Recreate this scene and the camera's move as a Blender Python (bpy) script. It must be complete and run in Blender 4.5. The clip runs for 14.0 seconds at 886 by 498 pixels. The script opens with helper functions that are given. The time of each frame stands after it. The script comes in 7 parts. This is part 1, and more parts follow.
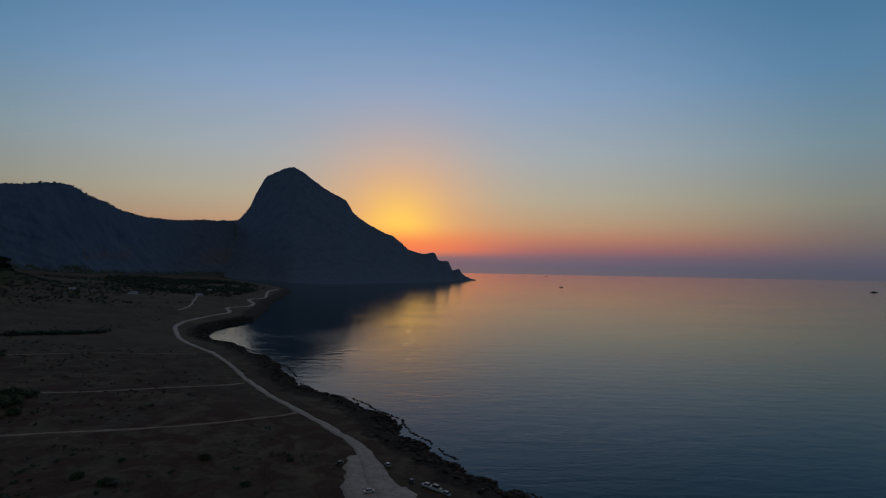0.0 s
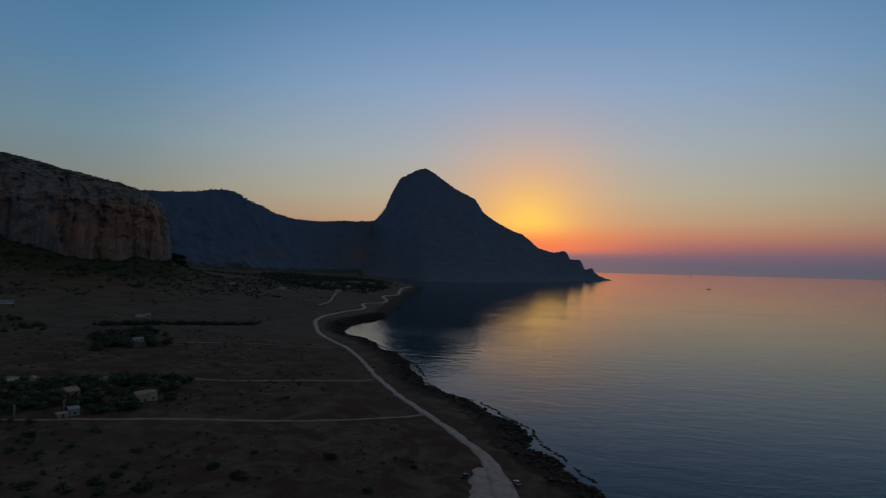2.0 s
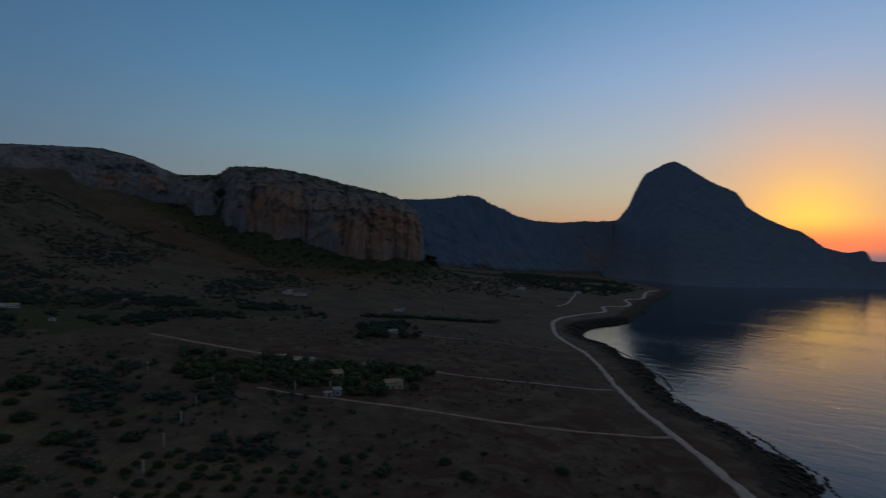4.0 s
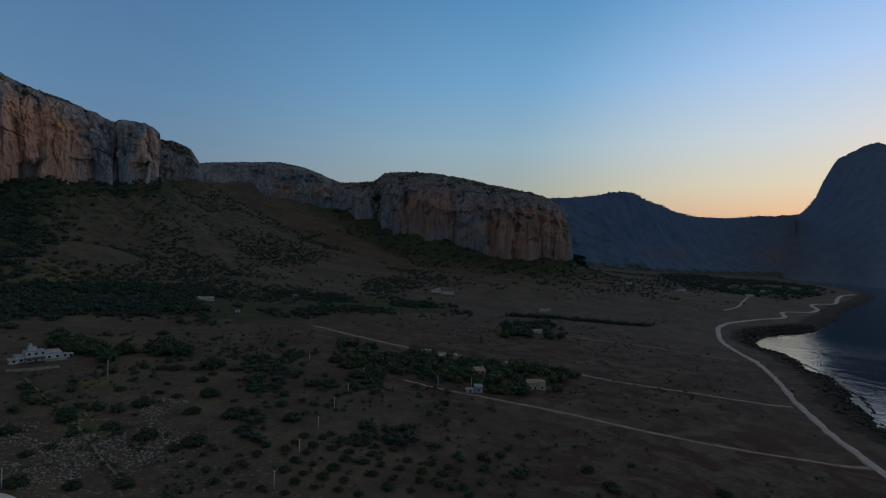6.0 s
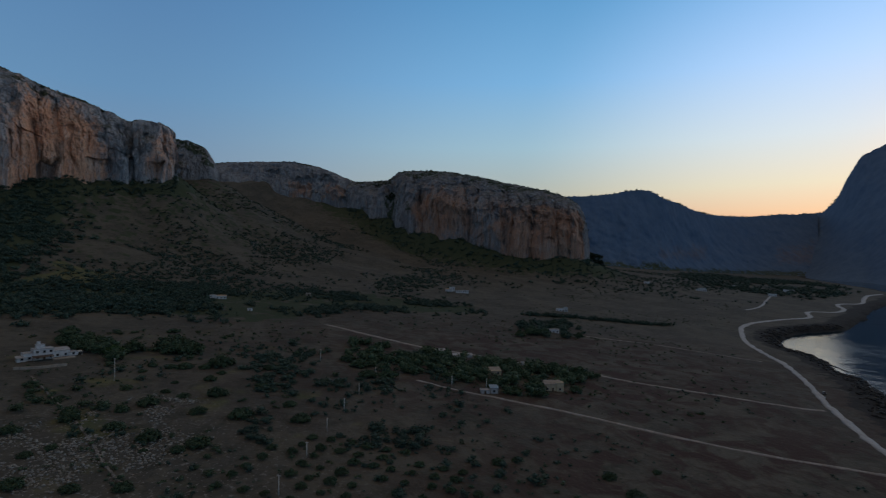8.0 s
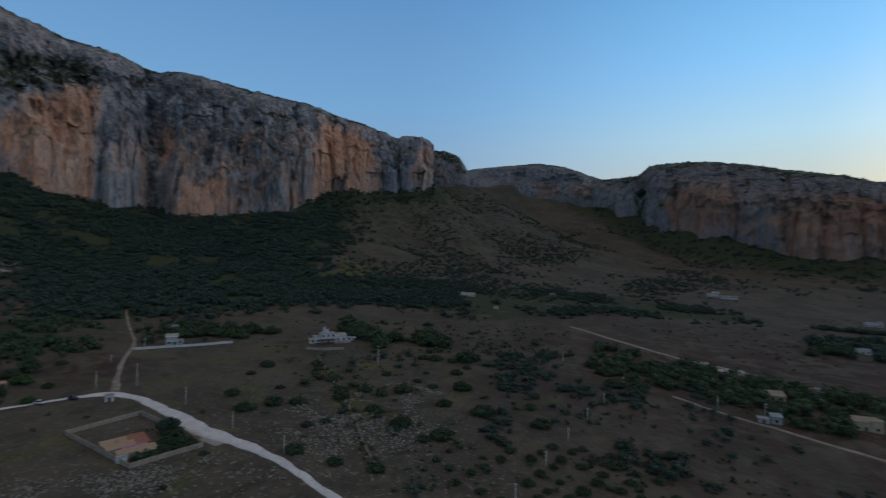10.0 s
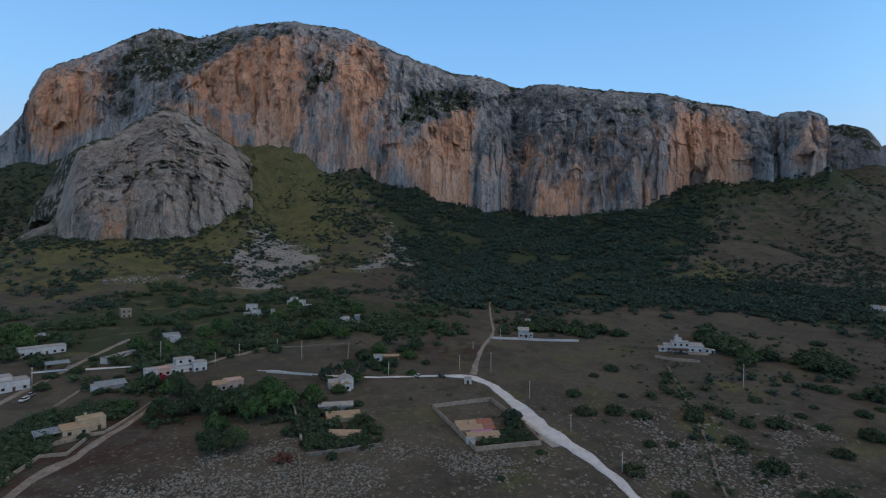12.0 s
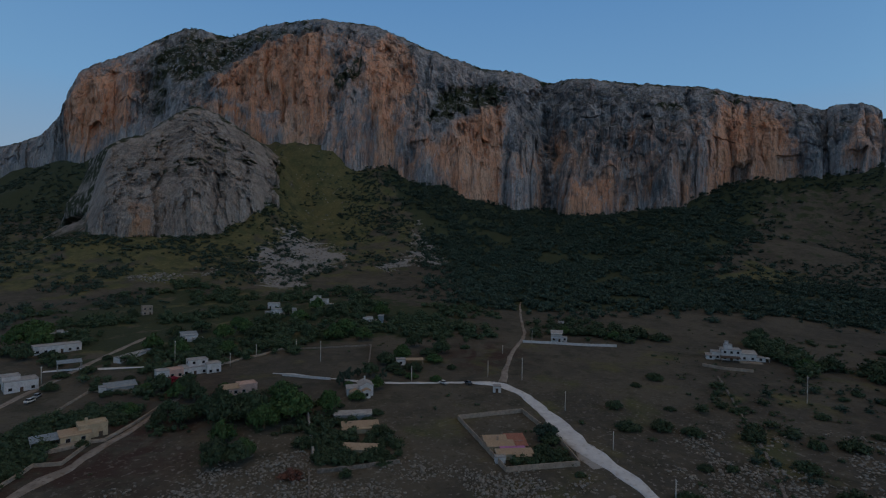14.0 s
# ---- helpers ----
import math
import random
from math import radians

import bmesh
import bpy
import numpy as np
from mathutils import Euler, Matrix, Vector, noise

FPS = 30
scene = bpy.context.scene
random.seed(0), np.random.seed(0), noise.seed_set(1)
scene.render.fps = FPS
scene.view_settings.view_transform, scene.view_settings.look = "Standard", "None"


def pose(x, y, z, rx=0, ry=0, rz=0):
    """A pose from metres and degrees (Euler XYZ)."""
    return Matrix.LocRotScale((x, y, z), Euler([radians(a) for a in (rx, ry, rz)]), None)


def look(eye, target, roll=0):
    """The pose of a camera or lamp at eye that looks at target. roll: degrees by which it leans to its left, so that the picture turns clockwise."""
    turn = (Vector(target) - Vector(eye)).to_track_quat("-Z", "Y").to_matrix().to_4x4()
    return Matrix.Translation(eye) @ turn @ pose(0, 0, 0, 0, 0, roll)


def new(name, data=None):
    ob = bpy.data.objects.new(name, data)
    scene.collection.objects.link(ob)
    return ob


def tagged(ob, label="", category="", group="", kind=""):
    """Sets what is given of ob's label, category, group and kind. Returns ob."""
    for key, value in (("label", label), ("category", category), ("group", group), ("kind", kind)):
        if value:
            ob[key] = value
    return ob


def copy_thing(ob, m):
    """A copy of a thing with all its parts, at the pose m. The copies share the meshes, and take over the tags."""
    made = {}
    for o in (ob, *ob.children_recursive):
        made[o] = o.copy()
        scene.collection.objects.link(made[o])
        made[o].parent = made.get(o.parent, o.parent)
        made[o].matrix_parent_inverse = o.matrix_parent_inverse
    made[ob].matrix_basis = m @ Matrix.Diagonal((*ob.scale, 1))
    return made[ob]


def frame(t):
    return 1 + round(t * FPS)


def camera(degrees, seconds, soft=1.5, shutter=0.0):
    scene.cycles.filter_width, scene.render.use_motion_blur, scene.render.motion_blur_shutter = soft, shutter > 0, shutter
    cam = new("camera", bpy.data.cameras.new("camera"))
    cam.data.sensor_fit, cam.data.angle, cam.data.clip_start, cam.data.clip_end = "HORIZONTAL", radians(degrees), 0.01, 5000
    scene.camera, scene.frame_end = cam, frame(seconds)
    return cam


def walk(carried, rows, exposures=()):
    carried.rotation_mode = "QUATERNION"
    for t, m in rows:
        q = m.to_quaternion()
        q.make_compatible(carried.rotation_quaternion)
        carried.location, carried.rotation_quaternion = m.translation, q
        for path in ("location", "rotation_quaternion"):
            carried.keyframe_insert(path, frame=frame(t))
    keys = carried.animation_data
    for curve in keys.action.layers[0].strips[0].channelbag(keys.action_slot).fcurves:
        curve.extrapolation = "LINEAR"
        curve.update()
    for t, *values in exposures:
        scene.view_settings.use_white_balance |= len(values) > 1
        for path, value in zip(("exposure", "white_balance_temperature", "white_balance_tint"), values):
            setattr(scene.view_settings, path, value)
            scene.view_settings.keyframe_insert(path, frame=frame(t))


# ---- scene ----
cam = camera(79.21, 14.0, soft=1.15, shutter=0.4)

# seconds, x, y, z, pitch up, lean, heading to the left of +y
PATH = [
    (0, -0.00, -0.00, 96.00, 1.36, 1.15, -1.32),
    (0.5, -0.31, 5.60, 95.75, 1.29, 1.21, 0.32),
    (1, -0.59, 11.28, 95.51, 1.18, 1.21, 2.89),
    (1.5, -0.93, 16.81, 95.26, 1.07, 1.28, 7.02),
    (2, -1.42, 21.99, 94.97, 0.95, 1.28, 12.46),
    (2.5, -2.22, 26.93, 94.65, 0.88, 1.29, 17.71),
    (3, -3.22, 31.70, 94.29, 0.81, 1.26, 22.84),
    (3.5, -4.18, 35.98, 93.91, 0.72, 1.22, 29.03),
    (4, -4.82, 39.47, 93.52, 0.56, 1.20, 37.77),
    (4.2, -4.91, 40.56, 93.36, 0.55, 1.04, 41.38),
    (4.7, -4.69, 42.56, 92.94, 0.49, 0.98, 48.34),
    (5.2, -4.28, 43.91, 92.51, 0.43, 0.92, 52.19),
    (5.7, -4.22, 45.11, 92.06, 0.38, 0.85, 53.65),
    (6.3, -5.26, 46.92, 91.48, 0.31, 0.78, 53.25),
    (6.5, -5.84, 47.54, 91.27, 0.36, 0.78, 52.84),
    (7, -7.64, 49.07, 90.72, 0.36, 0.72, 51.81),
    (7.2, -8.48, 49.69, 90.51, 0.34, 0.81, 51.82),
    (7.7, -10.81, 51.29, 89.99, 0.32, 0.78, 53.32),
    (8.2, -13.35, 53.04, 89.53, 0.29, 0.76, 56.68),
    (8.7, -16.21, 55.07, 89.11, 0.26, 0.73, 61.67),
    (9.3, -20.04, 57.55, 88.67, 0.23, 0.69, 69.50),
    (9.5, -21.39, 58.31, 88.54, 0.18, 0.62, 72.44),
    (10, -24.91, 59.89, 88.26, 0.11, 0.58, 81.03),
    (10.5, -28.70, 61.16, 88.09, 0.00, 0.58, 90.59),
    (11, -32.77, 62.21, 88.01, -0.12, 0.66, 101.10),
    (11.5, -36.97, 62.76, 87.94, -0.28, 0.58, 112.40),
    (12, -41.15, 62.55, 87.77, -0.35, 0.61, 117.71),
    (12.5, -45.29, 61.25, 87.49, -0.33, 0.71, 118.47),
    (13, -49.48, 59.10, 87.13, -0.35, 0.80, 119.05),
    (13.5, -53.68, 56.62, 86.74, -0.38, 0.88, 119.97),
    (14, -57.88, 54.30, 86.37, -0.44, 0.88, 120.78),
]
EXPOSURES = [(0, -0.62), (3, -0.56), (4, -0.42), (6.5, 0.22), (9.5, 0.66), (11, 1.3), (11.6, 1.48), (12.5, 1.35), (13, 1.13), (13.5, 0.87), (14, 0.58)]
walk(cam, [(t, pose(x, y, z, 90 + pitch, 0, turn) @ pose(0, 0, 0, 0, 0, lean)) for t, x, y, z, pitch, lean, turn in PATH], EXPOSURES)

# ---- sky and light: the sun has just gone down behind the headland ----
def lin(r, g, b, k=1.0):
    """Linear colour from 0-255 display values."""
    return tuple(k * ((c / 255 + 0.055) / 1.055) ** 2.4 if c > 10 else k * c / 255 / 12.92 for c in (r, g, b)) + (1.0,)


SUN_LEFT, SUN_UP = radians(3.4), radians(1.2)
SUN_DIR = Vector((-math.sin(SUN_LEFT) * math.cos(SUN_UP), math.cos(SUN_LEFT) * math.cos(SUN_UP), math.sin(SUN_UP)))
GLOW_DIR = Vector((-math.sin(SUN_LEFT), math.cos(SUN_LEFT), 0.055)).normalized()

world = bpy.data.worlds.new("dusk_sky")
scene.world = world
world.use_nodes = True
wt = world.node_tree
wt.nodes.clear()


def wnode(kind, **values):
    n = wt.nodes.new(kind)
    for key, value in values.items():
        if key == "op":
            n.operation = value
    return n


def ramp_of(stops):
    r = wt.nodes.new("ShaderNodeValToRGB")
    r.color_ramp.interpolation = "LINEAR"
    el = r.color_ramp.elements
    while len(el) > 1:
        el.remove(el[-1])
    for i, (p, c) in enumerate(stops):
        e = el[0] if i == 0 else el.new(p)
        e.position, e.color = p, c
    return r


def wmath(op, a, b=None):
    n = wt.nodes.new("ShaderNodeMath")
    n.operation = op
    for i, v in enumerate((a, b)):
        if v is None:
            continue
        if isinstance(v, (int, float)):
            n.inputs[i].default_value = v
        else:
            wt.links.new(v, n.inputs[i])
    return n.outputs[0]


coord = wt.nodes.new("ShaderNodeTexCoord").outputs["Generated"]
sep = wt.nodes.new("ShaderNodeSeparateXYZ")
wt.links.new(coord, sep.inputs[0])
up = sep.outputs["Z"]
dotn = wt.nodes.new("ShaderNodeVectorMath")
dotn.operation = "DOT_PRODUCT"
wt.links.new(coord, dotn.inputs[0])
dotn.inputs[1].default_value = GLOW_DIR
toward = dotn.outputs["Value"]
flat = wt.nodes.new("ShaderNodeVectorMath")
flat.operation = "DOT_PRODUCT"
wt.links.new(coord, flat.inputs[0])
flat.inputs[1].default_value = (-math.sin(SUN_LEFT), math.cos(SUN_LEFT), 0)
# height above the horizon, from -0.1 to 0.9, as 0 to 1
height_01 = wmath("ADD", up, 0.1)


def at_up(z):
    return z + 0.1


sunward = ramp_of([
    (0.0, lin(70, 72, 84, 1.12)), (at_up(-0.05), lin(104, 98, 96, 1.12)), (at_up(-0.004), lin(96, 94, 112, 1.12)),
    (at_up(0.012), lin(116, 96, 112, 1.12)), (at_up(0.026), lin(154, 104, 106, 1.12)), (at_up(0.045), lin(182, 126, 104, 1.12)), (at_up(0.07), lin(184, 152, 122, 1.12)), (at_up(0.115), lin(176, 168, 148, 1.12)), (at_up(0.19), lin(163, 171, 176, 1.12)),
    (at_up(0.30), lin(140, 164, 195, 1.12)), (at_up(0.45), lin(102, 143, 188, 1.12)), (at_up(0.62), lin(98, 100, 104, 1.12)), (1.0, lin(104, 92, 84, 1.12)),
])
sideward = ramp_of([
    (0.0, lin(62, 70, 84, 0.85)), (at_up(-0.05), lin(92, 94, 98, 0.85)), (at_up(-0.004), lin(92, 96, 114, 0.85)),
    (at_up(0.015), lin(104, 102, 118, 0.85)), (at_up(0.05), lin(132, 122, 118, 0.85)), (at_up(0.10), lin(147, 149, 138, 0.85)), (at_up(0.19), lin(131, 159, 173, 0.85)),
    (at_up(0.30), lin(102, 149, 187, 0.85)), (at_up(0.45), lin(74, 128, 171, 0.85)), (at_up(0.62), lin(92, 96, 102, 0.85)), (1.0, lin(112, 99, 90, 0.85)),
])
away = ramp_of([
    (0.0, lin(60, 64, 72, 0.62)), (at_up(0.0), lin(104, 120, 140, 0.62)), (at_up(0.10), lin(118, 139, 160, 0.63)), (at_up(0.25), lin(94, 134, 171, 0.64)),
    (at_up(0.45), lin(75, 117, 162, 0.63)), (at_up(0.62), lin(100, 98, 98, 0.62)), (1.0, lin(134, 117, 100, 0.62)),
])
for r in (sunward, sideward, away):
    wt.links.new(height_01, r.inputs["Fac"])


def wmix(fac, a, b, kind="MIX"):
    n = wt.nodes.new("ShaderNodeMix")
    n.data_type = "RGBA"
    n.blend_type = kind
    for sock, v in ((n.inputs["Factor"], fac), (n.inputs["A"], a), (n.inputs["B"], b)):
        if isinstance(v, (int, float)):
            sock.default_value = v
        elif isinstance(v, tuple):
            sock.default_value = v
        else:
            wt.links.new(v, sock)
    return n.outputs["Result"]


def smooth_between(v, lo, hi):
    n = wt.nodes.new("ShaderNodeMapRange")
    n.interpolation_type = "SMOOTHSTEP"
    wt.links.new(v, n.inputs["Value"])
    n.inputs["From Min"].default_value, n.inputs["From Max"].default_value = lo, hi
    return n.outputs["Result"]


level = [o for n in wt.nodes for o in n.outputs if n == sunward and o.name == "Color"][0]
base = wmix(smooth_between(flat.outputs["Value"], 0.1, 0.85), away.outputs["Color"], sideward.outputs["Color"])
base = wmix(smooth_between(flat.outputs["Value"], 0.7, 0.995), base, level)
above = smooth_between(up, -0.002, 0.06)
wide = wmath("MULTIPLY", wmath("POWER", wmath("MAXIMUM", toward, 0.0), 85.0), above)
core = wmath("MULTIPLY", wmath("POWER", wmath("MAXIMUM", toward, 0.0), 430.0), above)
base = wmix(wmath("MULTIPLY", wide, 0.62), base, lin(248, 170, 100, 1.2))
base = wmix(wmath("MULTIPLY", core, 0.78), base, lin(248, 204, 84, 1.25))
low = wmath("MULTIPLY", smooth_between(up, 0.006, 0.024), wmath("SUBTRACT", 1.0, smooth_between(up, 0.026, 0.075)))
ember = wmath("MULTIPLY", wmath("POWER", wmath("MAXIMUM", flat.outputs["Value"], 0.0), 75.0), low)
base = wmix(wmath("MULTIPLY", ember, 0.85), base, lin(240, 112, 78, 1.15))

nishita = wt.nodes.new("ShaderNodeTexSky")
nishita.sky_type = "NISHITA"
nishita.sun_disc = False
nishita.sun_elevation, nishita.sun_rotation = SUN_UP, -SUN_LEFT
glow = wt.nodes.new("ShaderNodeBackground")
wt.links.new(base, glow.inputs["Color"])
glow.inputs["Strength"].default_value = 1.35
air = wt.nodes.new("ShaderNodeBackground")
wt.links.new(nishita.outputs[0], air.inputs["Color"])
air.inputs["Strength"].default_value = 0.006
both = wt.nodes.new("ShaderNodeAddShader")
wt.links.new(glow.outputs[0], both.inputs[0])
wt.links.new(air.outputs[0], both.inputs[1])
wout = wt.nodes.new("ShaderNodeOutputWorld")
wt.links.new(both.outputs[0], wout.inputs["Surface"])

sun = new("sun", bpy.data.lights.new("sun", "SUN"))
sun.data.energy, sun.data.angle, sun.data.color = 0.12, radians(6), (1.0, 0.62, 0.34)
sun.matrix_world = look((0, 3000, 800), Vector((0, 3000, 800)) - SUN_DIR)

# ---- materials ----
def material(name, colours, scale=1.0, rough=0.9, bump=0.3, bump_scale=None, squash=(1, 1, 1), spots=None, metal=0.0, spec=0.3, vary=0.0):
    """Noise between two or three colours at two scales, with fine relief. scale: metres of the larger pattern."""
    m = bpy.data.materials.new(name)
    m.use_nodes = True
    t = m.node_tree
    b = t.nodes["Principled BSDF"]
    b.inputs["Roughness"].default_value, b.inputs["Metallic"].default_value = rough, metal
    b.inputs["Specular IOR Level"].default_value = spec
    co = t.nodes.new("ShaderNodeTexCoord").outputs["Object"]
    mp = t.nodes.new("ShaderNodeMapping")
    mp.inputs["Scale"].default_value = tuple(q / scale for q in squash)
    t.links.new(co, mp.inputs["Vector"])

    def noise_at(k, detail=5.0, dist=0.0):
        n = t.nodes.new("ShaderNodeTexNoise")
        n.inputs["Scale"].default_value, n.inputs["Detail"].default_value, n.inputs["Distortion"].default_value = k, detail, dist
        t.links.new(mp.outputs[0], n.inputs["Vector"])
        return n.outputs["Fac"]

    def between(v, lo, hi):
        r = t.nodes.new("ShaderNodeMapRange")
        r.interpolation_type = "SMOOTHSTEP"
        t.links.new(v, r.inputs["Value"])
        r.inputs["From Min"].default_value, r.inputs["From Max"].default_value = lo, hi
        return r.outputs["Result"]

    def mix(f, a, c, kind="MIX"):
        n = t.nodes.new("ShaderNodeMix")
        n.data_type, n.blend_type = "RGBA", kind
        for s, v in ((n.inputs["Factor"], f), (n.inputs["A"], a), (n.inputs["B"], c)):
            if isinstance(v, (int, float)):
                s.default_value = v
            elif isinstance(v, tuple):
                s.default_value = v if len(v) == 4 else (*v, 1.0)
            else:
                t.links.new(v, s)
        return n.outputs["Result"]

    col = mix(between(noise_at(1.0), 0.38, 0.62), colours[0], colours[1])
    if len(colours) > 2:
        col = mix(between(noise_at(3.7, 6.0), 0.5, 0.72), col, colours[2])
    if spots:
        col = mix(between(noise_at(spots[1], 3.0), 0.58, 0.66), col, spots[0])
    if vary:
        info = t.nodes.new("ShaderNodeObjectInfo")
        isl = t.nodes.new("ShaderNodeNewGeometry")
        add = t.nodes.new("ShaderNodeMath")
        add.operation = "ADD"
        t.links.new(info.outputs["Random"], add.inputs[0])
        t.links.new(isl.outputs["Random Per Island"], add.inputs[1])
        hsv = t.nodes.new("ShaderNodeHueSaturation")
        r = t.nodes.new("ShaderNodeMapRange")
        t.links.new(add.outputs[0], r.inputs["Value"])
        r.inputs["From Max"].default_value = 2.0
        r.inputs["To Min"].default_value, r.inputs["To Max"].default_value = 1 - vary, 1 + vary
        t.links.new(r.outputs["Result"], hsv.inputs["Value"])
        t.links.new(col, hsv.inputs["Color"])
        col = hsv.outputs["Color"]
    t.links.new(col, b.inputs["Base Color"])
    if bump:
        bp = t.nodes.new("ShaderNodeBump")
        bp.inputs["Strength"].default_value = bump
        bp.inputs["Distance"].default_value = (bump_scale or scale * 0.1)
        t.links.new(noise_at(6.0, 8.0), bp.inputs["Height"])
        t.links.new(bp.outputs[0], b.inputs["Normal"])
    return m


class Shader:
    """Node shorthand for the larger materials."""

    def __init__(self, name):
        self.mat = bpy.data.materials.new(name)
        self.mat.use_nodes = True
        self.t = self.mat.node_tree
        self.bsdf = self.t.nodes["Principled BSDF"]
        self.co = self.t.nodes.new("ShaderNodeTexCoord").outputs["Object"]

    def put(self, sock, v):
        if isinstance(v, (int, float)):
            sock.default_value = v
        elif isinstance(v, tuple):
            sock.default_value = v if len(v) == 4 or sock.type == "VECTOR" else (*v, 1.0)
        else:
            self.t.links.new(v, sock)

    def noise(self, metres, detail=5.0, squash=(1, 1, 1), distortion=0.0, rough=0.55):
        mp = self.t.nodes.new("ShaderNodeMapping")
        mp.inputs["Scale"].default_value = tuple(q / metres for q in squash)
        self.put(mp.inputs["Vector"], self.co)
        n = self.t.nodes.new("ShaderNodeTexNoise")
        n.inputs["Scale"].default_value = 1.0
        n.inputs["Detail"].default_value, n.inputs["Distortion"].default_value, n.inputs["Roughness"].default_value = detail, distortion, rough
        self.put(n.inputs["Vector"], mp.outputs[0])
        return n.outputs["Fac"]

    def cracks(self, metres, squash=(1, 1, 1), warp=0.6):
        """0 on a net of cracks, larger away from it."""
        mp = self.t.nodes.new("ShaderNodeMapping")
        mp.inputs["Scale"].default_value = tuple(q / metres for q in squash)
        self.put(mp.inputs["Vector"], self.co)
        n = self.t.nodes.new("ShaderNodeTexNoise")
        n.inputs["Scale"].default_value, n.inputs["Detail"].default_value = 1.3, 4.0
        self.put(n.inputs["Vector"], mp.outputs[0])
        add = self.t.nodes.new("ShaderNodeVectorMath")
        add.operation = "MULTIPLY_ADD"
        self.put(add.inputs[0], n.outputs["Color"])
        add.inputs[1].default_value = (warp, warp, warp)
        self.put(add.inputs[2], mp.outputs[0])
        c = self.t.nodes.new("ShaderNodeTexVoronoi")
        c.feature = "DISTANCE_TO_EDGE"
        c.inputs["Scale"].default_value = 1.0
        self.put(c.inputs["Vector"], add.outputs[0])
        return c.outputs["Distance"]

    def step(self, v, lo, hi):
        r = self.t.nodes.new("ShaderNodeMapRange")
        r.interpolation_type = "SMOOTHSTEP"
        self.put(r.inputs["Value"], v)
        r.inputs["From Min"].default_value, r.inputs["From Max"].default_value = lo, hi
        return r.outputs["Result"]

    def math(self, op, a, b=None):
        n = self.t.nodes.new("ShaderNodeMath")
        n.operation = op
        self.put(n.inputs[0], a)
        if b is not None:
            self.put(n.inputs[1], b)
        return n.outputs[0]

    def mix(self, f, a, b, kind="MIX"):
        n = self.t.nodes.new("ShaderNodeMix")
        n.data_type, n.blend_type = "RGBA", kind
        self.put(n.inputs["Factor"], f), self.put(n.inputs["A"], a), self.put(n.inputs["B"], b)
        return n.outputs["Result"]

    def attribute(self, name):
        n = self.t.nodes.new("ShaderNodeAttribute")
        n.attribute_name = name
        return n.outputs["Fac"]

    def bump(self, height, strength, distance):
        n = self.t.nodes.new("ShaderNodeBump")
        n.inputs["Strength"].default_value, n.inputs["Distance"].default_value = strength, distance
        self.put(n.inputs["Height"], height)
        self.put(self.bsdf.inputs["Normal"], n.outputs[0])

    def done(self, colour, rough=0.9, spec=0.25):
        self.put(self.bsdf.inputs["Base Color"], colour)
        self.put(self.bsdf.inputs["Roughness"], rough)
        self.bsdf.inputs["Specular IOR Level"].default_value = spec
        return self.mat


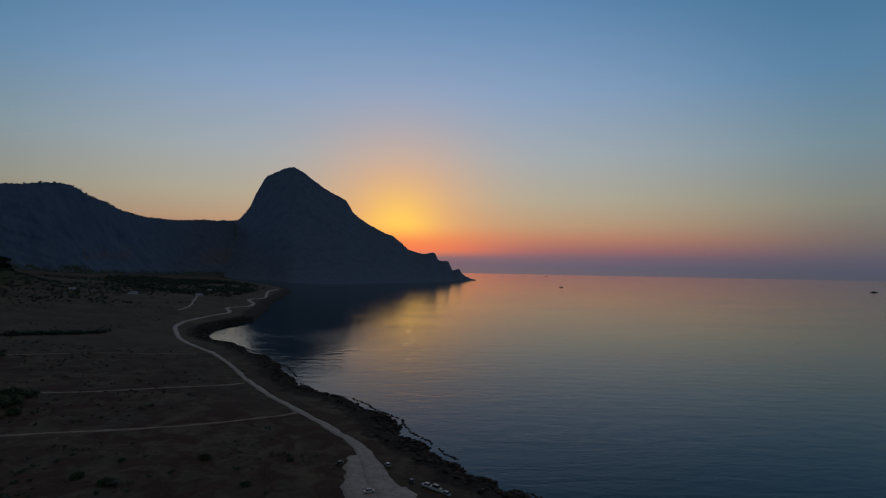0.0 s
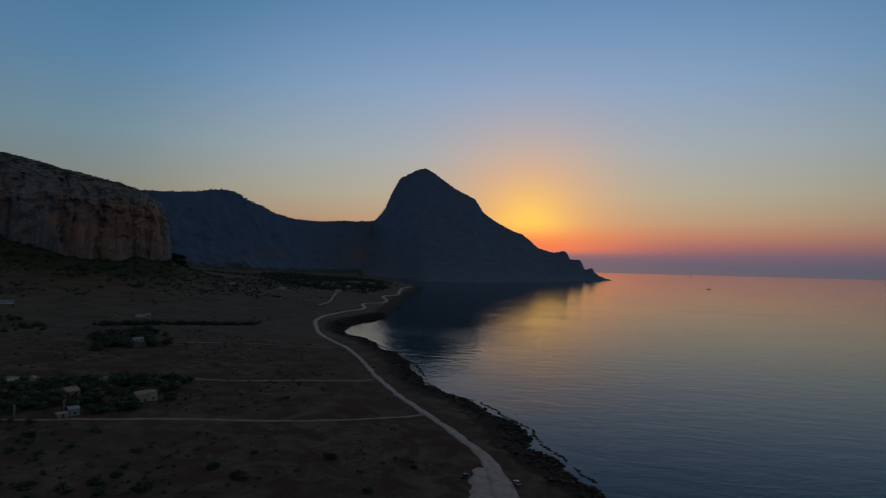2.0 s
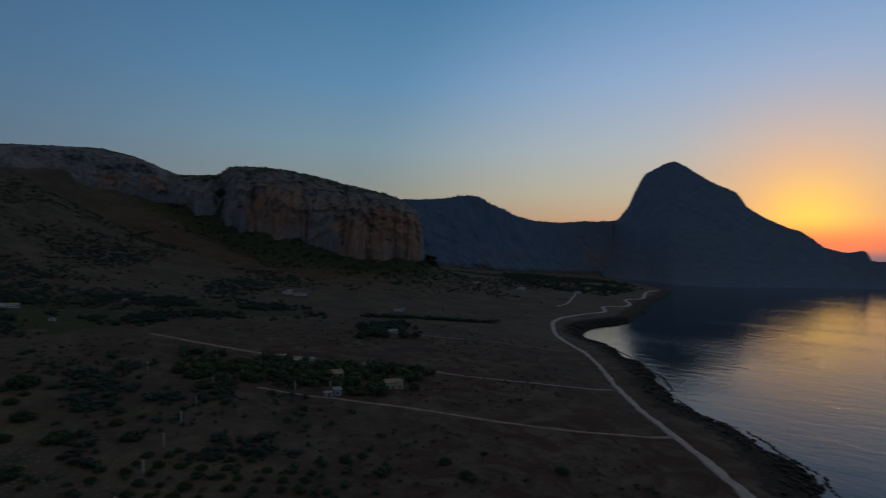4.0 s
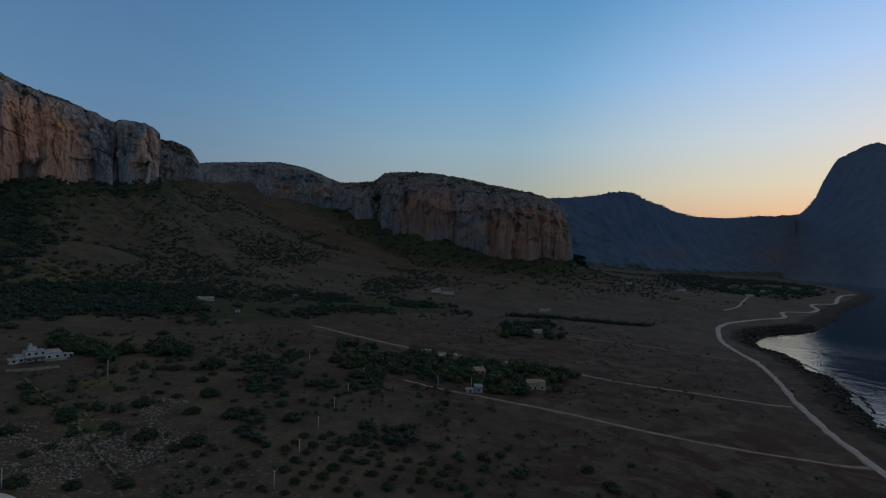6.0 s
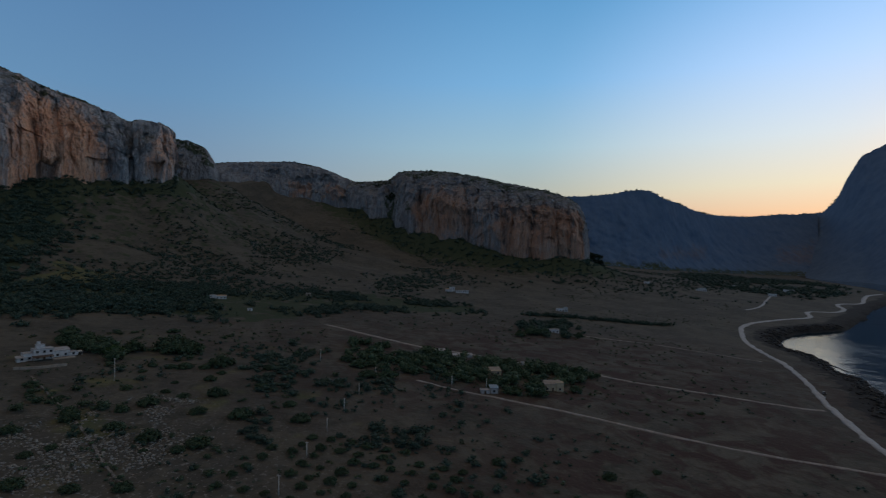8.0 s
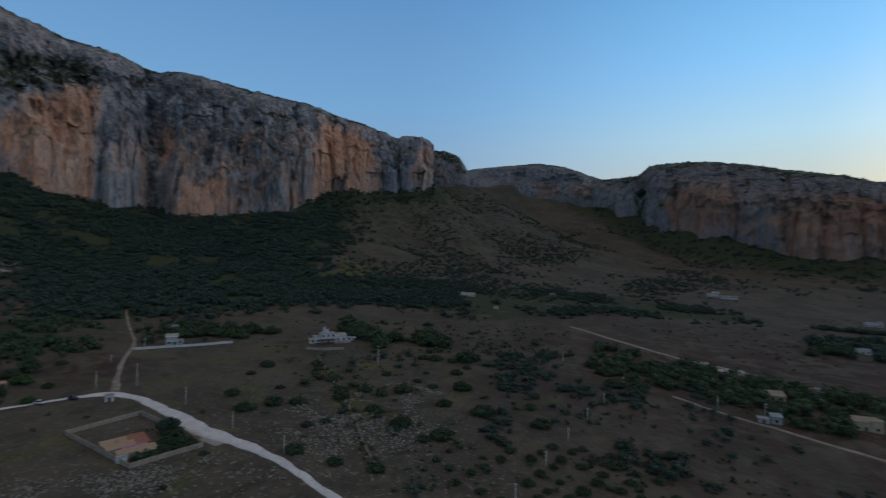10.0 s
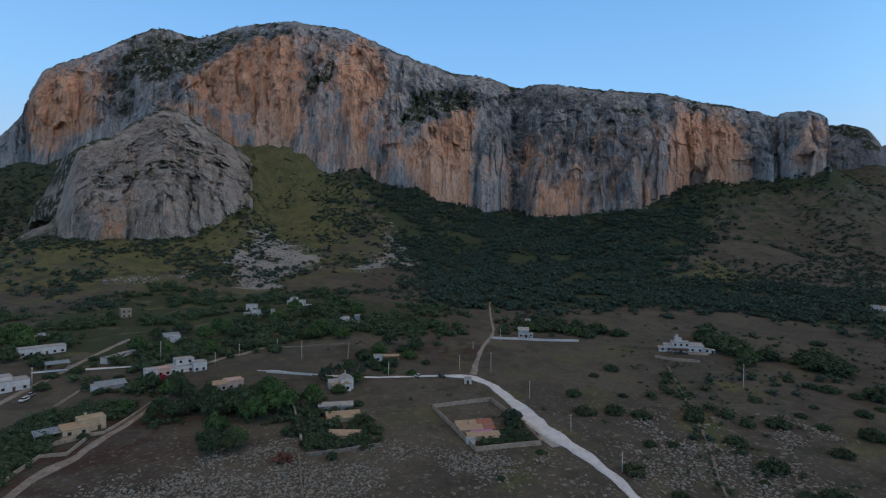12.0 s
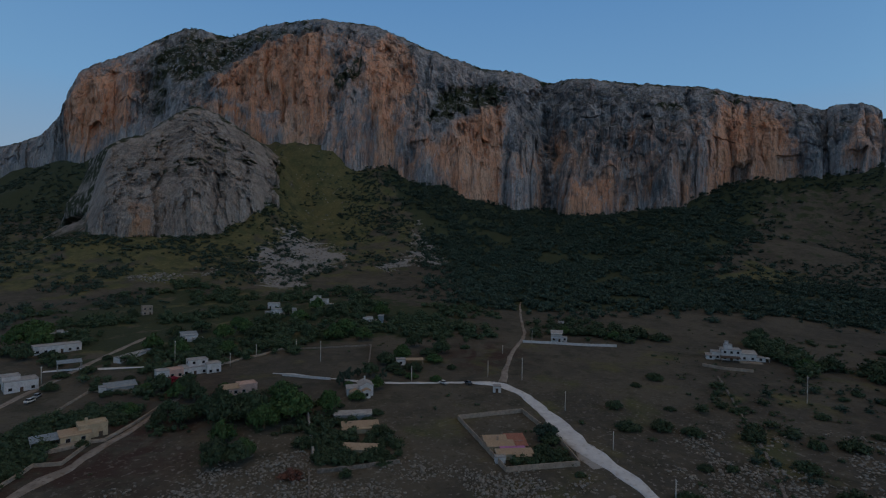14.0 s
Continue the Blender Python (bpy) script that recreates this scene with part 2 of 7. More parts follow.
def rock_material(name, grey, pale, orange, amount, dark=(0.06, 0.068, 0.075), contrast=1.0):
    """Limestone in weathered grey with rust-coloured fresh faces, streaked down the fall line."""
    s = Shader(name)
    wall = s.attribute("face")
    broad, flute = s.noise(30, 5, (1, 1, 0.12), 0.6), s.noise(7, 7, (1, 1, 0.09), 0.5, 0.6)
    col = s.mix(s.step(s.math("ADD", s.math("MULTIPLY", broad, 0.6), s.math("MULTIPLY", flute, 0.4)), 0.40, 0.60), grey, pale)
    mottle = s.math("ADD", s.math("MULTIPLY", s.math("SUBTRACT", s.noise(38, 8, (1, 1, 0.4), 1.0, 0.66), 0.5), 1.5), s.math("MULTIPLY", s.math("SUBTRACT", s.noise(10, 8, (1, 1, 0.14), 0.5, 0.66), 0.5), 1.5))
    patch = s.math("MULTIPLY", s.step(s.math("ADD", s.attribute("rust"), mottle), 0.50 - amount, 1.16 - amount), s.step(wall, 0.02, 0.2))
    warm = s.mix(s.step(s.noise(22, 6, (1, 1, 0.16), 0.4), 0.36, 0.64), orange, (orange[0] * 0.88, orange[1] * 0.78, orange[2] * 0.72))
    warm = s.mix(s.math("MULTIPLY", s.step(s.noise(40, 5, (1, 1, 0.4)), 0.48, 0.7), 0.65), warm, (orange[0] * 1.0, orange[1] * 1.28, orange[2] * 1.55))
    col = s.mix(s.math("MULTIPLY", patch, 0.85), col, warm)
    # water stains, black down the face, and pale wash beside them
    col = s.mix(s.math("MULTIPLY", s.step(s.noise(5.5, 9, (1, 1, 0.07), 0.3, 0.66), 0.55, 0.68), 0.42 * contrast), col, dark)
    # dark regions of the wall, with painted shade in the cracks and the cave
    col = s.mix(s.math("MULTIPLY", s.step(s.math("ADD", s.attribute("stain_shade"), s.math("MULTIPLY", s.math("SUBTRACT", s.noise(16, 8, (1, 1, 0.12), 0.6, 0.66), 0.5), 2.0)), 0.35, 0.8), 0.7 * min(contrast, 1.0)), col, dark)
    col = s.mix(s.math("MULTIPLY", s.step(s.noise(20, 9, (1, 1, 0.3), 1.4, 0.7), 0.57, 0.67), 0.42 * contrast), col, dark)
    col = s.mix(s.math("MULTIPLY", s.step(s.noise(4, 9, (1, 1, 0.16), 0.4, 0.72), 0.54, 0.64), 0.45 * contrast), col, (min(pale[0] * 1.18, 0.8), min(pale[1] * 1.18, 0.8), min(pale[2] * 1.18, 0.8)))
    col = s.mix(s.math("MULTIPLY", s.step(s.noise(2.2, 7, (1, 1, 0.8), 0.2, 0.7), 0.57, 0.66), 0.3 * contrast), col, dark)
    small = s.cracks(11, (1, 1, 0.3), 2.2)
    col = s.mix(s.math("MULTIPLY", s.math("SUBTRACT", 1.0, s.step(small, 0.0, 0.06)), 0.3 * contrast), col, dark)
    scrub = s.math("MULTIPLY", s.step(s.attribute("ledge"), 0.3, 0.75), s.step(s.noise(9, 7), 0.34, 0.52))
    col = s.mix(scrub, col, s.mix(s.noise(12), (0.032, 0.046, 0.032), (0.064, 0.078, 0.044)))
    relief = s.math("ADD", s.math("ADD", s.noise(6, 12, (1, 1, 0.3), 0.5, 0.72), s.math("MULTIPLY", s.noise(3.5, 8, (0.35, 0.35, 1.6), 0.4, 0.7), 0.35)), s.math("MULTIPLY", s.step(small, 0.0, 0.2), 0.15))
    s.bump(relief, 1.0 * min(contrast, 1.0), 5.5)
    return s.done(col, 0.95, 0.15)


M_ROCK = rock_material("limestone_cliff", (0.225, 0.238, 0.255), (0.46, 0.47, 0.48), (0.84, 0.47, 0.285), 0.0, contrast=1.2)
M_ROCK_GREY = rock_material("grey_limestone", (0.31, 0.285, 0.26), (0.47, 0.43, 0.39), (0.62, 0.36, 0.21), 0.0, contrast=1.1)
M_ROCK_NORTH = rock_material("brown_limestone", (0.20, 0.20, 0.21), (0.31, 0.31, 0.315), (0.46, 0.28, 0.19), 0.0)
# distance haze is painted into these rock colours: bluish and low in contrast
M_ROCK_FAR = rock_material("far_limestone_haze", (0.078, 0.128, 0.205), (0.102, 0.155, 0.235), (0.15, 0.155, 0.19), -0.1, contrast=0.3)


def ground_material():
    s = Shader("dry_land")
    soil = s.mix(s.step(s.noise(40, 6), 0.4, 0.62), (0.071, 0.066, 0.055), (0.101, 0.092, 0.073))
    soil = s.mix(s.math("MULTIPLY", s.step(s.noise(5, 9), 0.48, 0.68), 0.6), soil, (0.118, 0.106, 0.08))
    soil = s.mix(s.math("MULTIPLY", s.step(s.noise(11, 8), 0.52, 0.7), 0.6), soil, (0.038, 0.040, 0.029))
    soil = s.mix(s.math("MULTIPLY", s.attribute("red"), s.step(s.noise(14, 6, (1, 1, 1), 0.8), 0.4, 0.6)), soil, (0.058, 0.037, 0.031))
    grass = s.mix(s.step(s.noise(18, 6), 0.4, 0.62), (0.118, 0.114, 0.052), (0.074, 0.086, 0.040))
    grass = s.mix(s.math("MULTIPLY", s.step(s.noise(4, 7), 0.5, 0.7), 0.5), grass, (0.19, 0.17, 0.09))
    col = s.mix(s.step(s.math("ADD", s.attribute("grass"), s.math("MULTIPLY", s.math("SUBTRACT", s.noise(25, 6), 0.5), 1.1)), 0.4, 0.62), soil, grass)
    dark = s.mix(s.noise(8, 6), (0.030, 0.044, 0.026), (0.058, 0.072, 0.036))
    col = s.mix(s.step(s.math("ADD", s.attribute("scrub"), s.math("MULTIPLY", s.math("SUBTRACT", s.noise(13, 7), 0.5), 1.3)), 0.42, 0.58), col, dark)
    stone = s.mix(s.noise(3, 8), (0.19, 0.185, 0.18), (0.36, 0.35, 0.34))
    col = s.mix(s.step(s.math("ADD", s.attribute("scree"), s.math("MULTIPLY", s.math("SUBTRACT", s.noise(26, 10, (1, 1, 1), 1.0, 0.72), 0.5), 2.8)), 0.55, 0.68), col, stone)
    pebble = s.math("MULTIPLY", s.attribute("stony"), s.step(s.noise(1.6, 5), 0.58, 0.66))
    col = s.mix(s.math("MULTIPLY", pebble, 0.8), col, (0.24, 0.225, 0.205))
    shore = s.mix(s.noise(3.5, 8), (0.012, 0.011, 0.01), (0.045, 0.04, 0.036))
    col = s.mix(s.step(s.math("ADD", s.attribute("shore"), s.math("MULTIPLY", s.math("SUBTRACT", s.noise(7, 6), 0.5), 0.7)), 0.42, 0.55), col, shore)
    col = s.mix(s.math("MULTIPLY", s.step(s.noise(2.4, 9, (1, 1, 1), 0.3, 0.7), 0.54, 0.64), 0.45), col, (0.035, 0.032, 0.02))
    col = s.mix(s.math("MULTIPLY", s.step(s.noise(1.5, 6, (1, 1, 1), 0.2, 0.7), 0.6, 0.68), 0.35), col, (0.23, 0.2, 0.15))
    s.bump(s.noise(2.2, 9), 0.8, 0.6)
    return s.done(col, 0.95, 0.15)


M_GROUND = ground_material()


def sea_material():
    s = Shader("calm_sea")
    col = s.mix(s.step(s.noise(120, 4), 0.35, 0.65), (0.002, 0.019, 0.032), (0.003, 0.024, 0.039))
    patch = s.step(s.noise(160, 4, (0.5, 1.6, 1)), 0.35, 0.7)
    ripple = s.math("MULTIPLY", s.noise(2.2, 5, (0.5, 1.0, 1), 0.4), s.math("ADD", 0.25, s.math("MULTIPLY", patch, 0.75)))
    n = s.math("ADD", ripple, s.math("MULTIPLY", s.noise(11, 3, (0.45, 1.0, 1), 0.5), 1.7))
    s.bump(n, 0.8, 0.17)
    s.bsdf.inputs["IOR"].default_value = 1.33
    return s.done(col, 0.06, 0.29)


M_SEA = sea_material()
M_GRAVEL = material("pale_gravel", [(0.56, 0.57, 0.59), (0.64, 0.65, 0.66), (0.46, 0.46, 0.465)], 5.0, 0.95, 0.4, 0.08)
M_COAST = material("dull_gravel", [(0.33, 0.327, 0.32), (0.40, 0.395, 0.39), (0.24, 0.235, 0.225)], 5.0, 0.95, 0.4, 0.08)
M_TRACK = material("dusty_track", [(0.22, 0.19, 0.165), (0.30, 0.265, 0.235), (0.15, 0.125, 0.10)], 4.0, 0.95, 0.4, 0.08)

# ---- the lie of the land ----
# foot x, y, z and rim x, y, z, along each cliff
BIG = [
    (-425, -1493, 113, -437, -1542, 231), (-520, -1414, 181, -535, -1462, 270), (-591, -1250, 234, -614, -1305, 313),
    (-595, -1172, 239, -615, -1218, 349), (-580, -1080, 239, -605, -1122, 419), (-616, -971, 248, -668, -1068, 468),
    (-652, -833, 254, -768, -1008, 544), (-680, -763, 253, -818, -947, 532), (-701, -694, 252, -856, -877, 555),
    (-730, -597, 251, -872, -738, 547), (-766, -486, 208, -919, -606, 517), (-797, -416, 181, -964, -526, 476),
    (-843, -334, 151, -1020, -426, 439), (-861, -296, 148, -1033, -375, 429), (-932, -252, 148, -1091, -312, 413),
    (-914, -216, 140, -1079, -270, 413), (-941, -125, 140, -1102, -161, 395), (-952, -65, 144, -1105, -89, 381),
]
SHOULDER = [
    (-952, -65, 144, -1105, -89, 381), (-991, -27, 171, -1120, -42, 376), (-1029, 12, 187, -1134, 5, 363), (-1065, 61, 197, -1155, 60, 352),
    (-1089, 112, 203, -1174, 115, 337), (-1107, 136, 205, -1182, 137, 329), (-1091, 152, 202, -1151, 156, 328),
    (-1088, 181, 203, -1148, 186, 326), (-1111, 206, 212, -1155, 211, 318), (-1174, 221, 222, -1214, 226, 300),
]
BUMP = [
    (-1268, 192, 217, -1327, 198, 320), (-1262, 232, 226, -1322, 240, 331), (-1257, 268, 235, -1306, 276, 325),
    (-1262, 293, 240, -1301, 300, 312), (-1269, 311, 240, -1308, 318, 289), (-1277, 322, 229, -1316, 329, 266),
]
PLATEAU = [
    (-1778, 361, 278, -1877, 377, 342), (-1718, 407, 293, -1817, 427, 361), (-1667, 493, 288, -1745, 513, 365),
    (-1591, 603, 245, -1658, 624, 365), (-1535, 668, 228, -1600, 693, 346), (-1509, 729, 220, -1573, 756, 320),
    (-1540, 780, 257, -1594, 805, 312), (-1641, 891, 273, -1695, 918, 318),
]
MIDDLE = [
    (-1505, 736, 214, -1597, 777, 308), (-1299, 767, 173, -1449, 848, 307), (-1216, 751, 150, -1356, 829, 318),
    (-1117, 760, 130, -1253, 845, 312), (-1029, 783, 113, -1160, 874, 299), (-942, 815, 92, -1067, 914, 278),
    (-878, 843, 80, -990, 942, 256), (-806, 874, 74, -904, 973, 235), (-776, 888, 70, -865, 983, 221),
    (-754, 908, 67, -827, 990, 199), (-757, 931, 65, -823, 1007, 172), (-805, 1003, 60, -835, 1040, 92),
    (-905, 1075, 56, -930, 1100, 64), (-1010, 1115, 54, -1030, 1140, 52),
]
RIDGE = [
    (-1333, 1337, 50, -1551, 1543, 325), (-1258, 1410, 42, -1463, 1628, 311), (-1167, 1551, 34, -1354, 1786, 323),
    (-1145, 1630, 24, -1323, 1872, 343), (-1124, 1706, 18, -1294, 1953, 343), (-1115, 1772, 17, -1280, 2022, 317),
    (-1118, 1887, 15, -1302, 2185, 302), (-1101, 1955, 11, -1303, 2301, 282), (-1098, 2072, 9, -1338, 2510, 276),
    (-1079, 2306, 4, -1339, 2846, 285), (-1035, 2489, 2, -1290, 3087, 307), (-973, 2675, 0, -1200, 3284, 310),
]
HEADLAND = [
    (-1013, 2606, -2, -1323, 3365, 325), (-880, 2420, -3, -1198, 3359, 333), (-795, 2340, -3, -1123, 3332, 408),
    (-733, 2318, -3, -1085, 3324, 491), (-699, 2320, -3, -1037, 3328, 583), (-612, 2200, -3, -981, 3335, 624),
    (-508, 2050, -3, -859, 3348, 666), (-474, 2060, -3, -801, 3352, 634), (-425, 2040, -3, -727, 3359, 578),
    (-371, 2040, -3, -634, 3357, 517), (-315, 2060, -3, -534, 3354, 463), (-287, 2070, -3, -482, 3332, 387),
    (-243, 2150, -3, -387, 3294, 318), (-190, 2190, -3, -293, 3234, 267), (-150, 2249, -3, -226, 3214, 241),
]
HEADLAND += [
    (-113, 2281, -3, -169, 3178, 197), (-92, 2302, -3, -137, 3154, 167), (-61, 2348, -3, -89, 3114, 150), (-31, 2389, -3, -45, 3085, 138),
    (-9, 2415, -3, -16, 3069, 141), (16, 2445, -3, 16, 3050, 146), (28, 2464, -3, 32, 3036, 132), (36, 2477, -3, 42, 3026, 107),
    (83, 2529, -3, 99, 2995, 98), (95, 2554, -3, 111, 2980, 76), (105, 2573, -3, 121, 2968, 52), (142, 2610, -3, 160, 2939, 57),
    (152, 2634, -3, 169, 2931, 41), (165, 2663, -3, 181, 2919, 26), (203, 2713, -3, 216, 2892, 9), (246, 2771, -3, 249, 2847, 0),
]
KNOLL = [
    (-322, -679, 71, -333, -707, 73), (-340, -650, 74, -351, -678, 80), (-346, -609, 79, -368, -660, 98), (-361, -580, 89, -394, -648, 118),
    (-360, -564, 89, -404, -654, 151), (-365, -550, 91, -420, -657, 199), (-391, -524, 90, -476, -671, 230), (-410, -507, 87, -530, -697, 265),
    (-424, -491, 85, -581, -723, 299), (-447, -478, 86, -599, -686, 287), (-473, -474, 100, -607, -642, 261), (-503, -475, 115, -616, -609, 240),
    (-536, -493, 132, -602, -568, 209), (-582, -532, 160, -622, -576, 200), (-625, -570, 200, -640, -592, 214), (-655, -600, 215, -665, -612, 216),
]
COAST = [
    (860, -1020), (90, 150), (35, 227), (19, 244), (1, 272), (-14, 298), (-22, 324), (-42, 348), (-58, 372), (-83, 390), (-113, 434), (-139, 490),
    (-170, 535), (-205, 580), (-240, 606), (-262, 642), (-279, 685), (-286, 727), (-279, 785), (-270, 830), (-289, 920), (-299, 985), (-322, 1075), (-342, 1164), (-376, 1390), (-430, 1670), (-560, 1900),
    (-720, 2150), (-900, 2400), (-1000, 2600), (-1000, 6000), (-6000, 6000), (-6000, -4000), (860, -4000),
]


def value_noise(p, seed=0):
    """Smooth noise from -1 to 1 at points p (n x 3)."""
    i = np.floor(p).astype(np.int64)
    f = p - i
    f = f * f * (3 - 2 * f)
    out = np.zeros(len(p))
    for dx in (0, 1):
        for dy in (0, 1):
            for dz in (0, 1):
                h = (i[:, 0] + dx) * 374761393 + (i[:, 1] + dy) * 668265263 + (i[:, 2] + dz) * 2147483647 + seed * 974634777
                h = (h ^ (h >> 13)) * 1274126177
                h = ((h ^ (h >> 16)) & 0xFFFF) / 32767.5 - 1
                out += h * np.abs(1 - dx - f[:, 0]) * np.abs(1 - dy - f[:, 1]) * np.abs(1 - dz - f[:, 2])
    return out


def fbm(p, octaves=4, seed=0, gain=0.5):
    total, amp = np.zeros(len(p)), 1.0
    for o in range(octaves):
        total += amp * value_noise(p * 2.0**o + 17.3 * o, seed + o)
        amp *= gain
    return total


def line_distance(x, y, pts):
    """The distance of points to a polyline, and the place along it as a fractional index."""
    best, where = np.full(x.shape, 1e18), np.zeros(x.shape)
    for k in range(len(pts) - 1):
        (ax, ay), (bx, by) = pts[k], pts[k + 1]
        dx, dy = bx - ax, by - ay
        u = np.clip(((x - ax) * dx + (y - ay) * dy) / (dx * dx + dy * dy + 1e-9), 0, 1)
        d = (x - ax - u * dx) ** 2 + (y - ay - u * dy) ** 2
        closer = d < best
        best, where = np.where(closer, d, best), np.where(closer, k + u, where)
    return np.sqrt(best), where


def inside(x, y, pts):
    odd = np.zeros(x.shape, bool)
    for (ax, ay), (bx, by) in zip(pts, pts[1:] + pts[:1]):
        if ay == by:
            continue
        cross = (ay > y) != (by > y)
        odd ^= cross & (x < (bx - ax) * (y - ay) / (by - ay) + ax)
    return odd


def shore_distance(x, y):
    """Metres inland of the shore; negative at sea."""
    p = np.stack([x / 14, y / 14, 0 * x], -1)
    wob = 5 * fbm(p, 3, 5)
    d, _ = line_distance(x, y, COAST)
    return np.where(inside(x, y, COAST), d, -d) + wob * np.clip(1 - np.abs(d) / 60, 0, 1)


# how far the slope below each cliff runs out
SLOPES = [(BIG, 190.0), (SHOULDER, 190.0), (BUMP, 260.0), (PLATEAU, 330.0), (MIDDLE, 120.0), (RIDGE, 150.0), (KNOLL, 105.0)]


def ground_height(x, y):
    x, y = np.atleast_1d(np.asarray(x, float)), np.atleast_1d(np.asarray(y, float))
    d = shore_distance(x, y)
    land = np.maximum(d, 0)
    flat_land = 2.6 * (1 - np.exp(-land / 7)) + 0.051 * np.minimum(land, 450) + 0.03 * np.clip(land - 450, 0, 600)
    rise = np.zeros(x.shape)
    for rows, run in SLOPES:
        foot = [(r[0], r[1]) for r in rows]
        dist, _ = line_distance(x, y, foot)
        weight, level = np.zeros(x.shape), np.zeros(x.shape)
        for r in rows:
            w = 1 / (np.hypot(x - r[0], y - r[1]) + 12) ** 4
            weight, level = weight + w, level + w * r[2]
        rise = np.maximum(rise, np.maximum(level / weight + 6 - flat_land, 0) * np.exp(-((dist / run) ** 1.15)))
    p = np.stack([x, y, 0 * x], -1)
    rough = 0.5 * fbm(p / 55, 3, 3) + np.clip(rise / 60, 0, 1) * 7 * fbm(p / 90, 4, 8)
    rock = np.clip(1 - np.abs(land - 10) / 14, 0, 1) * (d > 0) * (0.9 * fbm(p / 5, 3, 21) + 0.3)
    return np.where(d > 0, flat_land + rise + rough * np.clip(land / 40, 0, 1) + rock, np.maximum(0.22 * d, -9))


def smooth_rows(rows, n):
    """Rows resampled evenly along their foot and rim, by Catmull-Rom."""
    a = np.array(rows, float)
    step = np.linalg.norm(np.diff(a[:, 3:5], axis=0), axis=1) + np.linalg.norm(np.diff(a[:, :2], axis=0), axis=1)
    s = np.r_[0, np.cumsum(step)]
    q = np.linspace(0, s[-1], n)
    k = np.clip(np.searchsorted(s, q, side="right") - 1, 0, len(a) - 2)
    u = ((q - s[k]) / (s[k + 1] - s[k]))[:, None]
    tan = np.gradient(a, s, axis=0)
    h = (s[k + 1] - s[k])[:, None]
    smooth = (2 * u**3 - 3 * u**2 + 1) * a[k] + (u**3 - 2 * u**2 + u) * h * tan[k] + (3 * u**2 - 2 * u**3) * a[k + 1] + (u**3 - u**2) * h * tan[k + 1]
    return 0.5 * smooth + 0.5 * (a[k] * (1 - u) + a[k + 1] * u)

# ---- large structure: land, sea, cliffs, roads ----
def mesh_object(name, verts, faces, mat, smooth=False, parent=None):
    me = bpy.data.meshes.new(name)
    me.from_pydata([tuple(v) for v in verts], [], [tuple(f) for f in faces])
    me.materials.append(mat)
    if smooth:
        me.polygons.foreach_set("use_smooth", np.ones(len(me.polygons), bool))
    ob = new(name, me)
    if parent:
        ob.parent = parent
    return ob


def grid_object(name, points, mat, smooth=True):
    """One sheet from an array of rows x columns x 3."""
    r, c = points.shape[:2]
    i = np.arange(r * c).reshape(r, c)
    quads = np.stack([i[:-1, :-1], i[:-1, 1:], i[1:, 1:], i[1:, :-1]], -1).reshape(-1, 4)
    me = bpy.data.meshes.new(name)
    me.vertices.add(r * c)
    me.vertices.foreach_set("co", points.reshape(-1))
    me.loops.add(len(quads) * 4)
    me.loops.foreach_set("vertex_index", quads.reshape(-1))
    me.polygons.add(len(quads))
    me.polygons.foreach_set("loop_start", np.arange(0, len(quads) * 4, 4))
    me.polygons.foreach_set("use_smooth", np.full(len(quads), smooth))
    me.materials.append(mat)
    me.update(calc_edges=True)
    me.validate()
    return new(name, me)


def paint(ob, name, values):
    a = ob.data.attributes.new(name, "FLOAT", "POINT")
    a.data.foreach_set("value", np.ascontiguousarray(values, dtype=np.float32).reshape(-1))


def ticks(lo, near_lo, near_hi, hi, fine, coarse):
    left = near_lo - np.cumsum(np.linspace(fine, coarse, int(2 * (near_lo - lo) / (fine + coarse))))[::-1]
    right = near_hi + np.cumsum(np.linspace(fine, coarse, int(2 * (hi - near_hi) / (fine + coarse))))
    return np.r_[left, np.arange(near_lo, near_hi, fine), near_hi, right]


def blob(x, y, cx, cy, rx, ry, turn=0.0):
    """1 in the middle of an ellipse, 0 at its edge and beyond."""
    c, s = math.cos(radians(turn)), math.sin(radians(turn))
    u, v = ((x - cx) * c + (y - cy) * s) / rx, (-(x - cx) * s + (y - cy) * c) / ry
    return np.clip(1.4 * (1 - np.hypot(u, v)), 0, 1)


gx = ticks(-2700, -560, 120, 1500, 3.6, 38)
gy = ticks(-2300, -330, 640, 4400, 3.6, 38)
GX, GY = np.meshgrid(gx, gy)
X, Y = GX.ravel(), GY.ravel()
Z = ground_height(X, Y)
ground = tagged(grid_object("ground", np.stack([X, Y, Z], -1).reshape(*GX.shape, 3), M_GROUND), "dry brown coastal plain rising to scrub-covered slopes below cliffs", "ground", kind="structure")
inland = shore_distance(X, Y)
foot_big = line_distance(X, Y, [(r[0], r[1]) for r in BIG + SHOULDER])[0]
foot_mid = line_distance(X, Y, [(r[0], r[1]) for r in MIDDLE])[0]
foot_knoll = line_distance(X, Y, [(r[0], r[1]) for r in KNOLL])[0]
WOOD = [(-760, -475), (-830, -324), (-930, -40), (-1030, 14), (-1060, 62), (-850, 36), (-666, 4), (-587, 40), (-585, 105), (-598, 171), (-493, 150), (-523, 100), (-517, 22), (-480, -41), (-437, -102), (-420, -133), (-550, -222), (-664, -349)]
EAST_WOOD = [(-642, 21), (-665, 166), (-614, 363), (-510, 462), (-453, 400), (-501, 292), (-447, 176), (-506, 117), (-519, 26)]
HAMLET = [(-225, -385), (-350, -382), (-416, -243), (-430, -139), (-339, -79), (-298, -129), (-226, -165), (-175, -172), (-172, -253)]
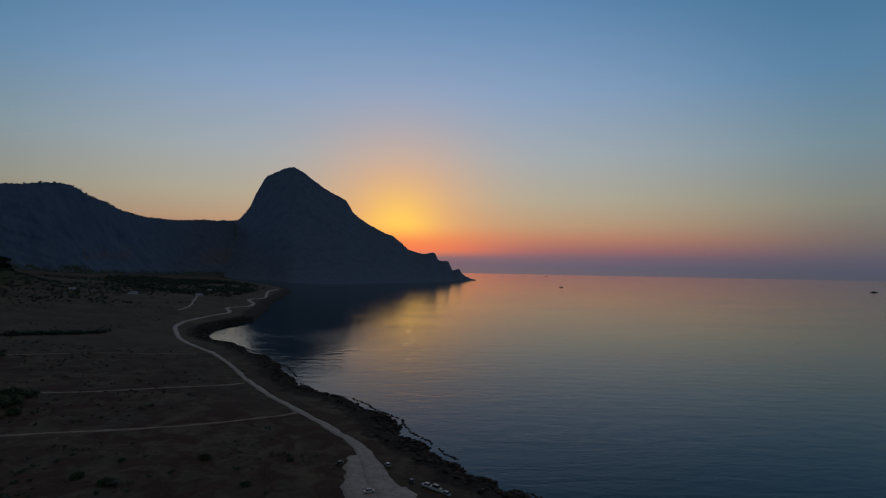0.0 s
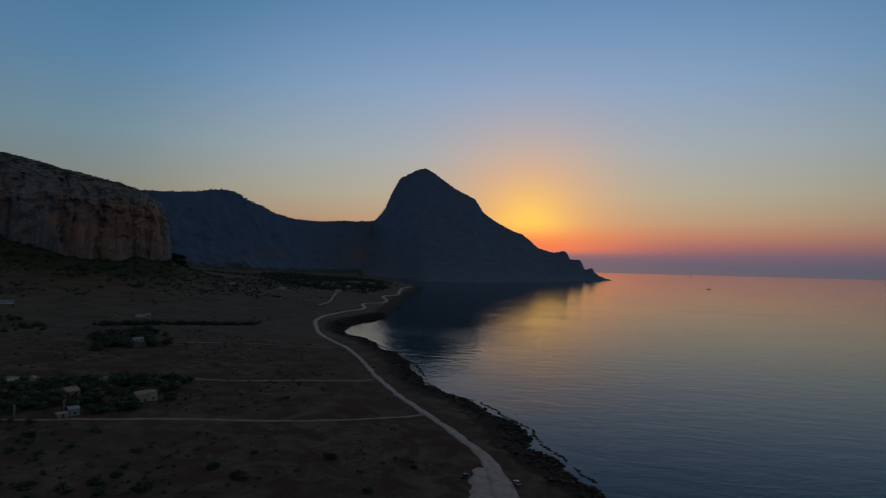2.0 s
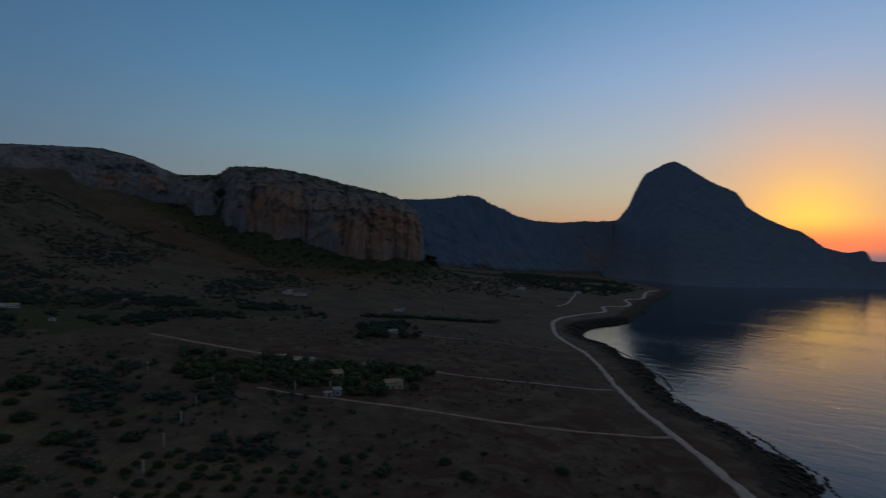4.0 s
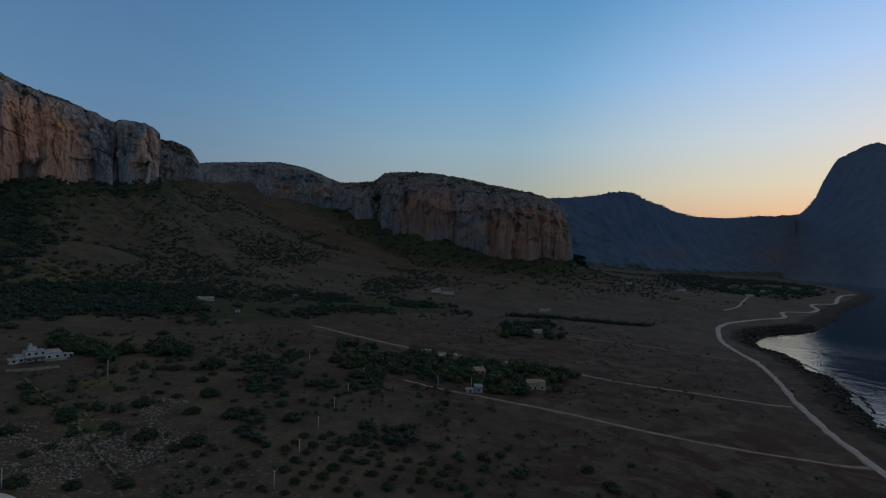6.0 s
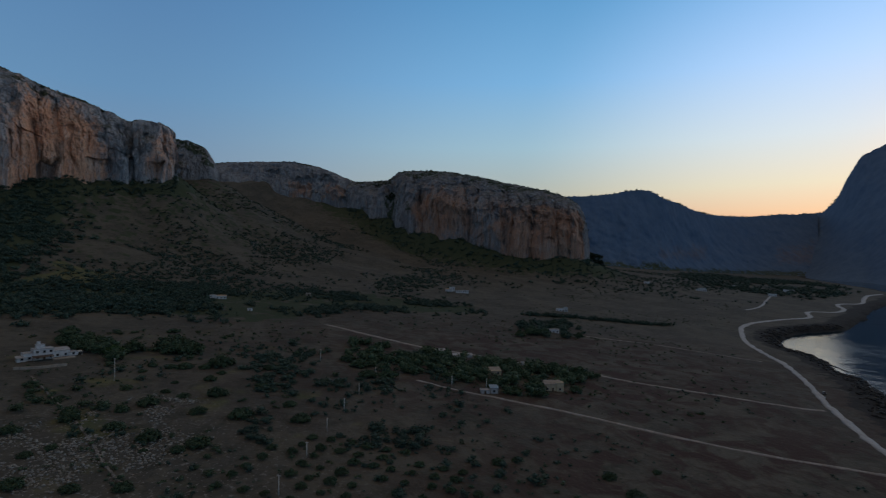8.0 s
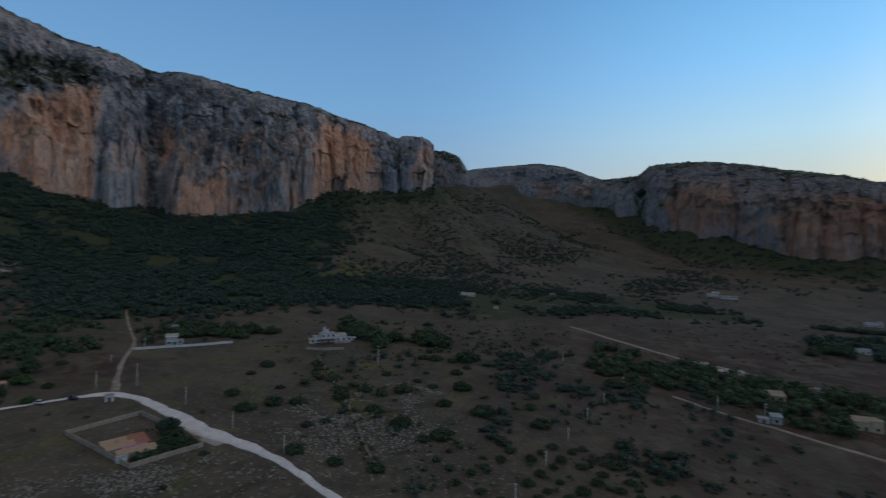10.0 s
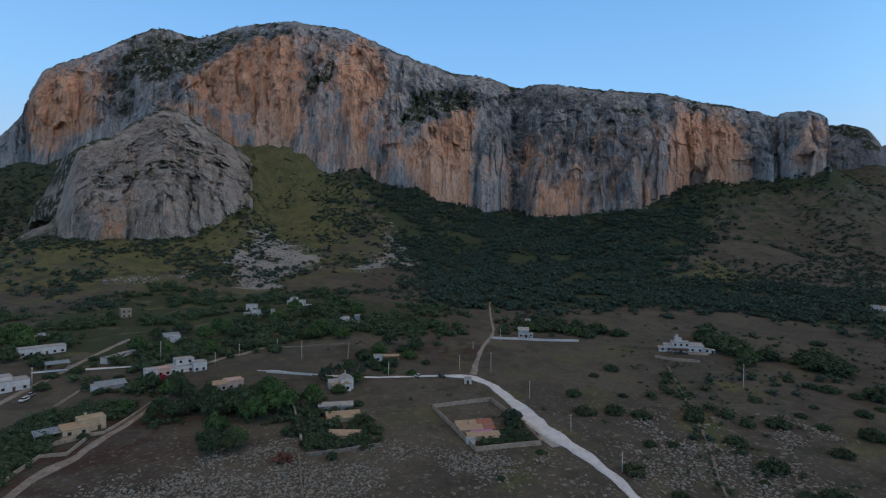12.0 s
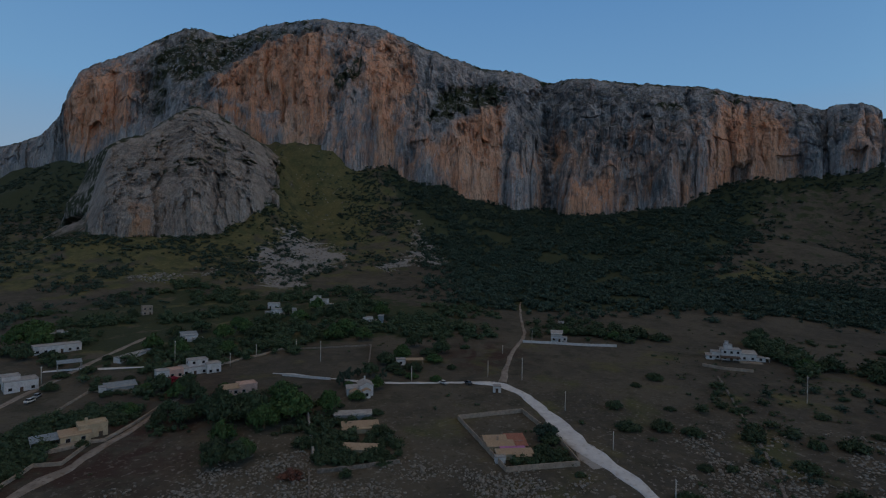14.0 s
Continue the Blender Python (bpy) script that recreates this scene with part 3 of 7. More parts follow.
MEADOW = [(-697, -670), (-714, -572), (-745, -515), (-706, -449), (-634, -385), (-587, -375), (-570, -409), (-610, -500), (-622, -546), (-630, -586), (-660, -640)]
MEADOW_LOW = [(-332, -575), (-440, -560), (-423, -461), (-517, -481), (-512, -456), (-447, -427), (-412, -431), (-385, -424), (-348, -475), (-310, -527)]
SCREE = [(-432, -404), (-488, -428), (-545, -456), (-556, -422), (-534, -349), (-475, -330), (-442, -329), (-388, -290), (-388, -325)]
SCREE_HIGH = [(-673, -354), (-642, -305), (-575, -237), (-555, -268), (-506, -279), (-516, -317), (-575, -309)]
SCREE_LOW = [(-308, -438), (-347, -411), (-395, -412), (-378, -381), (-336, -386), (-304, -413)]


def soft_inside(x, y, pts, edge):
    d, _ = line_distance(x, y, pts + pts[:1])
    return np.clip(0.5 + np.where(inside(x, y, pts), d, -d) / edge, 0, 1)


left_slope = line_distance(X, Y, [(r[0], r[1]) for r in BIG[:6]])[0]
meadow = np.maximum(soft_inside(X, Y, MEADOW, 40), soft_inside(X, Y, MEADOW_LOW, 30))
scree = np.maximum.reduce([soft_inside(X, Y, SCREE, 50), 0.75 * soft_inside(X, Y, SCREE_HIGH, 40), 0.45 * soft_inside(X, Y, SCREE_LOW, 60)])
wood = np.maximum.reduce([soft_inside(X, Y, WOOD, 30), 0.62 * soft_inside(X, Y, EAST_WOOD, 40), 0.6 * soft_inside(X, Y, HAMLET, 60), np.clip(1 - foot_mid / 170, 0, 1), 0.9 * np.clip(1.2 - left_slope / 330, 0, 1) * (X > -640),
                          0.42 * np.clip(1.2 - foot_knoll / 300, 0, 1), 0.52 * np.clip(1 - foot_big / 660, 0, 1) * (Y > 0), np.clip(1.6 - foot_big / 40, 0, 1) * (Y > -470)])
wood = wood * (1 - 0.95 * np.clip(meadow * 1.6, 0, 1))
meadow = np.maximum.reduce([meadow, 0.62 * np.clip(1.25 - foot_knoll / 330, 0, 1), 0.42 * np.clip((inland - 120) / 200, 0, 1) * np.clip(1 - np.hypot(X + 250, Y - 60) / 700, 0, 1), 0.8 * soft_inside(X, Y, [(-639, 10), (-730, 44), (-730, 89), (-644, 119), (-590, 71), (-582, 25)], 40), 0.5 * blob(X, Y, -330, -10, 60, 45), 0.5 * soft_inside(X, Y, HAMLET, 80)])
paint(ground, "grass", np.clip(meadow, 0, 1))
paint(ground, "scree", scree)
paint(ground, "scrub", np.clip(wood, 0, 1))
paint(ground, "red", np.clip(np.maximum.reduce([blob(X, Y, -90, 240, 230, 170, -60), blob(X, Y, -310, -70, 40, 30, 0), blob(X, Y, -150, -120, 80, 40, 30), blob(X, Y, -260, 330, 330, 230, 40)]), 0, 1))
paint(ground, "stony", np.clip(np.maximum(blob(X, Y, -190, 40, 150, 120, 0), blob(X, Y, -160, -60, 90, 70, 0)), 0, 1))
paint(ground, "shore", np.clip(1 - inland / 42, 0, 1))

sea_x, sea_y = np.linspace(-4700, 4700, 40), np.linspace(-4700, 4700, 40)
SX, SY = np.meshgrid(sea_x, sea_y)
sea = tagged(grid_object("sea", np.stack([SX, SY, 0 * SX], -1), M_SEA), "calm sea with fine ripples reflecting the dusk sky", "water", kind="structure")


def massif(name, rows, label, mat, n, m, shape=1.0, amp=14.0, grain=60.0, back=500.0, crest=3.0, seed=1, skirt=0.25, scrub=(), rust=(), gullies=(), strata=0.25, tilt=0.0, solid=120.0, bush_from=0.35, cave_amp=1.4, upright=0.3, lean=0.4, rounded=False, regions=(), seams=(), toes=0.0, blocks=()):
    """A rock wall from foot to rim with gullies and ribs, and the high ground behind it."""
    r = smooth_rows(rows, n)
    foot, rim = r[:, :3], r[:, 3:]
    out = foot[:, :2] - rim[:, :2]
    out /= np.linalg.norm(out, axis=1, keepdims=True) + 1e-9
    along = np.gradient(rim[:, :2], axis=0)
    face = np.stack([along[:, 1], -along[:, 0]], -1)
    face /= np.linalg.norm(face, axis=1, keepdims=True) + 1e-9
    face *= np.sign((face * out).sum(1, keepdims=True) + 1e-9)
    out = out * (1 - lean) + face * lean
    v = np.linspace(0, 1, m)
    gap = rim - foot
    pts = np.zeros((m, n, 3))
    pts[..., :2] = foot[None, :, :2] + gap[None, :, :2] * (v[:, None, None] ** (1 / max(shape, 0.2)) if shape < 1 else v[:, None, None])
    pts[..., 2] = foot[:, 2] + gap[:, 2] * (v[:, None] ** shape)
    flatp = pts.reshape(-1, 3).copy()
    q = flatp * [1, 1, upright] / grain
    ribs = 0.5 - 1.5 * np.abs(fbm(q, 3, seed, 0.5)) + 0.42 - 0.75 * np.abs(fbm(flatp * [1, 1, upright * 1.15] / (grain * 0.3), 3, seed + 9))
    ribs += 0.42 * fbm(flatp * [1, 1, 0.45] / (grain * 0.13), 4, seed + 12, 0.62)
    cave = cave_amp * fbm(flatp * [1, 1, 0.6] / (grain * 2.0), 3, seed + 4)
    swell = (ribs + cave).reshape(m, n)
    fade = np.minimum(1, 0.35 + v * 3)[:, None] * (1 - 0.75 * v**6)[:, None]
    steepness = np.clip(gap[:, 2] / solid, 0.1, 1)[None, :]
    push = amp * swell * fade * steepness
    place = np.interp(np.linspace(0, 1, n), np.r_[0, np.cumsum(np.linalg.norm(np.diff(np.array(rows)[:, 3:5], axis=0), axis=1) + np.linalg.norm(np.diff(np.array(rows)[:, :2], axis=0), axis=1))] / (np.linalg.norm(np.diff(np.array(rows)[:, 3:5], axis=0), axis=1) + np.linalg.norm(np.diff(np.array(rows)[:, :2], axis=0), axis=1)).sum(), np.arange(len(rows)))
    metre = np.abs(np.gradient(place)) / (np.linalg.norm(np.gradient(rim[:, :2], axis=0), axis=1) + 1e-9)
    chasm = np.zeros((m, n))
    for at_foot, at_rim, width, depth in gullies:
        mid = at_foot + (at_rim - at_foot) * v[:, None] + 0.3 * fbm(np.c_[v * 6, v * 0 + at_foot, v * 0], 3, seed + 20)[:, None]
        cut = np.exp(-((np.abs(place[None] - mid) / (metre[None] * width)) ** 1.5)) * (np.minimum(1, v * 5 + 0.1) * (1 - 0.85 * v**5))[:, None]
        push -= depth * cut
        chasm = np.maximum(chasm, cut * min(1.0, depth / 16))
    # upright blocks of rock, each set forward or back and turned a little
    along_face = np.r_[0, np.cumsum(np.linalg.norm(np.diff(rim[:, :2], axis=0), axis=1))]
    for k, (wide_m, high_m, shift, turned) in enumerate(blocks):
        bend = (fbm(flatp * [1, 1, 0.4] / (wide_m * 2.2), 3, seed + 60 + k)).reshape(m, n)
        across_b = along_face[None] / wide_m + 0.45 * bend
        column = np.floor(across_b)
        upward = pts[..., 2] / high_m + 0.35 * bend + 7.3 * np.sin(column * 12.9898)
        storey = np.floor(upward)
        h1 = np.modf(np.abs(np.sin(column * 127.1 + storey * 311.7 + seed) * 43758.5453))[0]
        h2 = np.modf(np.abs(np.sin(column * 269.5 + storey * 183.3 + seed) * 24634.6345))[0]
        push += (shift * (h1 - 0.5) * 2 + turned * wide_m * (across_b - column - 0.5) * (h2 - 0.5) * 2 - 0.25 * turned * wide_m * (upward - storey - 0.5) * (h1 + h2 - 1)) * fade * steepness
    # toes of rock that run out over the slope
    along_foot = np.r_[0, np.cumsum(np.linalg.norm(np.diff(foot[:, :2], axis=0), axis=1))]
    push += toes * np.clip(fbm(np.c_[along_foot / 42, 0 * along_foot, 0 * along_foot], 3, seed + 45, 0.6) + 0.1, 0, 1.2)[None] * np.exp(-9 * v)[:, None]
    # outlines on the face: metres along and up it, wandering a little
    span = np.linalg.norm(np.diff(np.array(rows, float)[:, 3:5], axis=0), axis=1).mean()
    tall = gap[:, 2].mean()
    wander = (11 * fbm(flatp * [1, 1, 0.35] / 30, 4, seed + 40, 0.6)).reshape(m, n), (9 * fbm(flatp / 26, 4, seed + 41, 0.6)).reshape(m, n)
    face_x, face_y = place[None] * span + wander[0], (v[:, None] ** 0.7) * tall + wander[1]
    marks = {"rust": np.zeros((m, n)), "scrub": np.zeros((m, n)), "stain_shade": np.zeros((m, n))}
    for kind, amount, edge, outline in regions:
        there = soft_inside(face_x, face_y, [(u * span, (w**0.7 if w > 0.02 else -0.2) * tall) for u, w in outline], edge)
        if kind == "push":
            push += amount * there * (1 - 0.9 * v**6)[:, None]
        else:
            marks[kind] = np.maximum(marks[kind], amount * there)
    for width, depth, line in seams:
        away_m = line_distance(face_x, face_y, [(u * span, w**0.7 * tall) for u, w in line])[0]
        push -= depth * np.exp(-((away_m / width) ** 1.5)) * (0.45 + 0.75 * np.abs(wander[1]) / 9).clip(0, 1.2)
        # shade painted as dark colour along each crack, none on ribs
        marks["stain_shade"] = np.maximum(marks["stain_shade"], 0.55 * np.exp(-((away_m / (width * 1.6)) ** 2)) * (depth > 0))
    along_m = np.tile(np.r_[0, np.cumsum(np.linalg.norm(np.diff(rim[:, :2], axis=0), axis=1))], m)
    bed = (flatp[:, 2] + tilt * along_m) / 13 + 2.2 * fbm(flatp / 90, 3, seed + 2)
    bench = amp * strata * (np.sin(bed) + 0.6 * np.sin(2.7 * bed + 1)).reshape(m, n) * fade * steepness
    pts[..., :2] += out[None] * (push + bench)[..., None]
    pts[..., 2] += crest * 0.6 * fbm(flatp / 9, 3, seed + 6).reshape(m, n) * (v**3)[:, None] * steepness
    pts[-1, :, 2] += crest * 0.5 * fbm(np.c_[rim[:, :2] / 7, rim[:, 2] * 0], 3, seed + 3) * steepness[0]
    low = foot.copy()
    low[:, :2] += out * 25 * skirt / 0.25
    low[:, 2] -= 45 * skirt / 0.25
    rows_behind = []
    for d, drop in ((6, -0.5), (25, 1.0), (80, 8), (back * 0.5, back * 0.12), (back, back * 0.5), (back * 1.3, back * 1.2)):
        b = rim.copy()
        b[:, :2] -= out * d
        b[:, 2] = rim[:, 2] - drop + crest * 0.6 * fbm(np.c_[b[:, :2] / 14, b[:, 2] * 0], 3, seed + 7)
        rows_behind.append(b)
    pts = np.concatenate([low[None], pts, np.array(rows_behind)])
    ob = tagged(grid_object(name, pts, mat, rounded), label, "cliff", kind="structure")
    nrm = np.cross(np.gradient(pts, axis=1), np.gradient(pts, axis=0))
    nz = np.abs(nrm[..., 2]) / (np.linalg.norm(nrm, axis=2) + 1e-9)
    for _ in range(2):
        nz[1:-1] = (nz[:-2] + nz[1:-1] + nz[2:]) / 3
    up_face = np.r_[0, v, np.ones(len(rows_behind))][:, None]
    green = np.clip((nz - bush_from) * 1.6, 0, 1)
    fine = 0.45 * fbm(pts.reshape(-1, 3) / 22, 4, seed + 31).reshape(green.shape)
    across = np.tile(place[None], (pts.shape[0], 1)) + (0.5 * fbm(pts.reshape(-1, 3) / 70, 5, seed + 33, 0.6) + 0.25 * fbm(pts.reshape(-1, 3) * [1, 1, 0.2] / 25, 3, seed + 35)).reshape(green.shape)
    height = up_face + 0.16 * fbm(pts.reshape(-1, 3) / 60, 5, seed + 34, 0.6).reshape(green.shape)
    for u, w, ru, rw in scrub:
        green = np.maximum(green, np.clip(1.5 * (1 - np.hypot((across - u) / ru, (height - w) / rw)) + fine, 0, 1))
    green[1 : m + 1] = np.maximum(green[1 : m + 1], np.clip(chasm * 0.5 + 0.7 * fine[1 : m + 1], 0, 1) * (chasm > 0.25))
    green = np.maximum(green, np.clip((up_face - 0.94) * 9 + 0.2 + fine, 0, 1) * (up_face > 0.94) * (not rounded))
    green[1 : m + 1] = np.maximum(green[1 : m + 1], np.clip(marks["scrub"] + 0.5 * fine[1 : m + 1] * (marks["scrub"] > 0.02), 0, 1))
    paint(ob, "ledge", green)
    stain_shade = np.zeros(green.shape)
    stain_shade[1 : m + 1] = marks["stain_shade"]
    paint(ob, "stain_shade", stain_shade)
    bare = np.full(green.shape, 0.12)
    for u, w, ru, rw, *most in rust:
        bare = np.maximum(bare, (most[0] if most else 1.0) * np.clip(1.7 * (1 - np.hypot((across - u) / ru, (height - w) / rw)) + 0.45 * fine, 0, 1))
    bare[1 : m + 1] = np.maximum(bare[1 : m + 1], marks["rust"])
    paint(ob, "rust", bare if len(rust) else bare + 0.3)
    paint(ob, "face", np.clip((1 - nz) * 1.3 - 0.3 * up_face**4, 0, 1))
    return ob


massif("cliff_north", MIDDLE, "steep grey and orange limestone cliff with a scrubby flat top", M_ROCK_NORTH, 460, 120, 0.55, amp=11, grain=70, seed=3, upright=0.1, bush_from=0.55, cave_amp=0.9, toes=14, back=140, blocks=((30, 130, 4.0, 0.5), (12, 50, 2.0, 0.5)),
       scrub=[(1.0, 0.85, 1.4, 0.3), (3.0, 0.95, 1.8, 0.2), (5.0, 0.97, 1.6, 0.16), (6.8, 0.98, 1.6, 0.12), (1.5, 0.15, 0.8, 0.15)],
       regions=[("rust", 0.9, 40, [(2.52, 0.36), (4.5, 0.58), (4.67, 0.09), (2.77, 0.01)]), ("rust", 1.0, 40, [(4.98, 0.15), (6.9, 0.6), (8.4, 0.6), (8.4, 0.0), (5.82, 0.0)]), ("rust", 1.0, 30, [(8.4, 0.0), (8.4, 0.75), (9.8, 0.7), (9.9, 0.0)]), ("rust", 0.45, 60, [(3.0, 0.0), (3.5, 0.6), (9.0, 0.6), (10, 0.0)])],
       seams=[(7, 9, [(4.4, 0.7), (4.6, 0.0)]), (6, 9, [(5.6, 0.7), (5.7, 0.0)]), (6, 8, [(6.6, 0.75), (6.5, 0.0)]), (6, 9, [(7.4, 0.75), (7.5, 0.0)]), (6, 9, [(8.3, 0.8), (8.3, 0.0)]), (5, 7, [(9.0, 0.8), (9.0, 0.0)]), (9, 14, [(2.6, 0.8), (3.0, 0.0)])])
massif("cliff_plateau", PLATEAU, "grey limestone plateau edge above brown slopes", M_ROCK_NORTH, 220, 50, 0.8, amp=12, grain=50, seed=11, bush_from=0.6, upright=0.15, blocks=((26, 60, 3.0, 0.5), (10, 30, 1.6, 0.5)), rust=[(3.5, 0.2, 0.8, 0.3), (4.8, 0.4, 0.5, 0.4)])
massif("cliff_bump", BUMP, "rounded grey limestone shoulder beside the main cliff", M_ROCK_NORTH, 120, 50, 0.8, amp=8, grain=40, back=120, seed=13, scrub=[(2.0, 0.85, 2.0, 0.3), (3.5, 0.5, 0.8, 0.3)])
MAIN_REGIONS = [
    ("rust", 1.0, 75, [(3.65, 0.73), (4.18, 0.9), (5.0, 0.74), (5.15, 0.4), (4.95, 0.14), (4.32, 0.04), (3.57, 0.1)]),
    ("rust", 1.0, 36, [(6.52, 0.31), (7.73, 0.59), (9.02, 0.76), (9.25, 0.44), (9.22, 0.19), (9.07, 0.0), (8.7, 0.01), (8.07, 0.08), (7.15, 0.16)]),
    ("rust", 0.85, 30, [(6.12, 0.19), (6.9, 0.21), (8.02, 0.06), (8.73, 0.0), (8.23, 0.0), (7.12, 0.06)]),
    ("rust", 1.0, 36, [(9.65, 0.53), (10.15, 0.95), (10.5, 0.76), (10.8, 0.46), (10.27, 0.2), (10.33, 0.04), (9.93, 0.01), (9.72, 0.21)]),
    ("rust", 1.0, 44, [(11.27, 0.19), (11.92, 0.49), (12.75, 0.58), (12.75, 0.25), (12.15, 0.0), (11.57, 0.0), (11.07, 0.04), (10.88, 0.12)]),
    ("rust", 0.95, 26, [(14.6, 0.0), (15.07, 0.09), (15.57, 0.2), (15.8, 0.11), (15.52, 0.0)]),
    ("rust", 0.9, 26, [(13.93, 0.36), (14.9, 0.4), (15.02, 0.21), (14.07, 0.18)]),
    ("rust", 1.0, 80, [(17.87, 0.0), (18.15, 0.35), (18.52, 0.81), (19.37, 0.91), (20.5, 0.69), (20.67, 0.0), (19.22, 0.0)]),
    ("rust", 0.55, 26, [(23.97, 0.76), (25.37, 1.0), (25.15, 0.0), (23.23, 0.0), (23.27, 0.25)]),
]
MAIN_REGIONS += [
    ("rust", 0.42, 60, [(12.93, 0.34), (15.47, 0.55), (18.12, 0.69), (18.12, 0.0), (15.95, 0.0), (12.93, 0.0)]),
    ("rust", 0.45, 50, [(8.87, 0.78), (10.4, 0.94), (10.88, 0.4), (11.12, 0.0), (9.75, 0.0), (9.05, 0.0)]),
    ("scrub", 0.75, 50, [(5.17, 0.74), (6.02, 1.0), (8.03, 1.0), (8.88, 0.9), (8.92, 0.78), (7.73, 0.63), (6.68, 0.40), (6.12, 0.23), (5.52, 0.4)]),
    ("scrub", 1.0, 22, [(10.9, 0.3), (11.27, 0.59), (12.28, 0.83), (12.9, 0.66), (11.83, 0.49), (11.37, 0.34), (11.03, 0.24)]),
    ("scrub", 0.95, 14, [(9.3, 0.39), (9.67, 0.58), (9.75, 0.41), (9.53, 0.3), (9.3, 0.25)]),
    ("scrub", 0.55, 26, [(17.0, 0.8), (17.5, 0.7), (17.2, 0.5), (16.6, 0.62)]),
    ("stain_shade", 0.85, 80, [(13.75, 0.95), (15.95, 0.95), (15.98, 0.64), (15.32, 0.5), (14.08, 0.55)]),
    ("stain_shade", 0.6, 40, [(20.9, 0.95), (24.0, 0.95), (23.6, 0.4), (22.6, 0.1), (21.0, 0.2)]),
    # wide darker area over the right half of the wall
    ("stain_shade", 0.62, 150, [(12.8, 1.0), (18.3, 1.0), (18.0, 0.3), (17.2, 0.0), (14.0, 0.1), (12.9, 0.3)]),
    ("stain_shade", 0.3, 60, [(9.2, 0.3), (9.7, 0.3), (11.0, 0.3), (11.0, 0.0), (9.2, 0.0)]),
    ("stain_shade", 0.5, 40, [(16.0, 0.85), (17.4, 0.85), (17.2, 0.3), (16.2, 0.25)]),
    ("stain_shade", 0.45, 60, [(5.2, 0.7), (6.2, 0.3), (7.0, 0.1), (5.6, 0.05), (5.1, 0.3)]),
    # shade of the cave painted in, on the same outline as its recess
    ("stain_shade", 1.0, 12, [(18.97, 0.1), (19.15, 0.16), (19.53, 0.12), (19.65, 0.0), (19.08, 0.0)]),
    ("push", -24, 14, [(5.1, 0.74), (5.9, 1.1), (8.03, 1.1), (8.95, 0.9), (8.92, 0.74), (7.73, 0.59), (6.68, 0.36), (6.12, 0.19), (5.4, 0.3)]),
    ("push", -16, 18, [(10.9, 0.3), (11.27, 0.59), (12.28, 0.83), (12.9, 0.66), (11.83, 0.49), (11.37, 0.34), (11.03, 0.24)]),
    ("push", -13, 60, [(17.95, 0.0), (18.3, 0.5), (18.8, 0.86), (20.6, 0.8), (20.7, 0.0)]),
    ("push", -14, 9, [(18.97, 0.1), (19.15, 0.16), (19.53, 0.12), (19.65, 0.0), (19.08, 0.0)]),
    ("push", -7, 8, [(7.1, 0.33), (8.05, 0.12), (8.7, 0.03), (8.75, 0.1), (8.1, 0.24), (7.3, 0.45)]),
]
# width, depth and line of each deep crack; below nought: a rib
MAIN_SEAMS = [
    (11, 22, [(13.75, 0.95), (13.83, 0.4), (13.67, 0.16), (13.73, 0.0)]), (7, 13, [(9.28, 0.6), (9.37, 0.28), (9.23, 0.14), (9.17, 0.0)]),
    (8, 13, [(10.88, 0.36), (10.65, 0.16), (10.48, 0.0)]), (7, 15, [(13.37, 0.45), (12.93, 0.2), (12.63, 0.0)]), (8, 15, [(17.5, 0.85), (17.73, 0.48), (17.3, 0.16), (17.12, 0.0)]),
    (5, 9, [(20.77, 0.95), (20.83, 0.0)]), (7, 14, [(22.28, 0.98), (22.38, 0.0)]), (5, 9, [(7.12, 0.33), (8.02, 0.12), (8.63, 0.02)]), (6, 10, [(15.9, 0.93), (15.98, 0.39), (15.9, 0.0)]),
    (5, 8, [(10.15, 0.9), (10.27, 0.55), (10.13, 0.23)]), (5, 8, [(11.62, 0.26), (11.38, 0.02)]), (6, 9, [(15.07, 0.54), (15.02, 0.18), (14.57, 0.0)]), (5, 8, [(19.03, 0.98), (18.97, 0.14)]),
    (9, 14, [(5.22, 0.68), (5.48, 0.18), (5.65, 0.0)]), (18, -14, [(6.1, 0.18), (7.0, 0.42), (8.0, 0.62), (9.0, 0.85)]), (12, -12, [(12.9, 0.9), (13.1, 0.4), (13.2, 0.0)]), (12, -10, [(16.9, 0.3), (16.95, 0.0)]),
]
massif("cliff_main", BIG + SHOULDER[1:], "great orange and grey limestone mountain wall with dark gullies", M_ROCK, 1300, 190, 0.7, amp=13, grain=95, seed=7, strata=0.16, tilt=-0.4, cave_amp=0.9, upright=0.12, bush_from=0.5,
       gullies=[(14, 14.1, 12, 12), (16.6, 16.2, 7, 8), (5.5, 5.5, 30, 16), (18.0, 18.1, 6, 7), (24.4, 24.3, 5, 8)],
       scrub=[(8.8, 0.98, 0.5, 0.07), (18.6, 0.98, 1.2, 0.06), (16.7, 0.68, 0.4, 0.1)], regions=MAIN_REGIONS, seams=MAIN_SEAMS, toes=17, blocks=((34, 120, 5.0, 0.55), (13, 55, 2.6, 0.6)))
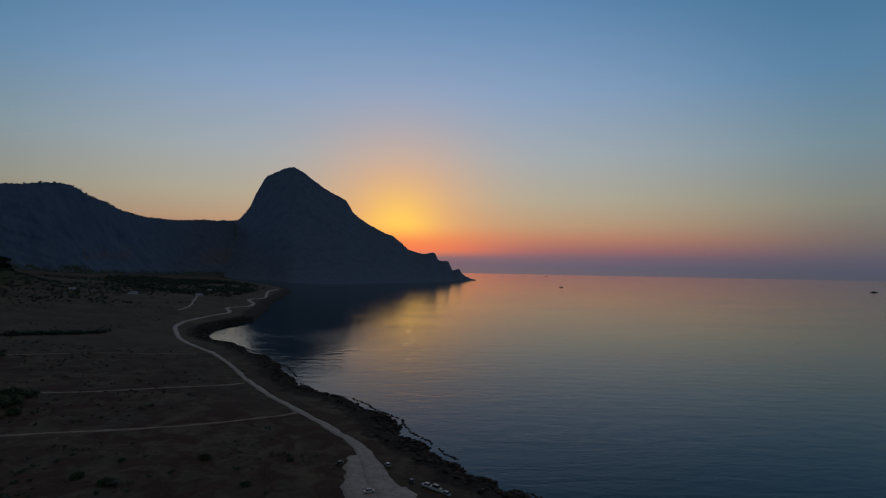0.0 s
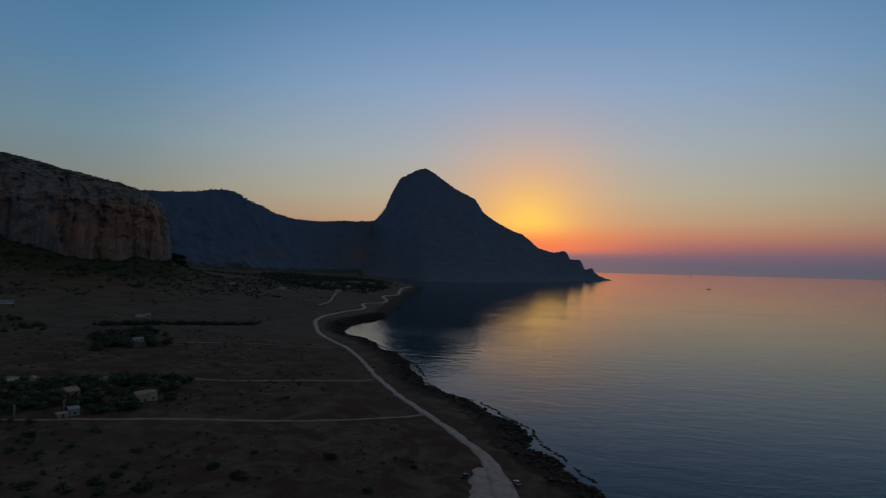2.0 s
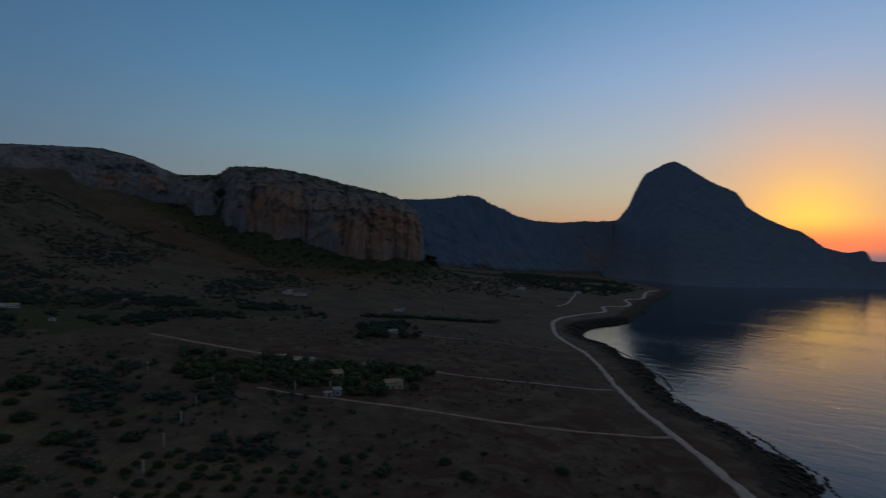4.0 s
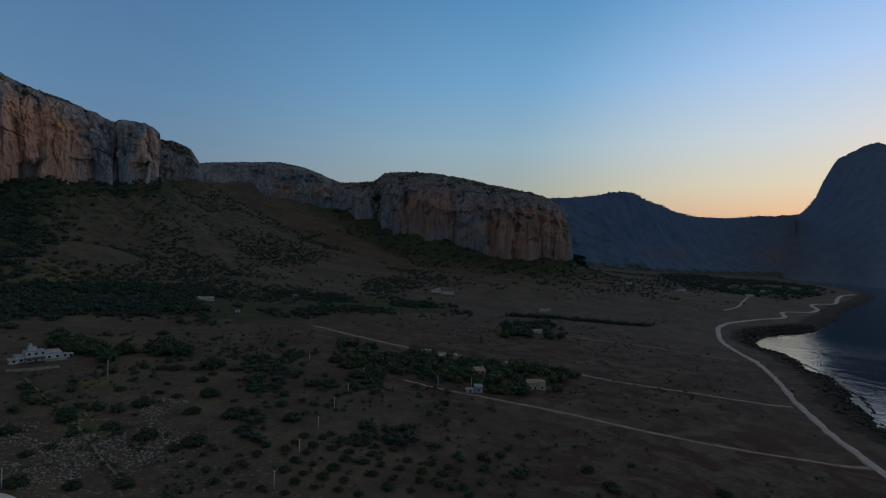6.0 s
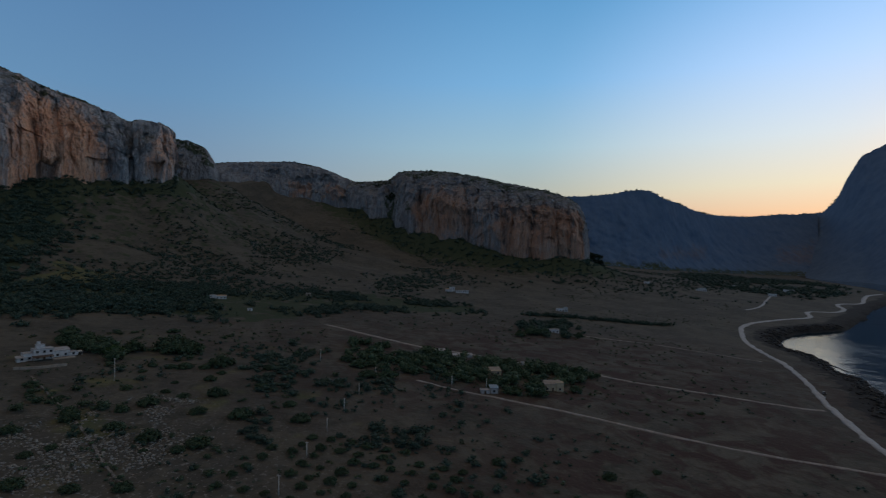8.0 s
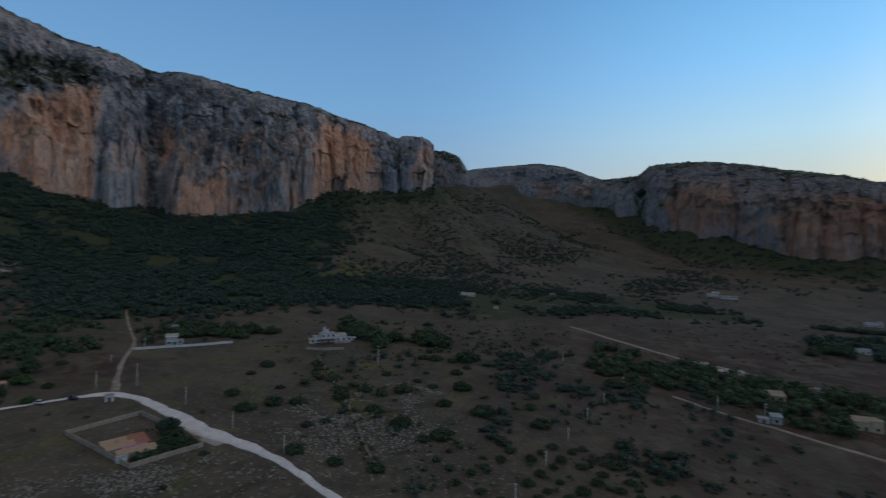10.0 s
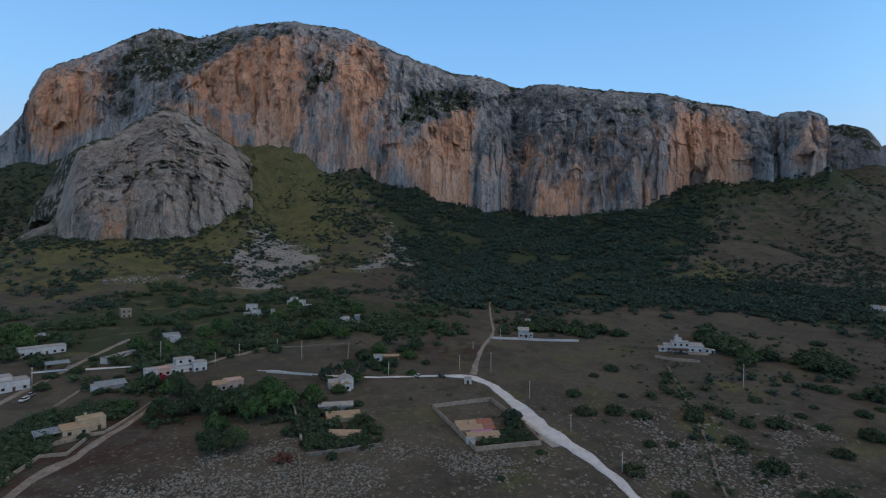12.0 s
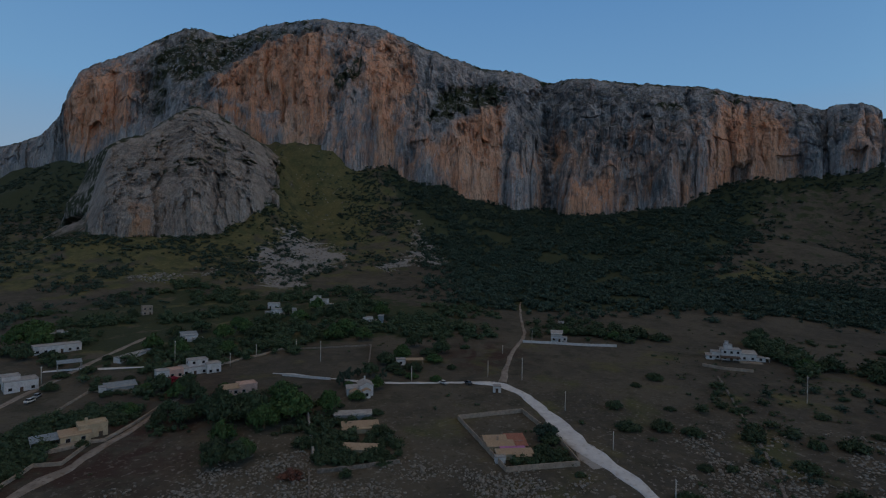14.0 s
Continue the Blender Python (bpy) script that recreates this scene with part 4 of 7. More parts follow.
massif("cliff_knoll", KNOLL, "grey bedded limestone spur in front of the mountain", M_ROCK_GREY, 460, 140, 0.8, amp=10, grain=46, back=160, seed=17, strata=0.15, tilt=0.45, bush_from=0.6, upright=0.22, solid=55, toes=22, cave_amp=1.0, blocks=((26, 46, 6.0, 0.6), (9, 20, 2.4, 0.6)),
       scrub=[(7.6, 0.45, 0.9, 0.05), (9.0, 0.52, 0.9, 0.05), (10.5, 0.45, 0.6, 0.05), (6.4, 0.75, 0.4, 0.06)],
       # upper part of the spur: darker and set back on one outline
       regions=[("rust", 0.8, 22, [(5.4, 0.0), (5.62, 0.19), (6.23, 0.18), (6.2, 0.0)]), ("stain_shade", 0.6, 30, [(6.27, 1.0), (7.57, 1.0), (8.93, 0.75), (10.77, 0.62), (9.15, 0.4), (7.0, 0.54)]),
                ("push", -9, 14, [(6.27, 1.0), (7.57, 1.0), (8.93, 0.75), (10.77, 0.62), (9.15, 0.4), (7.0, 0.54)]), ("scrub", 0.6, 24, [(-0.5, 0.0), (-0.5, 1.0), (3.2, 1.0), (4.2, 0.35), (4.1, 0.0)]), ("scrub", 0.45, 20, [(6.6, 0.6), (7.6, 0.55), (9.2, 0.42), (9.0, 0.36), (7.2, 0.48)])],
       seams=[(5, 11, [(6.9, 0.5), (6.4, 0.22), (6.65, 0.0)]), (5, 10, [(8.7, 0.39), (9.02, 0.18), (9.37, 0.0)]), (4, 8, [(7.6, 0.4), (7.8, 0.0)]), (4, 7, [(5.2, 0.46), (5.3, 0.0)]), (4, 7, [(10.3, 0.35), (10.6, 0.0)]), (5, 8, [(5.08, 0.46), (6.98, 0.44), (8.92, 0.28), (12.1, 0.34)])])
# the two farthest masses, in the rock with haze in its colour
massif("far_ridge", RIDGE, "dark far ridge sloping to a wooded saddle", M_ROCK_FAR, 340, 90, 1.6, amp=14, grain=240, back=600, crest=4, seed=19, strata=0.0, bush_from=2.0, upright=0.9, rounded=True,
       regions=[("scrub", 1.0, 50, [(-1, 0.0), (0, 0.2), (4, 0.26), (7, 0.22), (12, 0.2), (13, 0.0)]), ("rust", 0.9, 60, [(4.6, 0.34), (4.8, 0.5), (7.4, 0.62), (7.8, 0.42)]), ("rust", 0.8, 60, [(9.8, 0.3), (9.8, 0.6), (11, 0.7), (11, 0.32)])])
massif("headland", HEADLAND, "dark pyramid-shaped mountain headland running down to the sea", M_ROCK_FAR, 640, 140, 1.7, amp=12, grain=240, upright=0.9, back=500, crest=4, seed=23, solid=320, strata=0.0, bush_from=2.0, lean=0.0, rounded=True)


def ribbon(name, pts, width, mat, label, category="road", lift=0.12, step=3.0, ragged=0.5, seed=0):
    """A road with thickness, laid over the land along a line; width: one number, or one for each point."""
    p = np.array(pts, float)
    w = np.broadcast_to(np.array(width, float), (len(p),))
    s = np.r_[0, np.cumsum(np.linalg.norm(np.diff(p, axis=0), axis=1))]
    q = np.linspace(0, s[-1], max(4, int(s[-1] / step)))
    k = np.clip(np.searchsorted(s, q, side="right") - 1, 0, len(p) - 2)
    u, h = ((q - s[k]) / (s[k + 1] - s[k]))[:, None], (s[k + 1] - s[k])[:, None]
    tan = np.gradient(p, s, axis=0)
    c = (2 * u**3 - 3 * u**2 + 1) * p[k] + (u**3 - 2 * u**2 + u) * h * tan[k] + (3 * u**2 - 2 * u**3) * p[k + 1] + (u**3 - u**2) * h * tan[k + 1]
    ww = np.interp(q, s, w)
    t = np.gradient(c, axis=0)
    t /= np.linalg.norm(t, axis=1, keepdims=True) + 1e-9
    side = np.stack([-t[:, 1], t[:, 0]], -1)
    cols = []
    for f, dz in ((-1.04, -0.5), (-1.0, 0.0), (-0.5, 0.04), (0, 0.06), (0.5, 0.04), (1.0, 0.0), (1.04, -0.5)):
        wob = ragged * fbm(np.c_[c / 6, np.full(len(c), f * 9.0 + seed)], 3, 31) * abs(f)
        xy = c + side * (f * ww / 2 + np.sign(f) * wob)[:, None]
        cols.append(np.c_[xy, ground_height(xy[:, 0], xy[:, 1]) + lift + dz])
    return tagged(grid_object(name, np.stack(cols, 1), mat), label, category, kind="structure")


COAST_ROAD = [(30, 130), (6, 172), (-11, 207), (-19, 224), (-25, 243), (-31, 260), (-46, 283), (-72, 316), (-97, 348), (-128, 393), (-160, 446), (-200, 505), (-232, 540), (-262, 578), (-298, 640), (-321, 690), (-330, 735), (-328, 800), (-320, 861), (-347, 945), (-333, 985), (-342, 1050), (-379, 1139), (-373, 1215), (-402, 1330), (-442, 1507), (-445, 1586)]
ribbon("road_coast", COAST_ROAD, [10, 14, 13, 11, 9, 6.5, 5, 4.4, 4, 4, 4, 4.5, 4.5, 4.5, 5, 6, 6, 5.5, 6, 6, 6, 6.5, 7, 7, 7, 8, 8], M_COAST, "pale unpaved coast road following the rocky shore", ragged=0.9)
ribbon("clearing", [(-34, 252), (-28, 236), (-22, 215), (-8, 195), (10, 170)], [8, 16, 22, 24, 20], M_COAST, "dusty gravel clearing beside the coast road", "clearing", 0.05, ragged=4.0)
INLAND_ROAD = [(-150, 75), (-175, 57), (-194, 43), (-200, 39), (-210, 30), (-221, 15), (-233, 1), (-252, -16), (-267, -33), (-270, -43), (-265, -55), (-251, -74), (-240, -93), (-236, -101), (-233, -112), (-230, -124), (-226, -134)]
ribbon("road_inland", INLAND_ROAD, [3.4, 3.4, 3.4, 3.5, 3.8, 5.5, 8, 5.5, 4.4, 6, 2.4, 1.8, 1.6, 1.6, 1.6, 1.6, 1.4], M_GRAVEL, "pale gravel road curving up from the plain", ragged=0.9)
# added pale strip on the ground, in place of dust hanging at the bend
ribbon("dusty_verge", [(-241, -10), (-235, -2), (-229, 4), (-223, 9), (-217, 15)], [2, 5, 7, 6, 2], M_COAST, "pale ground strip standing in for dust haze beside the gravel road", "verge", 0.06, ragged=2.0)
UP_TRACK = [(-274, -43), (-303, -53), (-330, -61), (-345, -64), (-365, -70), (-396, -84), (-431, -100), (-465, -114)]
ribbon("track_hill", UP_TRACK, [3.4, 2.2, 2, 2.2, 1.6, 1.5, 1.3, 1.2], M_TRACK, "narrow dirt track climbing towards the wooded slope", "track", 0.1)
FARM_TRACK = [(-100, -92), (-113, -104), (-120, -109), (-127, -112), (-133, -113), (-140, -117), (-148, -121), (-159, -126), (-170, -133), (-181, -139), (-188, -143)]
ribbon("track_farm", FARM_TRACK, [2.8, 2.8, 3.4, 4.4, 3.6, 2.6, 2.6, 2.4, 2.4, 2.4, 2.2], M_TRACK, "pale dirt track beside the walled farm", "track", 0.14)
ribbon("road_village", [(-135, -180), (-146, -188), (-157, -196), (-172, -206), (-186, -215), (-206, -227), (-233, -243)], 3.0, M_TRACK, "narrow worn road through the hamlet", "road", 0.1)
ribbon("road_cross", [(-172, -221), (-181, -214), (-188, -205), (-200, -191), (-207, -182)], 1.8, M_GRAVEL, "short pale side road in the hamlet", "road", 0.2)
ribbon("track_field", [(-132, 390), (-140, 381), (-152, 373), (-178, 358), (-206, 341), (-238, 327), (-244, 324), (-257, 313), (-270, 305), (-312, 284), (-346, 262), (-376, 250), (-406, 240), (-437, 229)], [3.5, 3, 3, 3, 3, 3, 3, 3, 3, 4, 4, 4, 4, 3], M_TRACK, "straight dusty track between dry fields", "track", 0.12)
ribbon("track_grove", [(-76, 318), (-83, 309), (-96, 300), (-123, 283), (-144, 272), (-155, 267), (-180, 257), (-207, 244), (-223, 235), (-234, 228), (-267, 213)], [3, 2.5, 2.5, 2.5, 2.5, 2.5, 2.5, 2.5, 2.5, 2.5, 2], M_TRACK, "straight dusty track leading to a grove", "track", 0.12)
ribbon("track_north", [(-212, 497), (-248, 484), (-290, 464), (-313, 446), (-335, 431)], 1.8, M_TRACK, "faint dirt track across the dry plain", "track", 0.1)
ribbon("road_bay", [(-389, 839), (-398, 891), (-443, 1019), (-483, 1128)], 3.5, M_COAST, "pale lane leading away from the bay", "road", 0.15)
# ---- helpers for things ----
def part(name, bm, mat, parent=None, label="", smooth=False):
    me = bpy.data.meshes.new(name)
    bm.to_mesh(me)
    bm.free()
    me.materials.append(mat)
    if smooth:
        me.polygons.foreach_set("use_smooth", np.ones(len(me.polygons), bool))
    ob = new(name, me)
    if parent:
        ob.parent = parent
    if label:
        ob["label"] = label
    return ob


def box(w, d, h, at=(0, 0, 0), turn=0.0, bevel=0.0, bm=None):
    """A box standing on its base centre."""
    bm = bm or bmesh.new()
    made = bmesh.ops.create_cube(bm, size=1.0, matrix=pose(*at, 0, 0, turn) @ Matrix.Translation((0, 0, h / 2)) @ Matrix.Diagonal((w, d, h, 1)))
    if bevel:
        edges = list({e for v in made["verts"] for e in v.link_edges})
        bmesh.ops.bevel(bm, geom=edges, offset=bevel, segments=1, affect="EDGES")
    return bm


def tube(r0, r1, a, b, n=8, bm=None):
    """A tapered limb from a to b."""
    bm = bm or bmesh.new()
    a, b = Vector(a), Vector(b)
    turn = (b - a).to_track_quat("Z", "Y").to_matrix().to_4x4()
    m = Matrix.Translation((a + b) / 2) @ turn
    bmesh.ops.create_cone(bm, cap_ends=True, segments=n, radius1=r0, radius2=r1, depth=(b - a).length, matrix=m)
    return bm


def land(x, y):
    return float(ground_height(x, y)[0])


def stand(name, x, y, turn=0.0, dz=0.0, z=None):
    ob = new(name)
    ob.matrix_basis = pose(x, y, (land(x, y) if z is None else z) + dz, 0, 0, turn)
    return ob


M_WHITE = material("white_plaster", [(0.48, 0.485, 0.49), (0.57, 0.57, 0.57), (0.38, 0.37, 0.35)], 1.6, 0.9, 0.2, 0.02)
M_CREAM = material("cream_plaster", [(0.40, 0.32, 0.21), (0.47, 0.38, 0.26), (0.33, 0.26, 0.18)], 1.8, 0.9, 0.2, 0.02)
M_PINK = material("pink_plaster", [(0.50, 0.34, 0.28), (0.58, 0.40, 0.33), (0.42, 0.29, 0.25)], 1.8, 0.9, 0.2, 0.02)
M_GREYWALL = material("grey_render", [(0.30, 0.30, 0.30), (0.38, 0.37, 0.36), (0.24, 0.23, 0.22)], 1.8, 0.92, 0.25, 0.03)
M_TILE = material("clay_tiles", [(0.35, 0.255, 0.17), (0.43, 0.32, 0.22), (0.27, 0.19, 0.13)], 0.9, 0.9, 0.5, 0.06, squash=(3, 1, 1))
M_TILE_RED = material("red_clay_tiles", [(0.30, 0.12, 0.09), (0.36, 0.17, 0.12), (0.2, 0.09, 0.07)], 0.9, 0.9, 0.5, 0.06, squash=(3, 1, 1))
M_ROOF_FLAT = material("weathered_flat_roof", [(0.34, 0.33, 0.33), (0.42, 0.41, 0.40), (0.24, 0.23, 0.22)], 2.2, 0.9, 0.2, 0.02)
M_TIN = material("blue_grey_sheet", [(0.22, 0.27, 0.31), (0.30, 0.35, 0.38), (0.16, 0.18, 0.2)], 1.2, 0.5, 0.2, 0.02, metal=0.3)
M_AWNING = material("violet_awning", [(0.35, 0.14, 0.30), (0.45, 0.2, 0.38), (0.25, 0.1, 0.2)], 0.8, 0.85, 0.2, 0.02)
M_PANE = material("dark_window_glass", [(0.012, 0.014, 0.018), (0.02, 0.022, 0.026)], 1.0, 0.12, 0.0, spec=0.5)
M_SHUTTER = material("dark_wood_door", [(0.06, 0.04, 0.03), (0.09, 0.06, 0.04)], 0.4, 0.7, 0.3, 0.01)
M_STONEWALL = material("dry_stone", [(0.14, 0.125, 0.11), (0.24, 0.215, 0.19), (0.08, 0.07, 0.06)], 0.9, 0.95, 0.8, 0.12)
M_STONE = material("field_stone", [(0.2, 0.185, 0.16), (0.3, 0.28, 0.245), (0.12, 0.11, 0.095)], 0.7, 0.95, 0.6, 0.06, vary=0.35)
M_PALEWALL = material("pale_wall", [(0.27, 0.225, 0.18), (0.35, 0.295, 0.24), (0.2, 0.165, 0.135)], 1.5, 0.92, 0.3, 0.03)
M_POLE = material("weathered_concrete_pole", [(0.44, 0.41, 0.37), (0.54, 0.51, 0.46), (0.36, 0.33, 0.3)], 0.8, 0.9, 0.2, 0.01)
M_LEAF = material("olive_green_leaves", [(0.036, 0.064, 0.032), (0.056, 0.086, 0.042), (0.024, 0.044, 0.024)], 1.6, 0.7, 0.3, 0.1, vary=0.3)
M_LEAF_FRESH = material("fresh_green_leaves", [(0.042, 0.092, 0.028), (0.068, 0.125, 0.04), (0.026, 0.058, 0.02)], 1.6, 0.7, 0.3, 0.1, vary=0.25)
M_LEAF_DARK = material("dark_scrub_leaves", [(0.030, 0.056, 0.042), (0.048, 0.078, 0.054), (0.022, 0.040, 0.031)], 3.0, 0.75, 0.3, 0.2, vary=0.24)
M_FLOWER = material("crimson_blossom", [(0.30, 0.012, 0.035), (0.40, 0.025, 0.06), (0.12, 0.02, 0.025)], 0.9, 0.7, 0.3, 0.1)
M_RUST_BUSH = material("dry_rust_leaves", [(0.14, 0.06, 0.045), (0.2, 0.09, 0.065), (0.07, 0.04, 0.03)], 0.9, 0.8, 0.3, 0.1)
M_BARK = material("grey_brown_bark", [(0.07, 0.055, 0.045), (0.12, 0.1, 0.08)], 0.4, 0.95, 0.6, 0.03, squash=(1, 1, 0.3))


# ---- trees and shrubs ----
def lump(rng, centre, radius, subdiv, bm):
    made = bmesh.ops.create_icosphere(bm, subdivisions=subdiv, radius=1.0)
    for v in made["verts"]:
        k = 0.72 + 0.5 * abs(noise.noise(v.co * 2.1 + Vector(centre) * 3)) + rng.uniform(-0.14, 0.14)
        v.co = Vector(centre) + Vector((v.co.x * radius[0], v.co.y * radius[1], v.co.z * radius[2])) * k


def crown_bm(seed, lobes, leaves, flat, lift, spread=0.62):
    """A crown about 2 wide on the ground plane: overlapping ragged lobes and loose sprays of leaves."""
    rng = random.Random(seed)
    bm = bmesh.new()
    places = []
    for k in range(lobes):
        a, r = k * 2.4 + rng.uniform(-0.5, 0.5), spread * math.sqrt((k + 0.3) / lobes)
        s = rng.uniform(0.15, 0.3)
        c = (r * math.cos(a), r * math.sin(a), lift + flat * (0.85 - 0.75 * r) * rng.uniform(0.55, 1.05))
        lump(rng, c, (s * 0.8, s * rng.uniform(0.6, 0.95), s * 0.65 * max(flat, 0.6)), 1, bm)
        places.append((c, s))
    for k in range(leaves):
        c, s = rng.choice(places)
        d = Vector((rng.gauss(0, 1), rng.gauss(0, 1), rng.gauss(0.25, 1))).normalized()
        p = Vector(c) + Vector((d.x * s, d.y * s, d.z * s * 0.8)) * rng.uniform(0.7, 1.45)
        t = Vector((rng.gauss(0, 1), rng.gauss(0, 1), rng.gauss(0, 1))).normalized() * rng.uniform(0.04, 0.1)
        u = d.cross(t).normalized() * rng.uniform(0.03, 0.075)
        bm.faces.new([bm.verts.new(p - t), bm.verts.new(p + u), bm.verts.new(p + t), bm.verts.new(p - u)])
    return bm


def trunk_bm(seed, height, r):
    rng = random.Random(seed)
    bm = tube(r, r * 0.7, (0, 0, -0.15), (0.02, 0.01, height * 0.5))
    for k in range(4):
        a = k * 1.6 + rng.uniform(-0.4, 0.4)
        tube(r * 0.55, r * 0.2, (0.02, 0.01, height * 0.42), (0.4 * math.cos(a), 0.4 * math.sin(a), height * rng.uniform(0.85, 1.1)), 6, bm)
    return bm


TREE_STOCK = {}


def tree(kind, x, y, size, label, category, seed, mat, lobes=14, leaves=420, flat=0.75, lift=0.12, trunk=0.35, tall=1.0, group=""):
    """One of a few forms of its kind, turned and sized for its place. size: width of the crown in metres."""
    key = (kind, seed % 4, mat.name)
    rng = random.Random(seed * 7 + 3)
    m = Matrix.LocRotScale((x, y, land(x, y) - 0.05 * size), Euler((0, 0, rng.uniform(0, 6.28))), Vector((1, rng.uniform(0.85, 1.15), tall * rng.uniform(0.85, 1.15))) * size * 0.56)
    if key not in TREE_STOCK:
        ob = new(kind)
        part("trunk", trunk_bm(seed % 4, lift + flat * 0.6, 0.06 + 0.04 * trunk), M_BARK, ob)
        part("crown", crown_bm(seed % 4 + len(kind), int(lobes * 2.1), int(leaves * 2.8), flat, lift, 0.8), mat, ob)
        ob.matrix_basis = m
        TREE_STOCK[key] = ob
        return tagged(ob, label, category, group)
    first = TREE_STOCK[key]
    scale = first.scale.copy()
    ob = copy_thing(first, m @ Matrix.Diagonal((1 / scale.x, 1 / scale.y, 1 / scale.z, 1)))
    return tagged(ob, label, category, group)


SHRUBS = [
    [(-318, 13, 9.4), (-302, 8, 5.0), (-280, 25, 5.0), (-259, 25, 10.3), (-259, 35, 8.6), (-252, 15, 10.1), (-271, 6, 8.3), (-274, 53, 7.3), (-297, 50, 4.2), (-275, 64, 5.8), (-234, 41, 5.2), (-211, 39, 8.0), (-250, 67, 9.7), (-270, 71, 7.1), (-275, 81, 9.8), (-302, 75, 7.1), (-335, 98, 7.4), (-333, 105, 9.8), (-291, 90, 5.2), (-282, 96, 6.6), (-305, 96, 4.4), (-329, 114, 7.6), (-305, 112, 7.3), (-234, 77, 10.0), (-257, 98, 7.7), (-298, -94, 8.8), (-315, -84, 6.5), (-209, 11, 4.0), (-187, 6, 3.2), (-224, 74, 3.8)],
    [(-430, 113, 10.0), (-340, 90, 5.7), (-280, 110, 10.4), (-316, 120, 5.3), (-266, 53, 9.3), (-221, 91, 9.7), (-291, 48, 6.0), (-245, 112, 11.0), (-316, 145, 7.5), (-132, 208, 6.5), (-119, 204, 6.9), (-160, 181, 5.6), (-159, 189, 4.4), (-127, 228, 4.1), (-159, 315, 3.9), (-283, 132, 9.2), (-251, 135, 7.1), (-231, 133, 9.1), (-202, 53, 6.2), (-196, 66, 6.9), (-238, 48, 4.9), (-219, 84, 5.9), (-96, 236, 6), (-70, 212, 5), (-60, 240, 4)],
]
n = 0
for rows in SHRUBS:
    for x, y, size in rows:
        n += 1
        low = size < 6
        tree("shrub", x, y, size * 0.86, "low rounded dark green shrub on stony ground" if low else "broad dark green shrub on dry open ground", "shrub", n, M_LEAF, 13, 460, 0.8, 0.08, 0.3, 0.95, "shrubs on the plain")

TREES = [(-193, -88, 14), (-183, -90, 10.0), (-178, -104, 11), (-179, -116, 10), (-165, -78, 7.7), (-157, -80, 8), (-188, -108, 10), (-190, -122, 7), (-186, -99, 11), (-205, -105, 10), (-191, -146, 8), (-187, -134, 8), (-186, -154, 8)]
for k, (x, y, size) in enumerate(TREES):
    tree("broadleaf_tree", x, y, size, "tall leafy bright green tree in the hamlet grove" if k in (0, 1, 4) else "tall leafy green tree in the hamlet grove", "tree", k, M_LEAF_FRESH if k in (0, 1, 4, 9) else M_LEAF, 20, 700, 1.0, 0.3, 0.5, 1.3, "trees of the hamlet grove")
GARDEN = [(-226, -4, 7.3), (-217, -3, 6.6), (-215, 2, 6.5), (-211, -2, 5.6), (-215, 6, 4.5), (-215, -19, 4.0), (-381, 107, 21.4), (-368, 114, 15.2), (-385, 102, 10.8), (-186, -63, 8.7), (-181, -53, 7.5), (-177, -57, 7.5), (-183, -46, 5.5), (-187, -40, 4.8), (-173, -45, 4.2), (-189, -44, 3.8), (-332, 123, 14.9), (-370, 106, 18), (-397, 3, 11.3), (-398, -11, 15.2), (-192, -68, 5), (-207, -64, 5), (-194, -53, 5.5), (-179, -60, 5), (-202, -52, 4.5), (-178, -50, 5), (-214, -66, 5), (-197, -75, 5.5), (-184, -41, 4.5), (-205, -78, 5)]
for k, (x, y, size) in enumerate(GARDEN):
    tree("garden_tree", x, y, size, "dense dark green tree beside a low house" if size < 9 else "large dense dark green tree on the plain", "tree", k, M_LEAF, 15, 560, 0.85, 0.15, 0.4, 0.95, "trees round the houses")
YARD = [(-259, -68, 5.3), (-257, -86, 5.4), (-267, -96, 5.1), (-276, -101, 5.4), (-278, -71, 4.5), (-383, -13, 10.9), (-387, -21, 9.6), (-388, -30, 11.2), (-387, -39, 10), (-384, -50, 8.9), (-384, 60, 13), (-412, 52, 11.4), (-372, 74, 12), (-378, 84, 12), (-434, 53, 10.7), (-183, -160, 6.6), (-173, -176, 6.3), (-163, -161, 3.2), (-200, -300, 19.6), (-178, -262, 14.6), (-181, -232, 10.4), (-232, -95, 4.6), (-266, -84, 8), (-260, -92, 7), (-283, -84, 8), (-270, -101, 9), (-291, -93, 8), (-256, -79, 6)]
for k, (x, y, size) in enumerate(YARD):
    tree("yard_tree", x, y, size, "spreading dark green tree in a house garden", "tree", k + 1, M_LEAF if k % 3 else M_LEAF_FRESH, 15, 560, 0.9, 0.18, 0.4, 0.95, "trees round the houses")
for x, y, size in [(-234, -98, 3.8), (-239, -100, 3.2), (-243, -99, 3.4), (-247, -88, 3.2), (-229, -97, 3.6)]:
    tree("cypress", x, y, size, "slim dark cypress beside the small white house", "tree", int(size * 10), M_LEAF_DARK, 9, 300, 2.2, 0.2, 0.3, 1.6, "cypresses by the white house")
